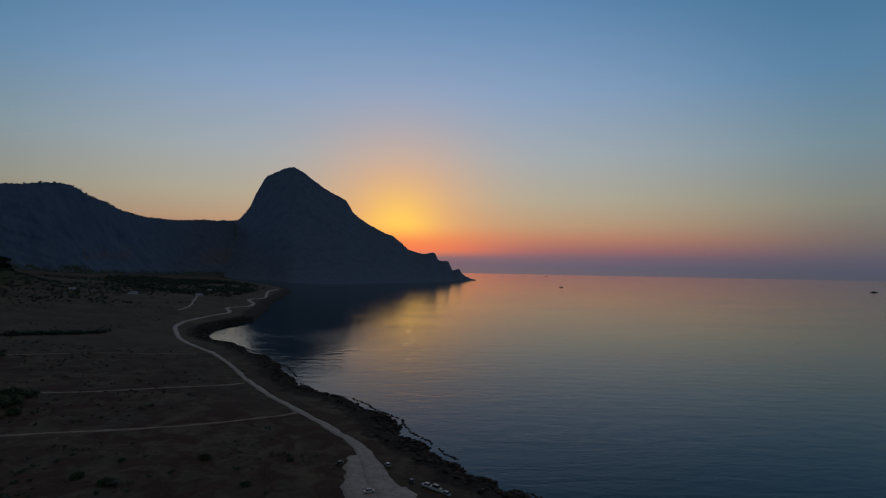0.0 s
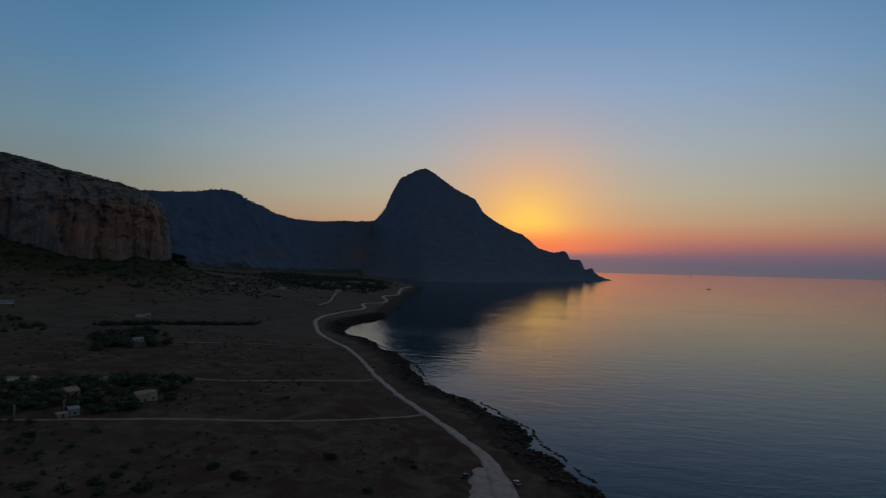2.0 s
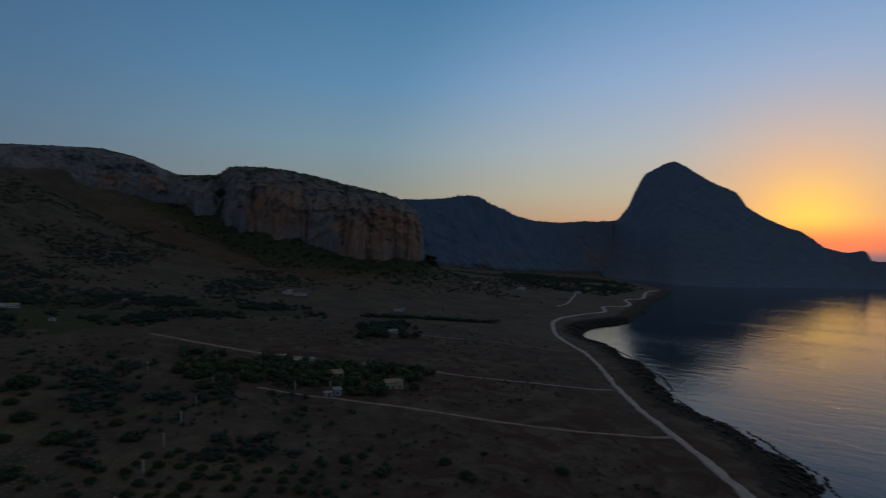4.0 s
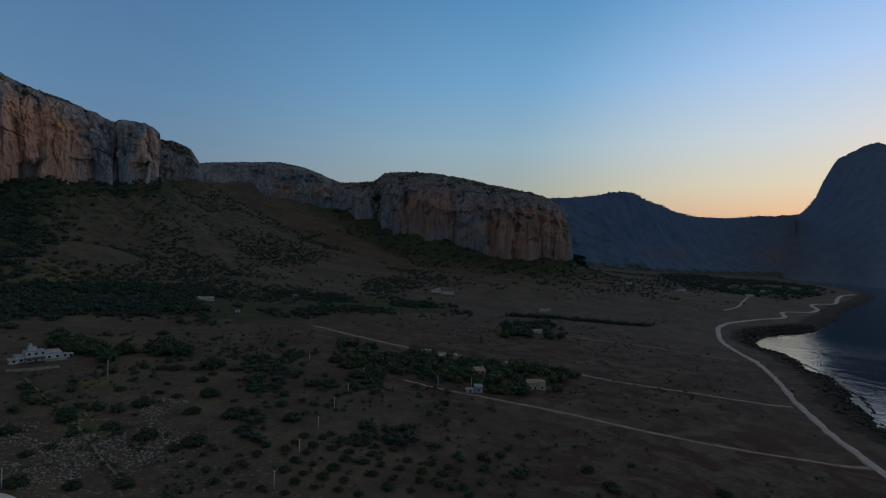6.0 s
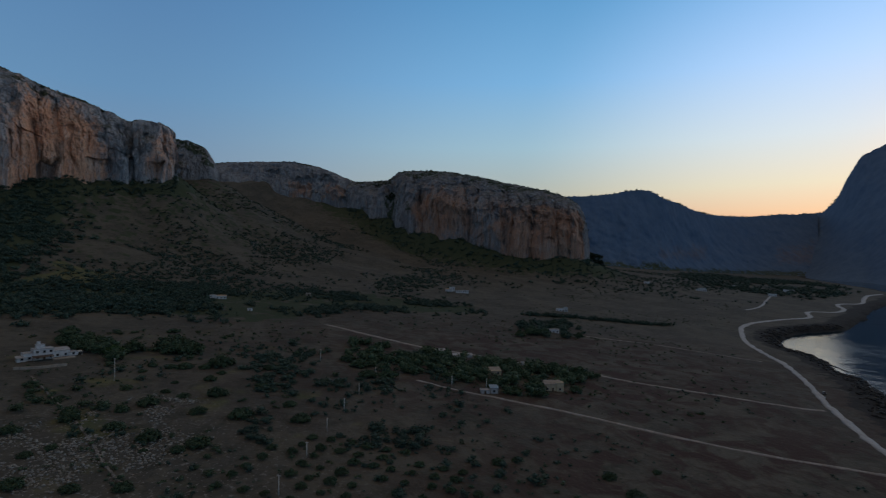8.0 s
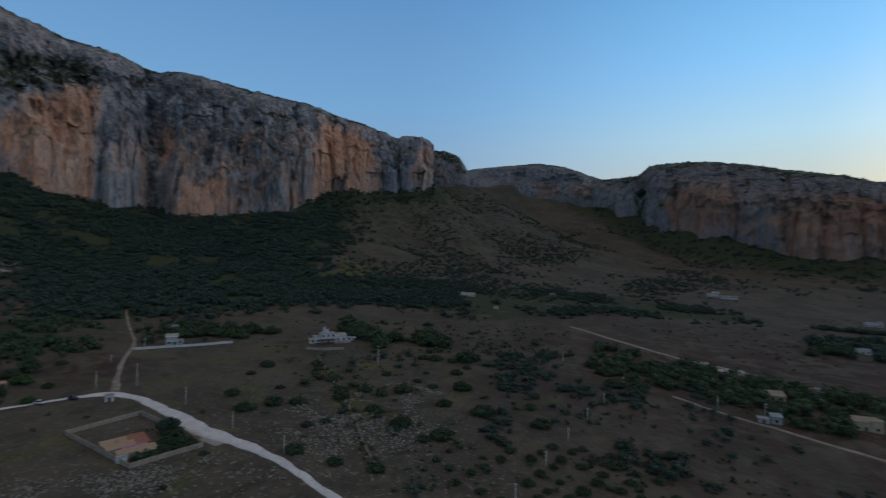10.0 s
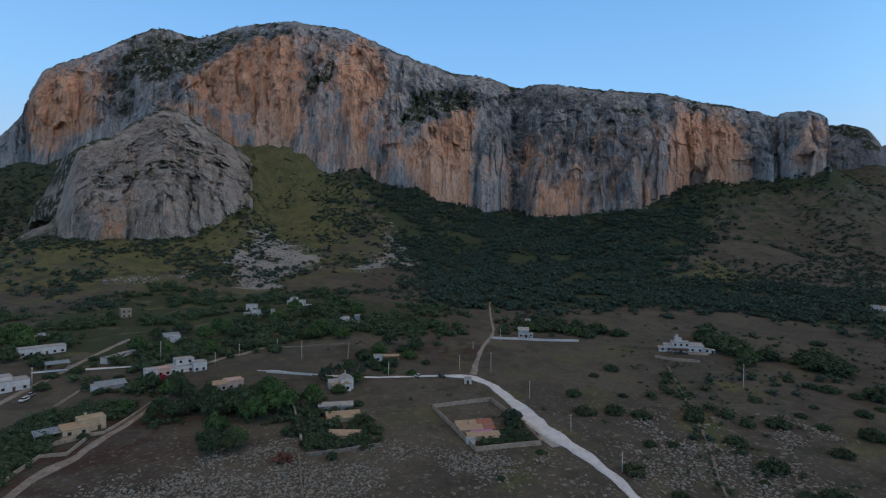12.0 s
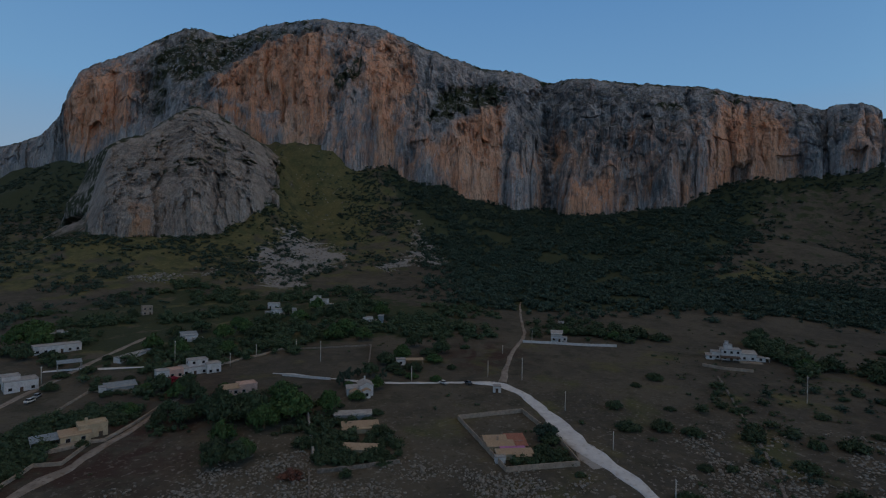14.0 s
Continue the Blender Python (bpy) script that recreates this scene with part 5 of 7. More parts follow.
GROVE = [(-278, 262, 9.5), (-286, 283, 10.0), (-275, 289, 9.9), (-272, 245, 9.1), (-296, 254, 9.8), (-226, 250, 8), (-216, 259, 8), (-238, 276, 8.7), (-238, 244, 7.6), (-250, 296, 11.0), (-252, 306, 11.4), (-234, 300, 11.0), (-240, 318, 9.3), (-214, 284, 6.6), (-299, 245, 11.3), (-306, 237, 11.2), (-283, 220, 10.3), (-275, 199, 11.1), (-282, 190, 9.8), (-305, 196, 10.6), (-321, 196, 9.6), (-314, 216, 9.6), (-351, 370, 9.0), (-354, 387, 12.3), (-351, 398, 12.4), (-380, 442, 13.6), (-335, 410, 10), (-330, 420, 8.3)]
for k, (x, y, size) in enumerate(GROVE):
    tree("grove_tree", x, y, size, "dark green tree in a grove on the plain", "tree", k + 2, M_LEAF, 15, 560, 0.9, 0.2, 0.4, 1.0, "trees of the plain groves")
HAMLET_TREES = [(-171, -117, 8), (-199, -92, 11), (-169, -93, 8), (-162, -77, 7), (-162, -87, 7), (-165, -139, 6), (-185, -142, 7), (-166, -123, 6), (-174, -130, 7), (-206, -82, 9)]
HAMLET_TREES_HIGH = [(-219, -215, 9), (-241, -229, 10), (-258, -231, 10), (-255, -207, 11), (-271, -208, 10), (-290, -209, 12), (-250, -169, 8), (-236, -179, 10), (-221, -194, 9), (-226, -205, 8), (-221, -172, 8), (-313, -207, 11), (-350, -227, 11), (-339, -200, 12), (-330, -172, 10), (-298, -141, 11), (-290, -156, 12), (-283, -168, 10), (-325, -230, 9), (-303, -159, 12), (-355, -172, 11), (-248, -96, 7), (-266, -101, 8), (-279, -100, 8), (-236, -83, 6), (-300, -90, 9), (-303, -109, 9), (-184, -276, 13), (-190, -267, 12), (-175, -249, 9), (-264, -193, 10), (-277, -223, 10)]
for k, (x, y, size) in enumerate(HAMLET_TREES + HAMLET_TREES_HIGH):
    tree("broadleaf_tree", x, y, size, "tall leafy bright green tree in the hamlet grove" if k % 4 == 1 else "tall leafy green tree in the hamlet grove", "tree", k + 5, M_LEAF_FRESH if k % 4 in (1, 2) else M_LEAF, 20, 700, 1.0, 0.3, 0.5, 1.25, "trees of the hamlet grove")
rng = random.Random(5)
OLIVES = [(-186, 89), (-211, 108), (-210, 139), (-180, 158), (-157, 168), (-138, 158), (-168, 106)]
n = 0
for i in range(-9, 10):
    for j in range(-9, 10):
        x, y = -178 + 7.6 * (i * 0.75 - j * 0.66) + rng.uniform(-0.9, 0.9), 128 + 7.6 * (i * 0.66 + j * 0.75) + rng.uniform(-0.9, 0.9)
        if inside(np.array([x]), np.array([y]), OLIVES)[0] and rng.random() < 0.86:
            n += 1
            tree("olive_tree", x, y, rng.uniform(3.0, 4.8), "small rounded olive tree planted in rows", "olive tree", n, M_LEAF, 11, 320, 0.8, 0.2, 0.4, 1.0, "rows of olive trees")

# ---- houses ----
def gable_bm(w, d, h, z, over=0.35, ridge_along="x"):
    """A pitched roof of some thickness over a w x d plan."""
    bm = bmesh.new()
    if ridge_along == "x":
        a, b = w / 2 + over, d / 2 + over
        pts = [(-a, -b, 0), (a, -b, 0), (a, 0, h), (-a, 0, h), (-a, b, 0), (a, b, 0)]
    else:
        a, b = d / 2 + over, w / 2 + over
        pts = [(-b, -a, 0), (-b, a, 0), (0, a, h), (0, -a, h), (b, -a, 0), (b, a, 0)]
    top = [bm.verts.new((x, y, z + q + 0.18)) for x, y, q in pts]
    low = [bm.verts.new((x, y, z + q)) for x, y, q in pts]
    for q in ((0, 1, 2, 3), (3, 2, 5, 4)):
        bm.faces.new([top[i] for i in q])
        bm.faces.new([low[i] for i in reversed(q)])
    for i, j in ((0, 1), (1, 2), (2, 5), (5, 4), (4, 3), (3, 0)):
        bm.faces.new([top[i], low[i], low[j], top[j]])
    bmesh.ops.recalc_face_normals(bm, faces=bm.faces)
    return bm


def flat_roof_bm(w, d, z, parapet=0.35):
    bm = box(w - 0.3, d - 0.3, 0.1, (0, 0, z))
    for x, y, a, b in ((0, -d / 2, w + 0.12, 0.24), (0, d / 2, w + 0.12, 0.24), (-w / 2, 0, 0.24, d - 0.24), (w / 2, 0, 0.24, d - 0.24)):
        box(a, b, parapet, (x, y, z - 0.04), 0, 0, bm)
    return bm


def window(parent, x, y, z, w, h, turn):
    """A framed pane set a little proud of the wall, facing local -y before its turn."""
    fr = bmesh.new()
    for dx, dz, a, b in ((0, 0, w + 0.2, 0.1), (0, h, w + 0.2, 0.1), (-w / 2 - 0.05, 0, 0.1, h + 0.1), (w / 2 + 0.05, 0, 0.1, h + 0.1)):
        box(a, 0.14, b, (dx, 0, dz), 0, 0, fr)
    win = part("window", fr, M_GREYWALL, parent)
    win.matrix_basis = pose(x, y, z, 0, 0, turn)
    part("pane", box(w, 0.06, h, (0, 0, 0.04)), M_PANE, win)
    return win


def storey_openings(parent, w, d, z, door):
    """Windows along the front and the sides of one storey."""
    n = max(1, int(w / 3.0))
    for k in range(n):
        x = (k + 0.5) * w / n - w / 2
        if door and k == n // 2:
            dr = part("door", box(1.1, 0.12, 2.1, (0, 0, 0), 0, 0.02), M_SHUTTER, parent)
            dr.matrix_basis = pose(x, -d / 2 - 0.05, z - 0.9, 0, 0, 0)
        else:
            window(parent, x, -d / 2 - 0.04, z, 1.1, 1.2, 0)
    for side in (-1, 1):
        window(parent, side * (w / 2 + 0.04), 0, z, 1.0, 1.2, 90 * side)


def house(name, label, x, y, turn, blocks, group=""):
    """blocks: (dx, dy, width, depth, height, base, wall material, roof kind, roof material)."""
    z = min(land(x + a, y + b) for a in (-4, 0, 4) for b in (-4, 0, 4)) - 0.2
    ob = stand(name, x, y, turn, z=z)
    for k, (dx, dy, w, d, h, base, wall, roof, rmat) in enumerate(blocks):
        if roof == "canopy":
            slab = part("canopy", box(w, d, 0.22, (0, 0, h), 0, 0.03), rmat, ob)
            slab.matrix_basis = pose(dx, dy, base, 5, 0, 0)
            for a in (-1, 1):
                for b in (-1, 1):
                    post = part("post", box(0.22, 0.22, h + 0.3, (0, 0, -0.6)), wall, ob)
                    post.matrix_basis = pose(dx + a * (w / 2 - 0.3), dy + b * (d / 2 - 0.3), base, 0, 0, 0)
            continue
        body = part("wall", box(w, d, h + 1.2, (0, 0, -1.2), 0, 0.05), wall, ob)
        body.matrix_basis = pose(dx, dy, base, 0, 0, 0)
        if roof == "flat":
            part("roof", flat_roof_bm(w, d, h), rmat, body)
        elif roof == "gable":
            part("roof", gable_bm(w, d, min(w, d) * 0.22, h), rmat, body)
        elif roof == "gable_front":
            part("roof", gable_bm(w, d, w * 0.26, h, 0.3, "y"), rmat, body)
            bm = bmesh.new()
            for s in (-1, 1):
                vs = [bm.verts.new(p) for p in ((-w / 2, s * d / 2, h - 0.02), (w / 2, s * d / 2, h - 0.02), (0, s * d / 2, h + w * 0.26 - 0.05))]
                bm.faces.new(vs if s < 0 else vs[::-1])
            part("gable", bm, wall, body)
        elif roof == "shed":
            slab = part("roof", box(w + 0.7, d + 0.7, 0.2, (0, 0, 0), 0, 0.03), rmat, body)
            slab.matrix_basis = pose(0, 0, h + 0.12, 9, 0, 0)
        if w > 2.4 and h > 2.2:
            for s in range(max(1, int(h / 2.9))):
                storey_openings(body, w, d, 1.0 + 2.9 * s, s == 0 and k == 0 and base == 0)
    return tagged(ob, label, "house", group)


F, G, T = "flat", "gable", "shed"
W, R = M_WHITE, M_ROOF_FLAT
house("villa", "white flat-roofed villa with a small tower on dry ground", -372, 41, 104, [
    (0, 0, 9, 7, 5.8, 0, W, F, R), (-6.2, 0.5, 5, 6, 4.0, 0, W, F, R), (-9.6, -1.5, 4, 4, 2.4, 0, W, T, M_GREYWALL), (-1, 1, 3.6, 3.6, 2.0, 5.8, W, F, R), (-1.6, 1.2, 1.5, 1.5, 1.5, 7.8, W, F, R),
    (8.2, 1.2, 7.5, 6, 4.2, 0, W, T, M_GREYWALL), (13.6, 0, 4, 4.6, 2.4, 0, W, F, R), (-1, -5.6, 9, 3.8, 2.4, 0, M_PALEWALL, "canopy", M_SHUTTER), (8.5, -5.2, 10, 4, 0.5, 0, M_PALEWALL, "none", R), (16.8, -0.5, 2.4, 3, 2.2, 0, W, "canopy", W)])
house("small_house", "small white two-storey house with balconies behind a long wall", -364, -49, 109, [(0, 0, 6.4, 6, 5.2, 0, W, G, M_GREYWALL), (0, -3.9, 6.4, 1.6, 2.5, 0, W, "canopy", W), (0, -3.9, 6.4, 1.6, 2.4, 2.75, W, "canopy", W), (4.6, 0.5, 2.8, 4, 2.6, 0, W, F, R)])
house("hut", "tiny white hut among dark trees", -408, -61, 109, [(0, 0, 4, 3, 2.6, 0, W, F, R)])
house("hill_house", "long white house at the foot of the slope", -366, -240, 118, [(0, 0, 13, 7, 4.6, 0, W, F, R), (-2, 0.5, 5, 5, 2.2, 4.6, W, F, R), (9, 1, 6, 5, 1.2, 0, W, "none", W)])
house("upper_house", "white stepped house among green trees", -336, -257, 128, [(0, 0, 8, 6, 4.4, 0, W, F, R)])
house("lower_house", "white box-like house among green trees", -321, -236, 150, [(0, 0, 8, 6, 4.8, 0, W, F, R), (-6, 1, 5, 4, 3.2, 0, M_GREYWALL, F, R)])
house("ruin", "narrow grey ruined wall stump among trees", -315, -214, 130, [(0, 0, 2.8, 2.4, 8.2, 0, M_GREYWALL, "none", R)])
house("garden_house", "small white house in the scrub", -334, -167, 138, [(0, 0, 6.5, 5, 3.8, 0, W, F, R), (2.5, -4, 5, 3, 2.4, 0, W, F, R)])
house("blue_shed", "pale blue shed beside a white house", -338, -159, 110, [(0, 0, 3.0, 3, 5.2, 0, M_TIN, T, M_TIN)])
house("tin_roof_house", "white house with a blue-grey sheet roof", -241, -218, 155, [(0, 0, 8, 7, 4.4, 0, W, T, M_TIN), (4, -4.5, 5, 3, 2.5, 0, W, F, R)])
house("block_tower", "unfinished beige block building with dark openings", -271, -310, 159, [(0, 0, 6.4, 6, 6.2, 0, M_PALEWALL, F, M_PALEWALL)])
house("long_house", "long low white house with a flat roof", -191, -252, 165, [(0, 0, 20, 7, 4.2, 0, W, F, R)])
house("low_stable", "long low pale roofed stable on the slope", -204, -291, 160, [(0, 0, 22, 7, 2.3, 0, M_PALEWALL, F, R), (5, 0, 3, 3, 1.2, 2.3, W, F, R)])
house("canopy_shelter", "open canopy shelter with a grey sheet roof on pale posts", -180, -215, 160, [(0, 0, 9.5, 6, 4.6, 0, M_GREYWALL, "canopy", M_TIN)])
house("big_house", "large white and pink house complex with terraces", -206, -166, 158, [(2, 0, 11, 8, 3.6, 0, W, F, R), (4, 1.5, 8, 6, 2.6, 3.6, W, F, R), (9.5, -3, 6, 6, 4.8, 0, W, F, R), (-6, -2.5, 6, 6, 3.8, 0, M_PINK, F, M_PINK), (-11.5, -5, 5, 5, 4.4, 0, W, F, R)])
house("roadside_wall_house", "long low white building along the road", -207, -211, 201, [(0, 0, 22, 4, 2.2, 0, W, F, R)])
house("flat_cottage", "low cottage with pale blue-grey roofs and hedges", -179, -171, 160, [(0, 0, 11, 6, 2.2, 0, M_GREYWALL, T, M_TIN), (-6.5, -2, 2.4, 3, 2.8, 0, W, F, R)])
house("pink_house", "pink plastered house with tiled roof among trees", -202, -126, 155, [(2.5, 0, 7, 6, 4.0, 0, M_PINK, F, M_PINK), (-4, 0, 6.5, 6, 3.0, 0, M_PINK, G, M_TILE)])
house("white_house", "white flat-roofed house beside the village road", -157, -204, 167, [(0, 0, 11, 8, 4.6, 0, W, F, R), (-3, 2, 6, 6, 1.6, 4.6, W, F, R)])
house("farmhouse", "cream farmhouse with a tan sloping veranda roof", -146, -133, 162, [(3.5, 1, 8, 6, 4.6, 0, M_CREAM, F, M_CREAM), (-1.5, -1.5, 8, 5, 3.2, 0, M_CREAM, T, M_TILE), (-9, 0, 8, 6, 2.6, 0, M_GREYWALL, "canopy", M_TIN), (2, 2, 0.8, 0.8, 6.2, 0, M_CREAM, "none", R), (-6, -5.5, 13, 4.5, 1.1, 0, M_PALEWALL, "none", R)])
house("chapel_house", "small white gabled house with a bell stack", -228, -84, 138, [(1, 0, 5.5, 7, 4.4, 0, W, "gable_front", M_GREYWALL), (-4, 0, 5, 5, 3.4, 0, W, G, M_GREYWALL), (0.8, -4.5, 3, 3, 3.0, 0, W, "gable_front", M_TILE), (-3.6, -3.8, 4, 3, 2.6, 0, M_CREAM, "gable_front", M_TILE), (1, 1.5, 0.6, 0.6, 7.4, 0, W, "none", R)])
house("tan_roof_house", "low house under a long tan tiled roof", -200, -62, 133, [(0, 0, 12, 5.5, 2.2, 0, M_CREAM, T, M_TILE)])
house("tan_gable_house", "low house under a tan gabled roof", -187, -51, 118, [(0, 0, 10, 5, 2.2, 0, M_CREAM, G, M_TILE)])
house("yard_shed", "grey shed with blue doors in a yard", -208, -72, 130, [(0, 0, 13, 3.4, 1.8, 0, M_GREYWALL, T, R), (2, -2.6, 4, 2, 1.7, 0, M_TIN, F, M_TIN)])
house("terracotta_house", "walled house with stepped terracotta roofs and violet awning", -214.5, -14.2, 128, [
    (-3.5, 3.5, 7, 5, 2.4, 0, M_PALEWALL, G, M_TILE), (3.4, 3.8, 6, 4.4, 2.3, 0, M_PALEWALL, T, M_TILE_RED), (-2.4, -0.8, 8.4, 3.4, 2.2, 0, M_CREAM, T, M_TILE), (4.4, -0.8, 4, 3.2, 2.0, 0, M_PALEWALL, "canopy", M_TILE_RED),
    (0.8, -3.9, 8, 2.4, 2.0, 0, M_PALEWALL, "canopy", M_AWNING), (0.6, -6.6, 11, 2.8, 1.8, 0, M_CREAM, T, M_TILE), (-4.4, -9, 3.0, 1.8, 1.6, 0, W, F, R), (-2.8, 1.2, 0.6, 0.6, 4.0, 0, M_PALEWALL, "none", R), (3, -8.8, 5, 1.6, 1.5, 0, M_PALEWALL, "canopy", M_TILE)])
house("carport", "tan flat carport beside a white wall", -274, -91, 128, [(1, 0, 9, 4, 3.0, 0, M_PALEWALL, "canopy", M_TILE), (-5.5, 0, 4.5, 4, 3.2, 0, W, F, R)])
house("transformer_hut", "small white cube hut at the road junction", -262, -40, 118, [(0, 0, 3.2, 2.6, 3.0, 0, W, F, R)])
house("plain_house", "long white house below the brown slope", -584, 174, 88, [(-4, 0, 6, 6, 4.4, 0, W, F, R), (4, 0, 10, 5, 3.2, 0, W, G, M_TILE)])
house("field_hut", "small white hut at the wood edge", -515, 188, 80, [(0, 0, 4.2, 4, 2.6, 0, W, F, R)])
house("slope_hut", "small pale hut on the slope", -598, 275, 70, [(0, 0, 5.5, 4, 3.4, 0, M_PALEWALL, F, R)])
house("ridge_farm", "white farm with a low outbuilding on the plain", -627, 497, 60, [(0, 0, 8, 7, 7.0, 0, W, F, R), (-6, 0, 6, 6, 4, 0, W, G, M_TILE), (14, -6, 18, 5, 2.8, 0, W, F, R)])
house("hedge_house", "white house half hidden by dark trees", -466, 546, 50, [(0, 0, 13, 6, 3.8, 0, W, F, R), (5, -1, 4, 4, 5.2, 0, W, F, R)])
house("grove_house", "low white house in a square dark grove", -357, 417, 50, [(0, 0, 10, 6, 3.4, 0, W, F, R)])
house("barn", "barn with a broad pale tan roof under trees", -262, 263, 62, [(0, 0, 11, 7, 3.2, 0, M_CREAM, T, M_PALEWALL)])
house("cream_house", "cream house with a pale roof beside a track", -224, 275, 60, [(0, 0, 9, 7, 4.2, 0, M_CREAM, G, M_PALEWALL), (4, -2, 4, 4, 5.0, 0, M_CREAM, F, M_CREAM)])
house("grey_shed", "small grey shed among trees beside the track", -232, 236, 62, [(-2, 0, 4.5, 4, 2.4, 0, M_GREYWALL, F, R), (3, 1, 4, 4, 3.6, 0, M_GREYWALL, T, M_TIN)])
house("greenhouse", "long low pale greenhouse roof along the track", -324, 266, 66, [(0, 0, 12, 4, 2.0, 0, W, T, R)])
house("storehouse", "long low store with a pale roof", -307, 275, 62, [(0, 0, 13, 4, 1.8, 0, W, T, R)])
house("track_hut", "low pale hut beside the straight track", -272, 302, 66, [(0, 0, 7, 3, 2.2, 0, W, F, R)])
house("bay_house", "white house on the plain near the bay", -556, 1022, 40, [(0, 0, 13, 8, 6.0, 0, W, F, R), (-8, 0, 5, 6, 4, 0, W, F, R)])
house("inland_house", "white house far out on the plain", -621, 946, 44, [(0, 0, 10, 7, 4.6, 0, W, F, R)])
house("wood_house", "low pale house by the far wood", -614, 1238, 38, [(0, 0, 22, 7, 4.6, 0, W, F, R)])
house("shore_house", "low pale house near the far shore", -522, 1299, 34, [(0, 0, 19, 7, 5.2, 0, W, F, R)])
house("lane_house", "white house at the end of a lane", -485, 1139, 34, [(0, 0, 13, 7, 5.4, 0, W, F, R)])


# garden trees and shrubs in front of the hamlet's houses
rng = random.Random(11)
for ob in [o for o in bpy.data.objects if o.get("category") == "house" and o.parent is None and -420 < o.location.x and o.location.y < -70]:
    for k in range(rng.choice((2, 3, 4))):
        p = ob.matrix_basis @ Vector((rng.uniform(-9, 9), rng.uniform(-11, -6.5) if k else 9, 0))
        if min(math.hypot(p.x - o.location.x, p.y - o.location.y) for o in bpy.data.objects if o.get("category") == "house") > 6:
            tree("yard_tree", p.x, p.y, rng.uniform(3, 7), "leafy dark green garden tree near a house", "tree", k + 1, M_LEAF_FRESH if rng.random() < 0.3 else M_LEAF, 15, 560, 0.9, 0.18, 0.4, 0.95, "trees round the houses")


# ---- walls along fields and yards ----
def wall_along(name, pts, high, thick, mat, label, uneven=0.15, seed=0):
    p = np.array(pts, float)
    s = np.r_[0, np.cumsum(np.linalg.norm(np.diff(p, axis=0), axis=1))]
    q = np.unique(np.r_[np.arange(0, s[-1], 1.2), s])
    c = np.c_[np.interp(q, s, p[:, 0]), np.interp(q, s, p[:, 1])]
    t = np.gradient(c, axis=0)
    t /= np.linalg.norm(t, axis=1, keepdims=True) + 1e-9
    side = np.stack([-t[:, 1], t[:, 0]], -1)
    base = ground_height(c[:, 0], c[:, 1])
    top = base + high + uneven * fbm(np.c_[c / 1.7, 0 * q], 3, 40 + seed)
    w = thick / 2 * (1 + uneven * fbm(np.c_[c / 2.3, 0 * q + 5], 2, 50 + seed))[:, None]
    rows = np.stack([np.c_[c - side * w, base - 0.5], np.c_[c - side * w * 0.9, top - 0.06], np.c_[c - side * w * 0.7, top], np.c_[c + side * w * 0.7, top], np.c_[c + side * w * 0.9, top - 0.06], np.c_[c + side * w, base - 0.5]], 1)
    return tagged(grid_object(name, rows, mat, False), label, "wall")


wall_along("garden_wall", [(-346, -63), (-354, -47), (-361, -28), (-367, -15)], 1.4, 0.4, M_WHITE, "long white plastered garden wall beside a track", 0.03)
wall_along("farm_wall", [(-112, -110), (-120, -117), (-125, -120), (-129, -123), (-134, -117.5), (-139, -121), (-146, -126), (-149, -124), (-160, -129), (-178, -139)], 1.1, 0.5, M_PALEWALL, "pale low wall along the farm track", 0.06)
wall_along("field_wall", [(-218, -164), (-227, -163), (-235, -164), (-243, -161), (-257, -162)], 1.0, 0.5, M_PALEWALL, "pale low wall along a bare field", 0.1)
wall_along("dry_stone_wall", [(-257, -162), (-271, -148), (-290, -129), (-262, -108)], 0.7, 0.8, M_STONEWALL, "low dry stone wall round a bare field", 0.2)
wall_along("dry_stone_wall", [(-336, 38), (-315, 43), (-288, 49), (-258, 56), (-236, 60), (-220, 62), (-200, 66)], 0.45, 0.9, M_STONEWALL, "collapsed dry stone wall overgrown with bushes", 0.35, 3)
wall_along("yard_wall", [(-227, -39), (-246, -22), (-226, 0), (-215, 9), (-200, -8), (-213, -23), (-227, -39)], 1.6, 0.4, M_PALEWALL, "beige block wall enclosing a house yard", 0.04)
wall_along("yard_wall", [(-203, -90), (-186, -71), (-175, -59)], 1.5, 0.8, M_GREYWALL, "grey wall and path beside a yard", 0.05)
wall_along("yard_wall", [(-170, -53), (-177, -46), (-188, -37)], 1.2, 0.5, M_STONEWALL, "low stone wall in front of a garden", 0.12)
wall_along("yard_wall", [(-169, -55), (-158, -44), (-150, -36)], 0.8, 0.6, M_STONEWALL, "low stone wall crossing stony ground", 0.2)
wall_along("road_wall", [(-226, -128), (-229, -117), (-233, -106)], 1.0, 0.4, M_WHITE, "white roadside wall beside the gravel road", 0.03)
wall_along("garden_wall", [(-170, -178), (-177, -167), (-182, -153)], 1.1, 0.5, M_PALEWALL, "pale low wall below the hamlet gardens", 0.08)
wall_along("garden_wall", [(-169, -176), (-159, -169), (-149, -161)], 0.8, 0.5, M_PALEWALL, "pale low wall beside a bare plot", 0.1)
wall_along("terrace_wall", [(-352, 30), (-350, 40), (-352, 52)], 1.4, 0.6, M_PALEWALL, "pale terrace wall below the villa", 0.08)


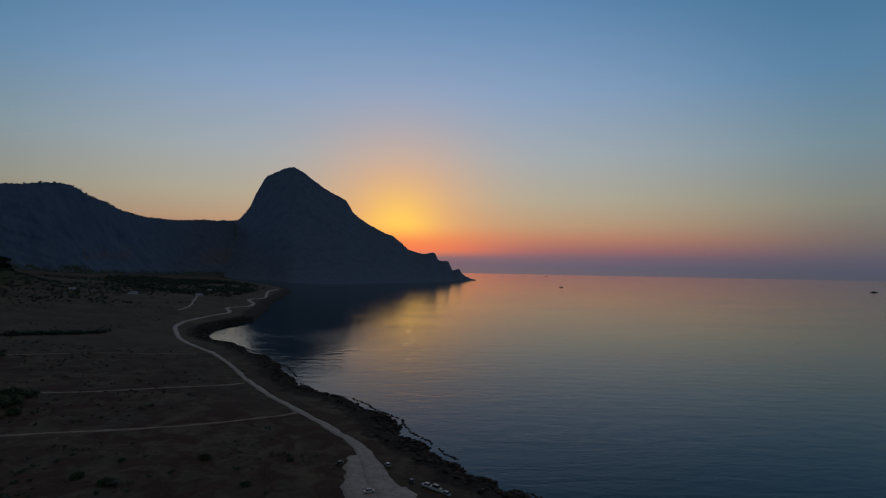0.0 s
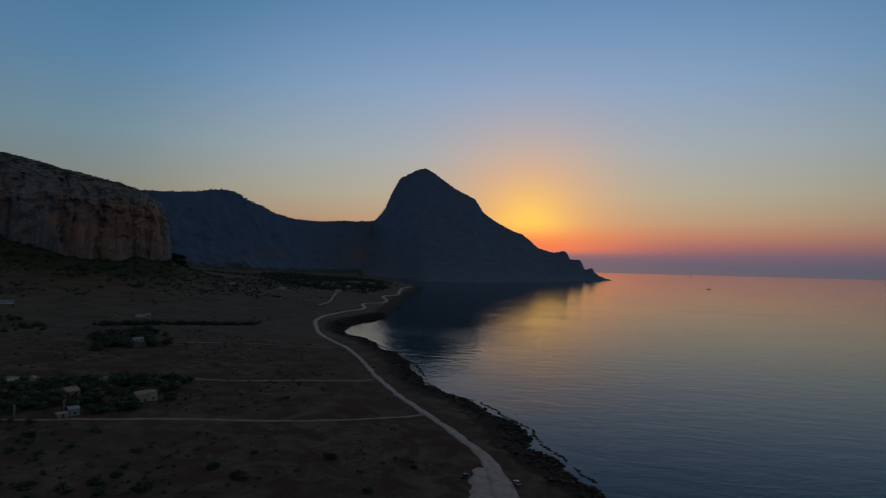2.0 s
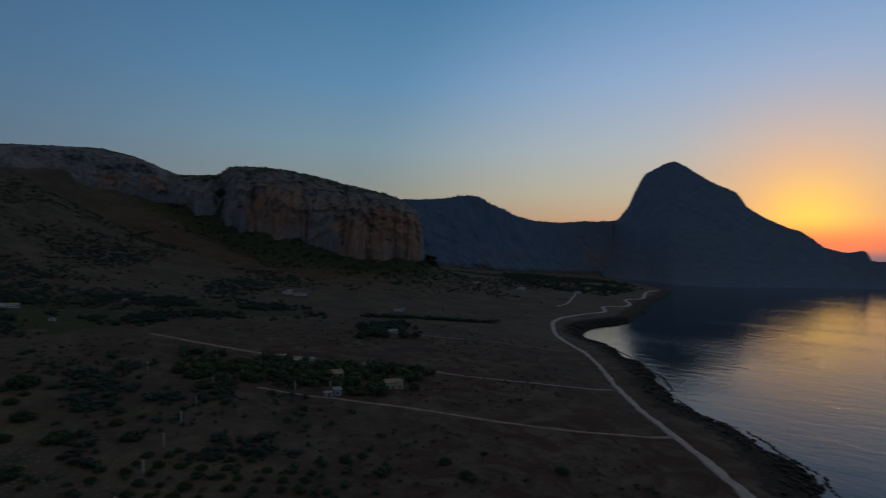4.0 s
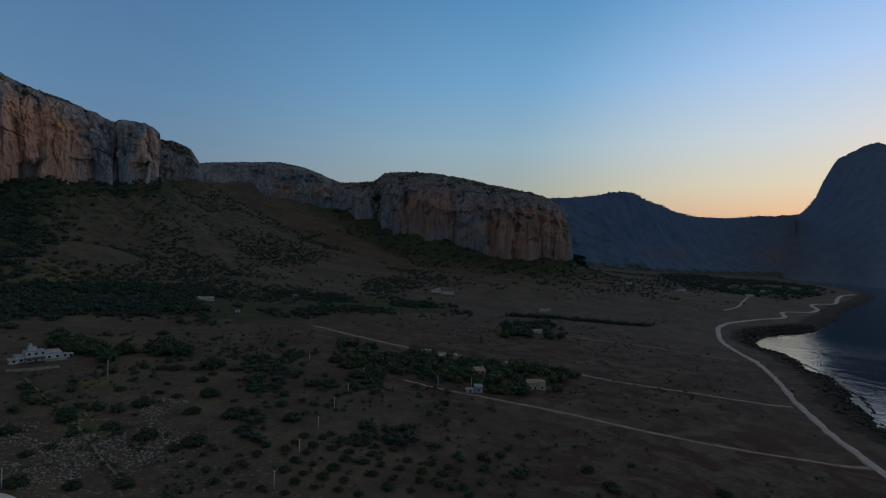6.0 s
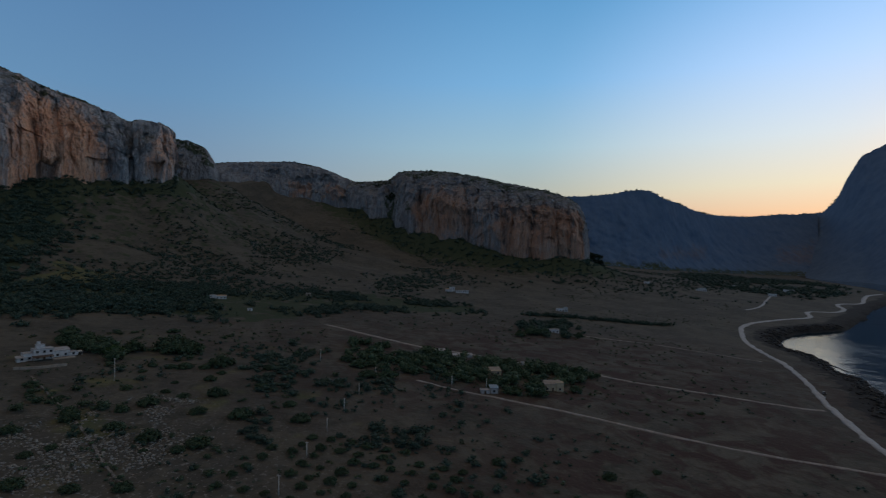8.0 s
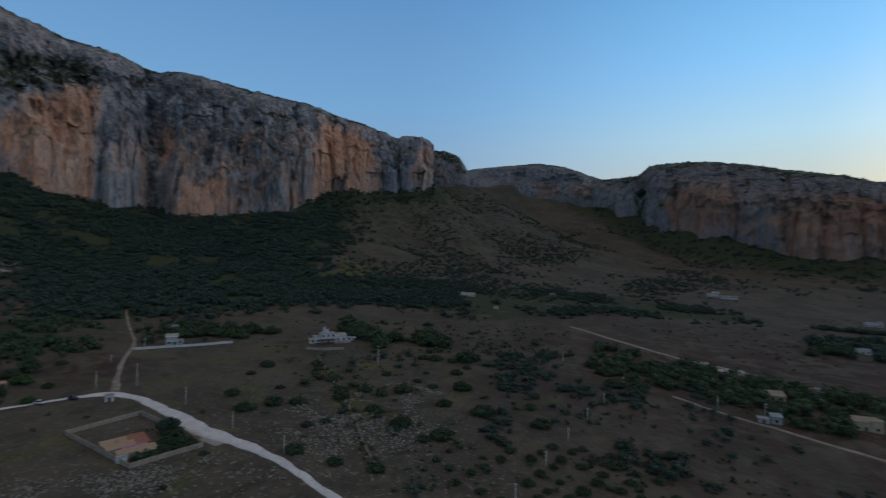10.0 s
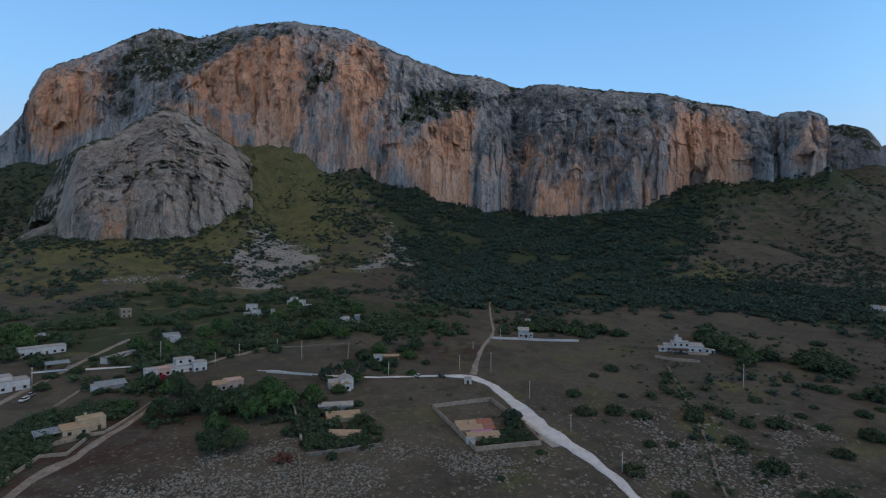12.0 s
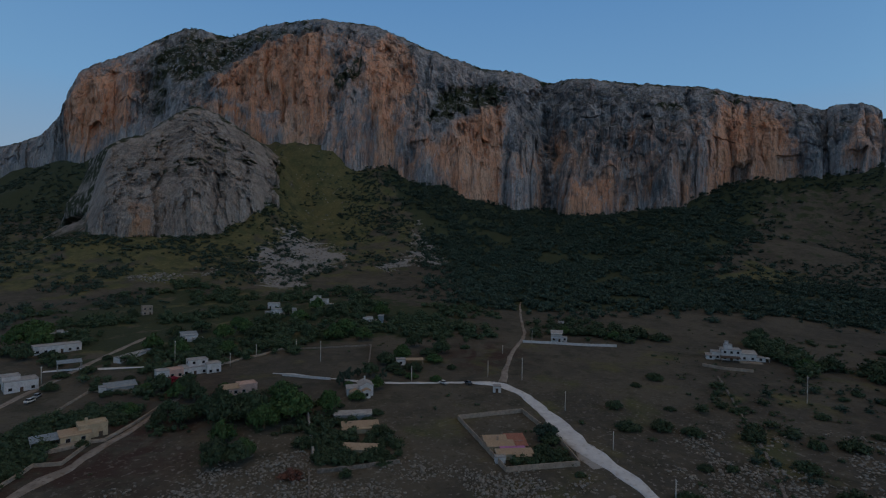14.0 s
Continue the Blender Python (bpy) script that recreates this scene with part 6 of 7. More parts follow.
# ---- poles, vehicles, boats ----
def utility_pole(x, y, h):
    if "pole" not in TREE_STOCK:
        ob = new("utility_pole")
        part("shaft", tube(0.2, 0.13, (0, 0, -0.5), (0, 0, 6), 8), M_POLE, ob, smooth=True)
        part("crossarm", box(1.2, 0.1, 0.1, (0, 0, 5.6)), M_POLE, ob)
        for s in (-0.5, 0, 0.5):
            part("insulator", tube(0.04, 0.05, (s, 0, 5.7), (s, 0, 5.9), 6), M_WHITE, ob)
        ob.matrix_basis = pose(x, y, land(x, y), 0, 0, 30)
        TREE_STOCK["pole"] = ob
    else:
        ob = copy_thing(TREE_STOCK["pole"], pose(x, y, land(x, y), 0, 0, (x * 7) % 90) @ Matrix.Diagonal((1, 1, h / 6, 1)))
    return tagged(ob, "tall pale concrete utility pole on the plain" if h > 8 else "thin pale concrete utility pole on the plain", "pole", "utility poles")


for x, y, h in [(-210, 36, 5.8), (-231, 15, 6.1), (-257, -9, 7.5), (-282, -37, 10), (-345, -57, 7.8), (-278, -52, 7.3), (-253, -77, 6.6), (-251, -129, 10), (-262, -157, 5.2), (-221, -157, 6.8), (-241, -163, 5.9), (-213, -187, 10), (-316, -62, 4.7), (-318, 71, 11.0), (-164, -203, 7.7), (-234, 154, 6.1), (-215, 138, 5.6), (-195, 122, 5.6), (-173, 105, 6.0), (-256, 172, 5.2), (-326, 180, 7.3), (-250, 225, 5.7), (-236, 238, 6.9), (-282, 195, 5.2)]:
    utility_pole(x, y, h)

M_CAR = {
    "white": material("white_car_paint", [(0.6, 0.6, 0.6), (0.64, 0.64, 0.64)], 2, 0.35, 0.0, spec=0.5),
    "silver": material("silver_car_paint", [(0.36, 0.37, 0.38), (0.4, 0.41, 0.42)], 2, 0.35, 0.0, metal=0.5, spec=0.5),
    "dark": material("dark_car_paint", [(0.03, 0.03, 0.035), (0.045, 0.045, 0.05)], 2, 0.3, 0.0, spec=0.5),
}
M_TYRE = material("black_rubber", [(0.012, 0.012, 0.012), (0.02, 0.02, 0.02)], 0.5, 0.9, 0.1, 0.005)
M_RIM = material("dull_alloy", [(0.3, 0.3, 0.3), (0.36, 0.36, 0.36)], 0.5, 0.45, 0.0, metal=0.8)


def car(colour, x, y, turn, label, long=4.2, high=1.5):
    ob = stand("car", x, y, turn, 0.16)
    bm = box(long, 1.75, 0.62 * high / 1.5, (0, 0, 0.32), 0, 0.12)
    part("body", bm, M_CAR[colour], ob)
    cab = box(long * 0.58, 1.6, 0.62 * high / 1.5, (-0.15, 0, 0.3 + 0.6 * high / 1.5), 0, 0.02)
    for v in cab.verts:
        if v.co.z > 0.7 * high:
            v.co.x, v.co.y = -0.15 + (v.co.x + 0.15) * 0.78, v.co.y * 0.82
    cabin = part("cabin", cab, M_PANE, ob, "dark glazed cabin")
    part("roof", box(long * 0.44, 1.28, 0.06, (-0.15, 0, 0.29 + 1.2 * high / 1.5), 0, 0.02), M_CAR[colour], cabin)
    for a in (-1, 1):
        part("headlight", box(0.08, 0.34, 0.16, (long / 2 - 0.02, a * 0.62, 0.62)), M_RIM, ob)
        for b in (-1, 1):
            wheel = part("wheel", tube(0.32, 0.32, (0, -0.1, 0), (0, 0.1, 0), 14), M_TYRE, ob)
            wheel.matrix_basis = pose(a * long * 0.31, b * 0.8, 0.32, 0, 0, 0)
            part("rim", tube(0.18, 0.18, (0, -0.115, 0), (0, 0.115, 0), 10), M_RIM, wheel)
    return tagged(ob, label, "car", "parked cars")


car("silver", -17, 240, 115, "silver car parked on the pale coast road")
car("dark", -38, 239, 60, "dark car parked at the field edge", 4.4, 1.7)
car("white", -22, 211, 20, "white car parked on the gravel clearing")
car("dark", -6, 223, 100, "dark car parked near the rocky shore")
car("white", 0.5, 219, 140, "white car parked near the rocky shore", 4.6, 1.8)
car("white", 4, 215.5, 140, "white camper van parked near the rocky shore", 5.6, 2.6)
car("silver", 8, 211.5, 130, "silver car parked near the rocky shore")
car("white", -257, -63, 70, "white car on the gravel road")
car("dark", -263, -54, 60, "dark car on the gravel road")
car("white", -152, -183, 30, "white car parked beside the village road")
car("silver", -156, -187, 40, "silver car parked beside the village road")
car("dark", -148, 433, 125, "dark car on the pale coast road")

M_HULL = material("pale_hull", [(0.25, 0.25, 0.26), (0.32, 0.32, 0.33)], 2, 0.4, 0.0)


def boat(name, x, y, turn, long, label):
    ob = new(name)
    ob.matrix_basis = pose(x, y, -0.15, 0, 0, turn)
    bm = bmesh.new()
    rings = []
    for u, half, keel in ((-0.5, 0.11, 0.0), (-0.2, 0.13, 0.0), (0.15, 0.12, 0.0), (0.38, 0.07, 0.01), (0.5, 0.005, 0.04)):
        deck = 0.075 + 0.04 * max(0, u)
        rings.append([bm.verts.new((u * long, a * long, b * long)) for a, b in ((-half, deck), (-half * 0.6, keel), (half * 0.6, keel), (half, deck))])
    for r0, r1 in zip(rings, rings[1:]):
        for i, j in ((0, 1), (1, 2), (2, 3), (3, 0)):
            bm.faces.new([r0[i], r0[j], r1[j], r1[i]])
    bm.faces.new(rings[0][::-1])
    bm.faces.new(rings[-1])
    bmesh.ops.recalc_face_normals(bm, faces=bm.faces)
    part("hull", bm, M_HULL, ob)
    part("cabin", box(0.34 * long, 0.15 * long, 0.085 * long, (-0.05 * long, 0, 0.07 * long), 0, 0.01 * long), M_PANE, ob)
    part("mast", tube(0.006 * long, 0.004 * long, (0, 0, 0.07 * long), (0, 0, 0.3 * long), 6), M_POLE, ob)
    return tagged(ob, label, "boat", "boats on the bay")


boat("motor_boat", 540, 2196, 172, 17, "dark motor boat on the calm bay")
boat("motor_boat", 870, 3990, 20, 17, "tiny dark boat far out at sea")
boat("motor_boat", 1924, 2282, 150, 30, "larger dark boat far out at sea")
boat("dinghy", 475, 682, 30, 4, "small dark dinghy on the calm sea")

# ---- what nobody could count: woods, scrub, stones, reef ----
def ball(subdiv):
    bm = bmesh.new()
    bmesh.ops.create_icosphere(bm, subdivisions=subdiv, radius=1.0)
    v, f = np.array([p.co[:] for p in bm.verts]), np.array([[q.index for q in t.verts] for t in bm.faces])
    bm.free()
    return v, f


BALL_1, BALL_2 = ball(1), ball(2)


def tuft(sprays, seed, big):
    """A ragged lump of leaf sprays round a small core."""
    g = np.random.RandomState(seed)
    v, f = [BALL_1[0] * 0.62], [BALL_1[1]]
    for k in range(sprays):
        d = g.normal(0, 1, 3)
        d /= np.linalg.norm(d)
        p = d * g.uniform(0.55, 1.08)
        v.append(p + g.normal(0, big, (3, 3)))
        f.append(np.array([[0, 1, 2]]) + sum(len(q) for q in v[:-1]))
    return np.concatenate(v), np.concatenate(f)


TUFT, TUFT_FINE = tuft(34, 1, 0.22), tuft(90, 2, 0.15)


def scatter(name, places, sizes, mat, label, category, shape=BALL_2, squash=0.75, jag=0.22, seed=0, sink=0.15, lumps=1):
    """Many ragged lumps on the land, in one mesh. places: n x 3; sizes: their widths."""
    rs = np.random.RandomState(seed)
    v0, f0 = shape
    n = len(places) * lumps
    place, size = np.repeat(places, lumps, 0).astype(float), np.repeat(sizes, lumps).astype(float)
    if lumps > 1:
        place[:, :2] += rs.normal(0, 1, (n, 2)) * size[:, None] * 0.22
        place[:, 2] += np.abs(rs.normal(0, 1, n)) * size * 0.12
        size = size * rs.uniform(0.5, 0.8, n)
    jagged = 1 + rs.normal(0, jag, (n, len(v0), 1))
    turn = rs.uniform(0, 6.28, n)
    c, s = np.cos(turn)[:, None], np.sin(turn)[:, None]
    st = rs.uniform(0.75, 1.3, (n, 1))
    q = v0[None] * jagged
    x, y, z = q[..., 0] * st, q[..., 1] / st, q[..., 2] * squash
    half = size[:, None] / 2
    verts = np.stack([(x * c - y * s) * half, (x * s + y * c) * half, z * half + half * squash * (1 - sink * 2)], -1) + place[:, None]
    faces = (f0[None] + (np.arange(n) * len(v0))[:, None, None]).reshape(-1, 3)
    me = bpy.data.meshes.new(name)
    me.vertices.add(n * len(v0))
    me.vertices.foreach_set("co", verts.reshape(-1))
    me.loops.add(len(faces) * 3)
    me.loops.foreach_set("vertex_index", faces.reshape(-1))
    me.polygons.add(len(faces))
    me.polygons.foreach_set("loop_start", np.arange(0, len(faces) * 3, 3))
    me.materials.append(mat)
    me.update(calc_edges=True)
    return tagged(new(name, me), label, category, kind="stuff")


def random_in(pts, count, seed, clump=None, keep=0.45):
    """Random places in a plan outline, thinned out into clumps and gaps."""
    rs = np.random.RandomState(seed)
    p = np.array(pts, float)
    lo, hi = p.min(0), p.max(0)
    out = np.zeros((0, 2))
    while len(out) < count:
        q = rs.uniform(lo, hi, (count * 3, 2))
        loose = q + rs.normal(0, 0.035 * (hi - lo).min(), q.shape)
        q = q[inside(loose[:, 0], loose[:, 1], pts)]
        if clump:
            q = q[0.5 + 0.5 * fbm(np.c_[q / clump, 0 * q[:, 0]], 3, seed) > rs.uniform(keep - 0.15, keep + 0.15, len(q))]
        out = np.concatenate([out, q])
    out = out[:count]
    return np.c_[out, ground_height(out[:, 0], out[:, 1])]


def off_roads(p, margin):
    """Drops places that lie on a road, a track or a house plot."""
    ok = np.ones(len(p), bool)
    for line, half in ((INLAND_ROAD, 8), (UP_TRACK, 3), (FARM_TRACK, 4), (COAST_ROAD, 9), ([(-146, -188), (-233, -243)], 4), ([(-172, -219), (-200, -191)], 3), ([(-132, 390), (-437, 229)], 6), ([(-76, 318), (-267, 213)], 5)):
        ok &= line_distance(p[:, 0], p[:, 1], line)[0] > half + margin
    for ob in bpy.data.objects:
        if ob.get("category") == "house":
            ok &= np.hypot(p[:, 0] - ob.location.x, p[:, 1] - ob.location.y) > 8 + margin
    return p[ok]


rs = np.random.RandomState(2)
w = off_roads(random_in(WOOD, 6600, 3, 40, 0.22), 1)
scatter("woodland", w, 3 + 7 * rs.uniform(0, 1, len(w)) ** 1.6, M_LEAF_DARK, "dense dark evergreen wood below the cliff", "woodland", TUFT, 0.85, 0.2, 4, 0.2, 3)
w = off_roads(random_in(EAST_WOOD, 1500, 5, 45, 0.5), 2)
scatter("scrubland", w, rs.uniform(3, 8, len(w)), M_LEAF_DARK, "dark scrub at the foot of the slope", "scrub", TUFT, 0.7, 0.22, 6, 0.2, 3)
w = off_roads(random_in(HAMLET, 900, 7, 34, 0.5), 3)
scatter("hamlet_greenery", w, rs.uniform(3, 8.5, len(w)), M_LEAF, "green trees and bushes between the houses", "greenery", TUFT_FINE, 0.8, 0.2, 8, 0.2, 3)
FARM_PLOT = [(-113, -109), (-125, -150), (-144, -160), (-160, -158), (-170, -141), (-161, -133), (-146, -141), (-134, -128), (-129, -125), (-120, -118)]
w = off_roads(random_in(FARM_PLOT, 260, 9), 0.5)
scatter("orchard_rows", w, rs.uniform(3, 5.5, len(w)), M_LEAF, "dense green orchard round the farm", "orchard", TUFT_FINE, 0.8, 0.2, 10, 0.2, 3)
BAND = [(-370, 147), (-385, 217), (-311, 268), (-246, 214), (-268, 165), (-273, 129)]
w = off_roads(random_in(BAND, 300, 11, 26, 0.62), 1)
scatter("scrub_band", w, 1.5 + 6 * rs.uniform(0, 1, len(w)) ** 2, M_LEAF_DARK, "dark thorn scrub along the fields", "scrub", TUFT_FINE, 0.65, 0.2, 12, 0.2, 3)
BAND_2 = [(-246, 118), (-224, 145), (-189, 180), (-170, 178), (-191, 150), (-211, 108)]
w = random_in(BAND_2, 95, 13, 18, 0.55)
scatter("scrub_band", w, 1.5 + 5 * rs.uniform(0, 1, len(w)) ** 2, M_LEAF_DARK, "dark scrub between rows of olives", "scrub", TUFT_FINE, 0.65, 0.2, 14, 0.2, 3)
PLAIN = [(-60, 240), (-150, 90), (-120, -60), (-250, -140), (-420, -90), (-500, 0), (-480, 150), (-400, 250), (-560, 420), (-640, 800), (-420, 900), (-320, 560), (-150, 360)]
w = off_roads(random_in(PLAIN, 1500, 15, 60, 0.62), 1)
scatter("tussocks", w, rs.uniform(0.7, 2.6, len(w)) ** 1.15, M_LEAF, "scattered low tufts and bushes on dry ground", "scrub", TUFT, 0.6, 0.25, 16, 0.2, 2)
FAR_PLAIN = [(-640, 380), (-560, 640), (-420, 760), (-440, 1100), (-600, 1500), (-900, 1600), (-1000, 1200), (-760, 860), (-900, 760), (-800, 560)]
w = random_in(FAR_PLAIN, 1500, 17, 120, 0.62)
scatter("far_scrub", w, rs.uniform(2, 7, len(w)), M_LEAF_DARK, "dark bushes dotted over the far plain", "scrub", TUFT, 0.65, 0.2, 18, 0.2, 1)
FAR_WOOD = [(-430, 1180), (-560, 1150), (-760, 1300), (-900, 1550), (-800, 1900), (-560, 1700), (-470, 1450)]
w = random_in(FAR_WOOD, 900, 19, 100, 0.4)
scatter("far_wood", w, rs.uniform(6, 14, len(w)), M_LEAF_DARK, "dark far woods behind the bay", "woodland", TUFT, 0.8, 0.2, 20, 0.2, 1)
SLOPE = [(-600, 0), (-1040, 120), (-1240, 340), (-1300, 640), (-960, 740), (-700, 560), (-560, 250)]
w = random_in(SLOPE, 3600, 21, 90, 0.52)
scatter("slope_scrub", w, rs.uniform(2, 6.5, len(w)), M_LEAF_DARK, "dark shrubs dotted over the brown hillside", "scrub", TUFT, 0.65, 0.22, 22, 0.2, 1)
KNOLL_SLOPE = [(-250, -330), (-340, -640), (-470, -460), (-600, -520), (-740, -470), (-560, -230), (-430, -150), (-350, -390)]
w = random_in(KNOLL_SLOPE, 2300, 23, 40, 0.55)
scatter("hill_scrub", w, rs.uniform(1.8, 6.5, len(w)), M_LEAF_DARK, "green shrubs on the scree and meadow slope", "scrub", TUFT, 0.7, 0.22, 24, 0.2, 2)
LEFT_SLOPE = [(-60, -330), (-100, -900), (-420, -1400), (-580, -1150), (-560, -900), (-340, -640), (-240, -360)]
w = random_in(LEFT_SLOPE, 3200, 25, 90, 0.42)
scatter("valley_scrub", w, rs.uniform(3, 8, len(w)), M_LEAF_DARK, "dark scrub filling the valley below the mountain", "scrub", TUFT, 0.7, 0.22, 26, 0.2, 1)


w = random_in(MEADOW, 170, 51, 40, 0.5)
scatter("meadow_tufts", w, rs.uniform(1.5, 4.5, len(w)), M_LEAF_DARK, "small dark bushes on the sloping meadow", "scrub", TUFT, 0.7, 0.22, 52, 0.2, 1)
w = random_in(MEADOW, 160, 53, 40, 0.55)
scatter("meadow_rocks", w, rs.uniform(0.8, 3.0, len(w)), M_STONE, "pale boulders fallen on the sloping meadow", "stones", BALL_1, 0.55, 0.2, 54, 0.25, 1)
w = np.concatenate([random_in(SCREE, 220, 55, 24, 0.5), random_in(SCREE_HIGH, 90, 57, 24, 0.5)])
scatter("scree_bushes", w, 1.8 + 6 * rs.uniform(0, 1, len(w)) ** 2, M_LEAF_DARK, "dark bushes rooted in the pale scree", "scrub", TUFT_FINE, 0.75, 0.22, 56, 0.2, 2)
w = np.concatenate([random_in(SCREE, 1500, 58, 30, 0.5), random_in(SCREE_HIGH, 500, 59, 24, 0.5), random_in(SCREE_LOW, 300, 60, 24, 0.5)])
scatter("scree_blocks", w, 0.6 + 2.6 * rs.uniform(0, 1, len(w)) ** 3, M_STONE, "grey limestone blocks of the scree slope", "stones", BALL_1, 0.55, 0.2, 57, 0.25, 1)
g = np.random.RandomState(61)
r = smooth_rows(BIG[8:] + SHOULDER[1:], 500)
k, d = g.randint(0, 500, 1500), g.uniform(-8, 60, 1500)
way = r[:, :2] - r[:, 3:5]
way /= np.linalg.norm(way, axis=1, keepdims=True)
p = r[k, :2] + way[k] * d[:, None]
p = p[p[:, 1] > -520]
scatter("foot_wood", np.c_[p, ground_height(p[:, 0], p[:, 1])], 2.5 + 6 * g.uniform(0, 1, len(p)) ** 1.6, M_LEAF_DARK, "dark evergreen trees right below the cliff foot", "woodland", TUFT, 0.85, 0.2, 62, 0.2, 2)


r = smooth_rows(KNOLL, 300)
k, d = g.randint(0, 300, 420), np.abs(g.normal(0, 26, 420)) - 4
way = r[:, :2] - r[:, 3:5]
way /= np.linalg.norm(way, axis=1, keepdims=True)
p = r[k, :2] + way[k] * d[:, None]
scatter("knoll_foot_scrub", np.c_[p, ground_height(p[:, 0], p[:, 1])], 1.5 + 5 * g.uniform(0, 1, len(p)) ** 2, M_LEAF, "green bushes along the foot of the rock spur", "scrub", TUFT, 0.8, 0.2, 64, 0.2, 2)
r = smooth_rows(MIDDLE, 400)
k, d = g.randint(0, 400, 900), np.abs(g.normal(0, 70, 900)) - 6
way = r[:, :2] - r[:, 3:5]
way /= np.linalg.norm(way, axis=1, keepdims=True)
p = r[k, :2] + way[k] * d[:, None]
scatter("north_foot_wood", np.c_[p, ground_height(p[:, 0], p[:, 1])], 3.5 + 7 * g.uniform(0, 1, len(p)) ** 1.6, M_LEAF_DARK, "dark evergreen scrub below the northern cliff", "woodland", TUFT, 0.8, 0.2, 63, 0.2, 2)


def along_rim(rows, count, seed, lo, hi, z=0.0):
    r = smooth_rows(rows, 600)[:, 3:]
    g = np.random.RandomState(seed)
    k = g.randint(0, 600, count)
    back = np.abs(g.normal(0, 9, count))
    inward = smooth_rows(rows, 600)[:, 3:5] - smooth_rows(rows, 600)[:, :2]
    inward /= np.linalg.norm(inward, axis=1, keepdims=True)
    p = r[k].copy()
    p[:, :2] += inward[k] * back[:, None]
    p[:, 2] += z - 0.4
    return p, g.uniform(lo, hi, count)


for rows, count, lo, hi in ((MIDDLE, 150, 2.5, 6.5), (RIDGE, 150, 4, 11), (HEADLAND[:3], 30, 4, 9), (BIG, 160, 1.5, 4.5), (SHOULDER, 40, 1.5, 4), (PLATEAU, 40, 2, 5)):
    p, size = along_rim(rows, count, int(count + lo), lo, hi)
    scatter("rim_bushes", p, size, M_LEAF_DARK, "small bushes and trees along the cliff rim", "bushes", TUFT, 0.75, 0.22, count, 0.2, 1)

STONES = [(-110, -95), (-144, -82), (-181, -80), (-172, -50), (-189, -33), (-211, 9), (-197, 29), (-150, 20), (-130, -52)]
w = off_roads(random_in(STONES, 9000, 27, 16, 0.56), -3)
scatter("field_stones", w, 0.22 + 0.95 * rs.uniform(0, 1, len(w)) ** 3, M_STONE, "pale grey limestone blocks strewn over the field", "stones", BALL_1, 0.6, 0.2, 28, 0.25, 1)
STONES_2 = [(-262, 26), (-268, 53), (-290, 85), (-274, 105), (-232, 95), (-190, 62), (-190, 35), (-215, 40), (-235, 25)]
w = off_roads(random_in(STONES_2, 2200, 29, 12, 0.58), -3)
scatter("field_stones", w, 0.35 + 1.0 * rs.uniform(0, 1, len(w)) ** 2, M_STONE, "pale limestone blocks among the shrubs", "stones", BALL_1, 0.55, 0.2, 30, 0.25, 1)

# rocks of the shore and the thin reef off it
M_SHORE = material("wet_dark_rock", [(0.012, 0.011, 0.01), (0.035, 0.031, 0.028), (0.06, 0.055, 0.05)], 2.2, 0.8, 0.9, 0.3, vary=0.3)
g = np.random.RandomState(31)
shore = np.array(COAST[1:20], float)
s = np.r_[0, np.cumsum(np.linalg.norm(np.diff(shore, axis=0), axis=1))]
q = g.uniform(0, s[-1], 5200) ** 1.0
c = np.c_[np.interp(q, s, shore[:, 0]), np.interp(q, s, shore[:, 1])]
c += g.normal(0, 7, c.shape)
d = shore_distance(c[:, 0], c[:, 1])
c = c[(d > -1.5) & (d < 17)]
p = np.c_[c, np.maximum(ground_height(c[:, 0], c[:, 1]), -0.2) - 0.15]
scatter("shore_rocks", p, g.uniform(0.8, 3.4, len(p)), M_SHORE, "jagged dark rocks along the waterline", "rocks", BALL_1, 0.55, 0.25, 32, 0.3, 1)
q = np.arange(20, 560, 0.7)
c = np.c_[np.interp(q, s, shore[:, 0]), np.interp(q, s, shore[:, 1])]
t = np.gradient(c, axis=0)
t /= np.linalg.norm(t, axis=1, keepdims=True)
away = np.stack([t[:, 1], -t[:, 0]], -1)
off = 6.2 + 3.2 * fbm(np.c_[q / 28, 0 * q, 0 * q], 3, 33)
c = c + away * off[:, None] + g.normal(0, 0.5, c.shape)
keep = fbm(np.c_[q / 16, 0 * q + 9, 0 * q], 3, 34) > -0.3
p = np.c_[c, 0 * q - 0.12][keep]
scatter("reef", p, g.uniform(0.8, 2.0, len(p)), M_SHORE, "thin broken reef just off the rocky shore", "reef", BALL_1, 0.35, 0.25, 35, 0.3, 1)

# a crimson climber and a dry bush in the hamlet
tree("bougainvillea", -194, -158, 8, "crimson flowering climber beside the white house", "shrub", 2, M_FLOWER, 9, 400, 0.8, 0.05, 0.3, 0.9)
tree("dry_bush", -164, -57, 6.0, "rust-brown dry bush on stony ground", "shrub", 3, M_RUST_BUSH, 7, 420, 1.0, 0.05, 0.3, 1.0)
tree("pine_tree", -228, -6, 8.0, "dark round pine beside the yard wall", "tree", 1, M_LEAF_DARK, 12, 500, 0.8, 0.5, 0.5, 1.0)
hedge_line = np.array([(-455, 471), (-429, 514), (-389, 554), (-355, 592)], float)
q = g.uniform(0, 3, 240)
c = np.c_[np.interp(q, range(4), hedge_line[:, 0]), np.interp(q, range(4), hedge_line[:, 1])] + g.normal(0, 2.5, (240, 2))
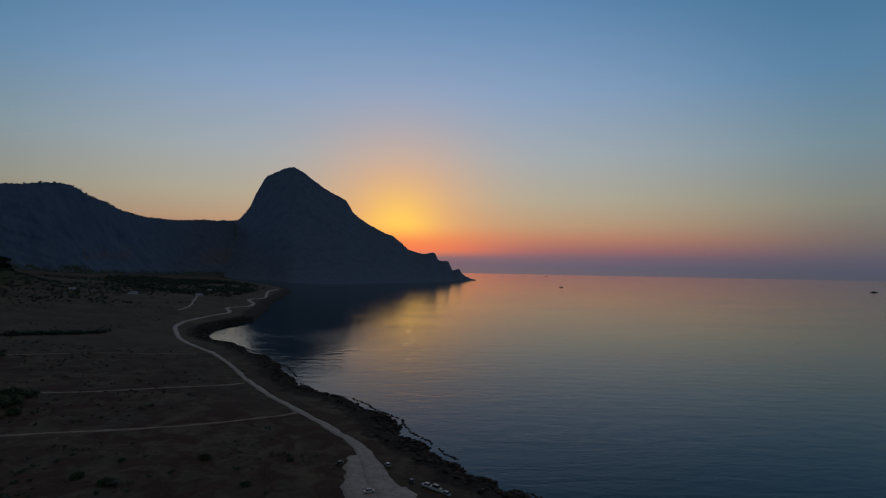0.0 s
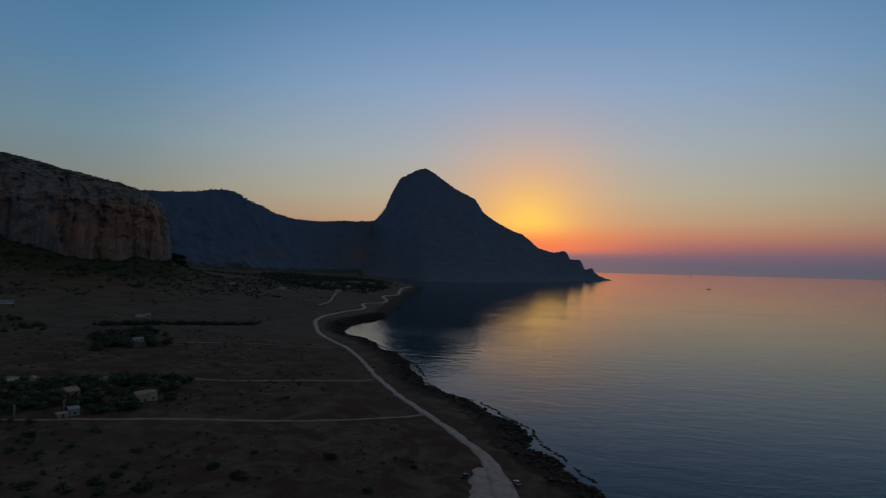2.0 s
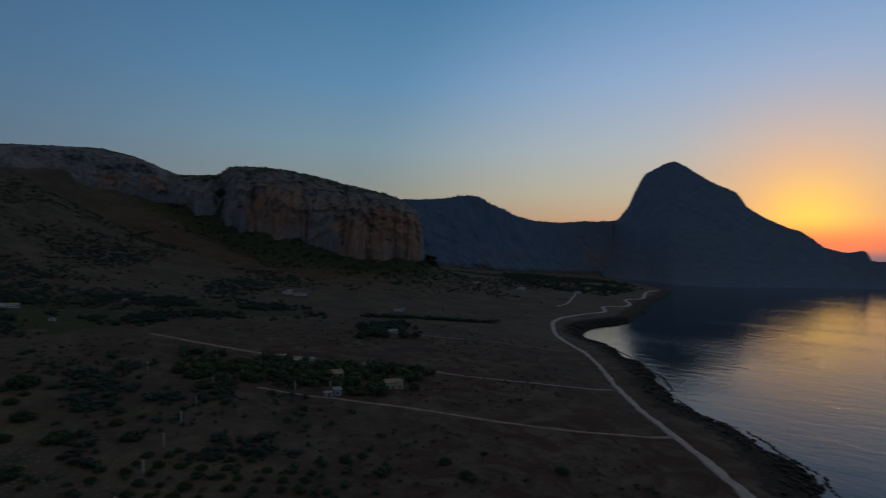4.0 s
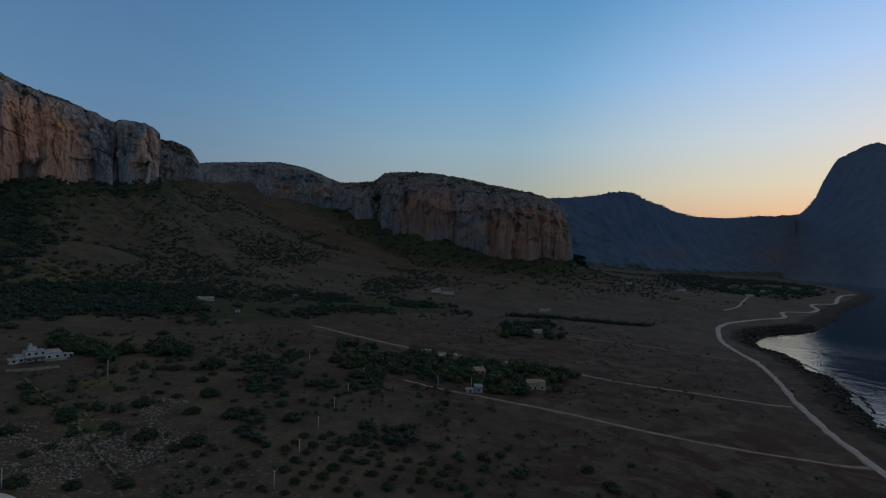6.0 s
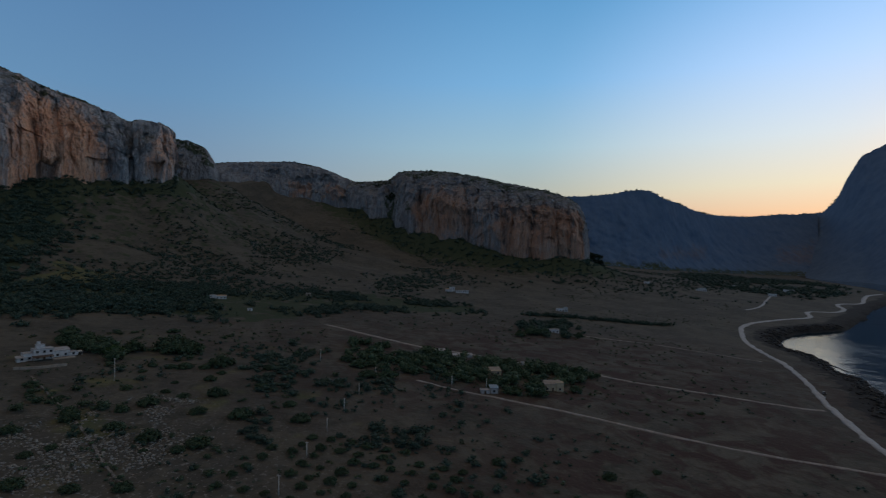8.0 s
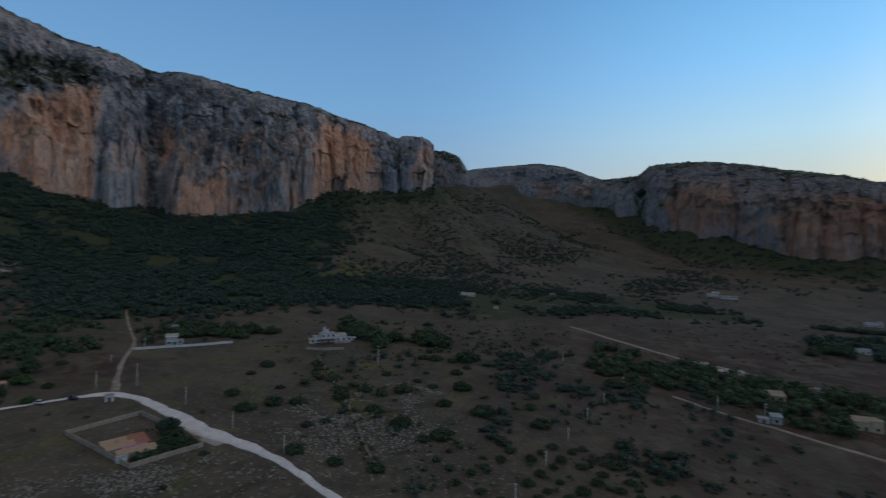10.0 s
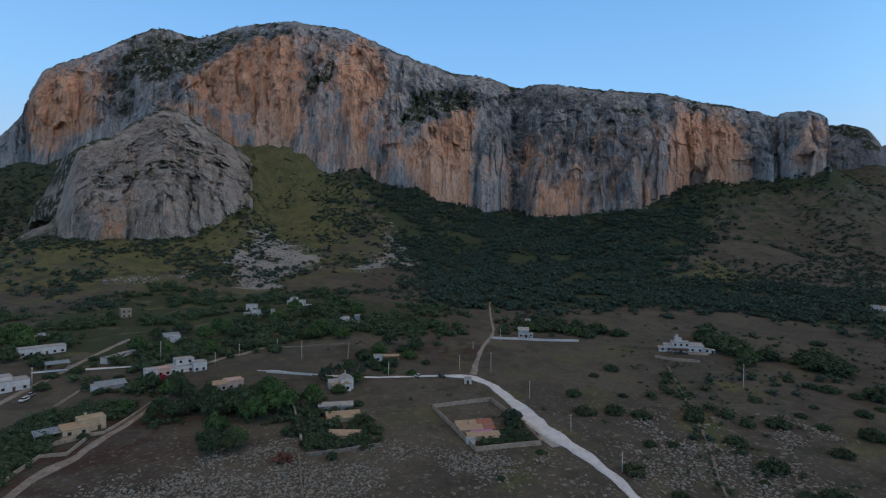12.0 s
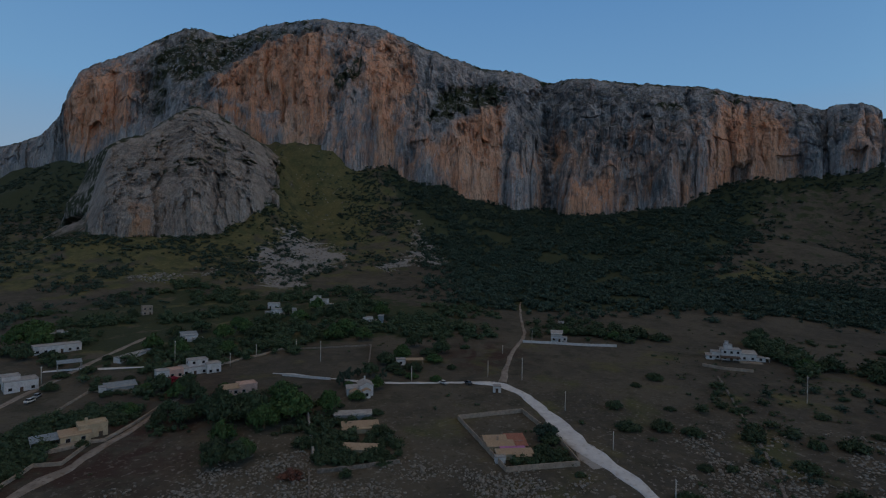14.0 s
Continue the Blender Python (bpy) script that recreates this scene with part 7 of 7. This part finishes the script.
scatter("hedge", np.c_[c, ground_height(c[:, 0], c[:, 1])], g.uniform(3.5, 7, 240), M_LEAF_DARK, "long dark hedge across the dry plain", "hedge", TUFT, 0.85, 0.2, 36, 0.2, 2)
for name, outline, count, lo, hi, mat, label in (
    ("track_grove_trees", [(-377, 213), (-332, 253), (-298, 273), (-266, 301), (-241, 329), (-221, 305), (-216, 275), (-223, 247), (-247, 238), (-279, 220), (-312, 199)], 150, 4, 10, M_LEAF, "dense dark trees along the dusty track"),
    ("square_grove_trees", [(-408, 416), (-399, 481), (-343, 439), (-327, 420), (-360, 372)], 70, 4, 9, M_LEAF_DARK, "dense dark trees in a square grove"),
    ("villa_trees", [(-413, 47), (-425, 63), (-384, 78), (-356, 76), (-358, 66), (-384, 62), (-396, 48)], 42, 4, 9, M_LEAF, "dark green trees behind the white villa"),
    ("wall_trees", [(-358, -62), (-392, -77), (-422, -64), (-424, -24), (-378, -11), (-374, -28), (-368, -40)], 70, 3.5, 8, M_LEAF, "dark green trees behind the white garden wall"),
):
    w = off_roads(random_in(outline, count, count), -2)
    scatter(name, w, rs.uniform(lo, hi, len(w)), mat, label, "trees", TUFT_FINE, 0.85, 0.2, count, 0.1, 3)
for name, outline, count, lo, hi, mat, label in (
    ("garden_hedge", [(-201, -85), (-175, -62), (-170, -55), (-190, -38), (-197, -44), (-207, -59), (-202, -72)], 150, 1.8, 4.6, M_LEAF, "dense dark hedges and shrubs round the tan roofs"),
    ("yard_hedge", [(-203, -7), (-214, 5), (-221, 2), (-214, -6), (-207, -9)], 44, 1.4, 3.4, M_LEAF, "dark shrubs inside the beige yard wall"),
    ("grove_undergrowth", [(-175, -128), (-225, -112), (-214, -94), (-188, -76), (-167, -79), (-161, -85), (-158, -122), (-169, -134)], 70, 1.5, 4.2, M_LEAF, "leafy green undergrowth in the hamlet grove"),
    ("hamlet_garden", [(-176, -181), (-185, -172), (-195, -150), (-180, -141), (-172, -165)], 26, 1.4, 3.2, M_LEAF, "dark green garden shrubs below the white house"),
):
    w = off_roads(random_in(outline, count, count), -4.5)
    scatter(name, w, rs.uniform(lo, hi, len(w)), mat, label, "shrubs", TUFT_FINE, 0.9, 0.2, count, 0.1, 3)
OPEN_FIELD = [(-210, 45), (-290, -10), (-340, -30), (-430, 10), (-470, 130), (-380, 210), (-290, 160), (-190, 100)]
w = off_roads(random_in(OPEN_FIELD, 120, 41, 45, 0.55), 0)
scatter("field_shrubs", w, 1.5 + 4.5 * rs.uniform(0, 1, len(w)) ** 2, M_LEAF, "scattered dark green shrubs on the stony field", "shrubs", TUFT_FINE, 0.7, 0.2, 42, 0.15, 3)
THORN_FIELD = [(-340, 60), (-230, 45), (-150, 80), (-110, 190), (-200, 235), (-330, 235), (-390, 150)]
w = off_roads(random_in(THORN_FIELD, 330, 44, 30, 0.55), 0)
scatter("thorn_bushes", w, 1.2 + 4.5 * rs.uniform(0, 1, len(w)) ** 2.2, M_LEAF_DARK, "dark thorn bushes dotted over dry ground", "shrubs", TUFT_FINE, 0.72, 0.2, 45, 0.15, 2)
NEAR_FIELD = [(-60, 150), (-150, 80), (-260, 200), (-300, 330), (-200, 420), (-110, 330), (-40, 230)]
w = off_roads(random_in(NEAR_FIELD, 300, 46, 40, 0.6), 0)
scatter("field_tufts", w, 0.6 + 2.2 * rs.uniform(0, 1, len(w)) ** 2, M_LEAF_DARK, "small dark tufts on the ploughed fields", "shrubs", TUFT, 0.6, 0.2, 47, 0.15, 2)
w = np.array([(-336 + 1.36 * k + (k % 7) * 0.3, 38 + 0.28 * k + ((k * 5) % 11 - 5) * 0.35) for k in range(0, 100, 3)])
scatter("wall_brambles", np.c_[w, ground_height(w[:, 0], w[:, 1])], rs.uniform(1.2, 3.6, len(w)), M_LEAF, "dark brambles growing along a collapsed wall", "shrubs", TUFT_FINE, 0.7, 0.2, 43, 0.15, 2)
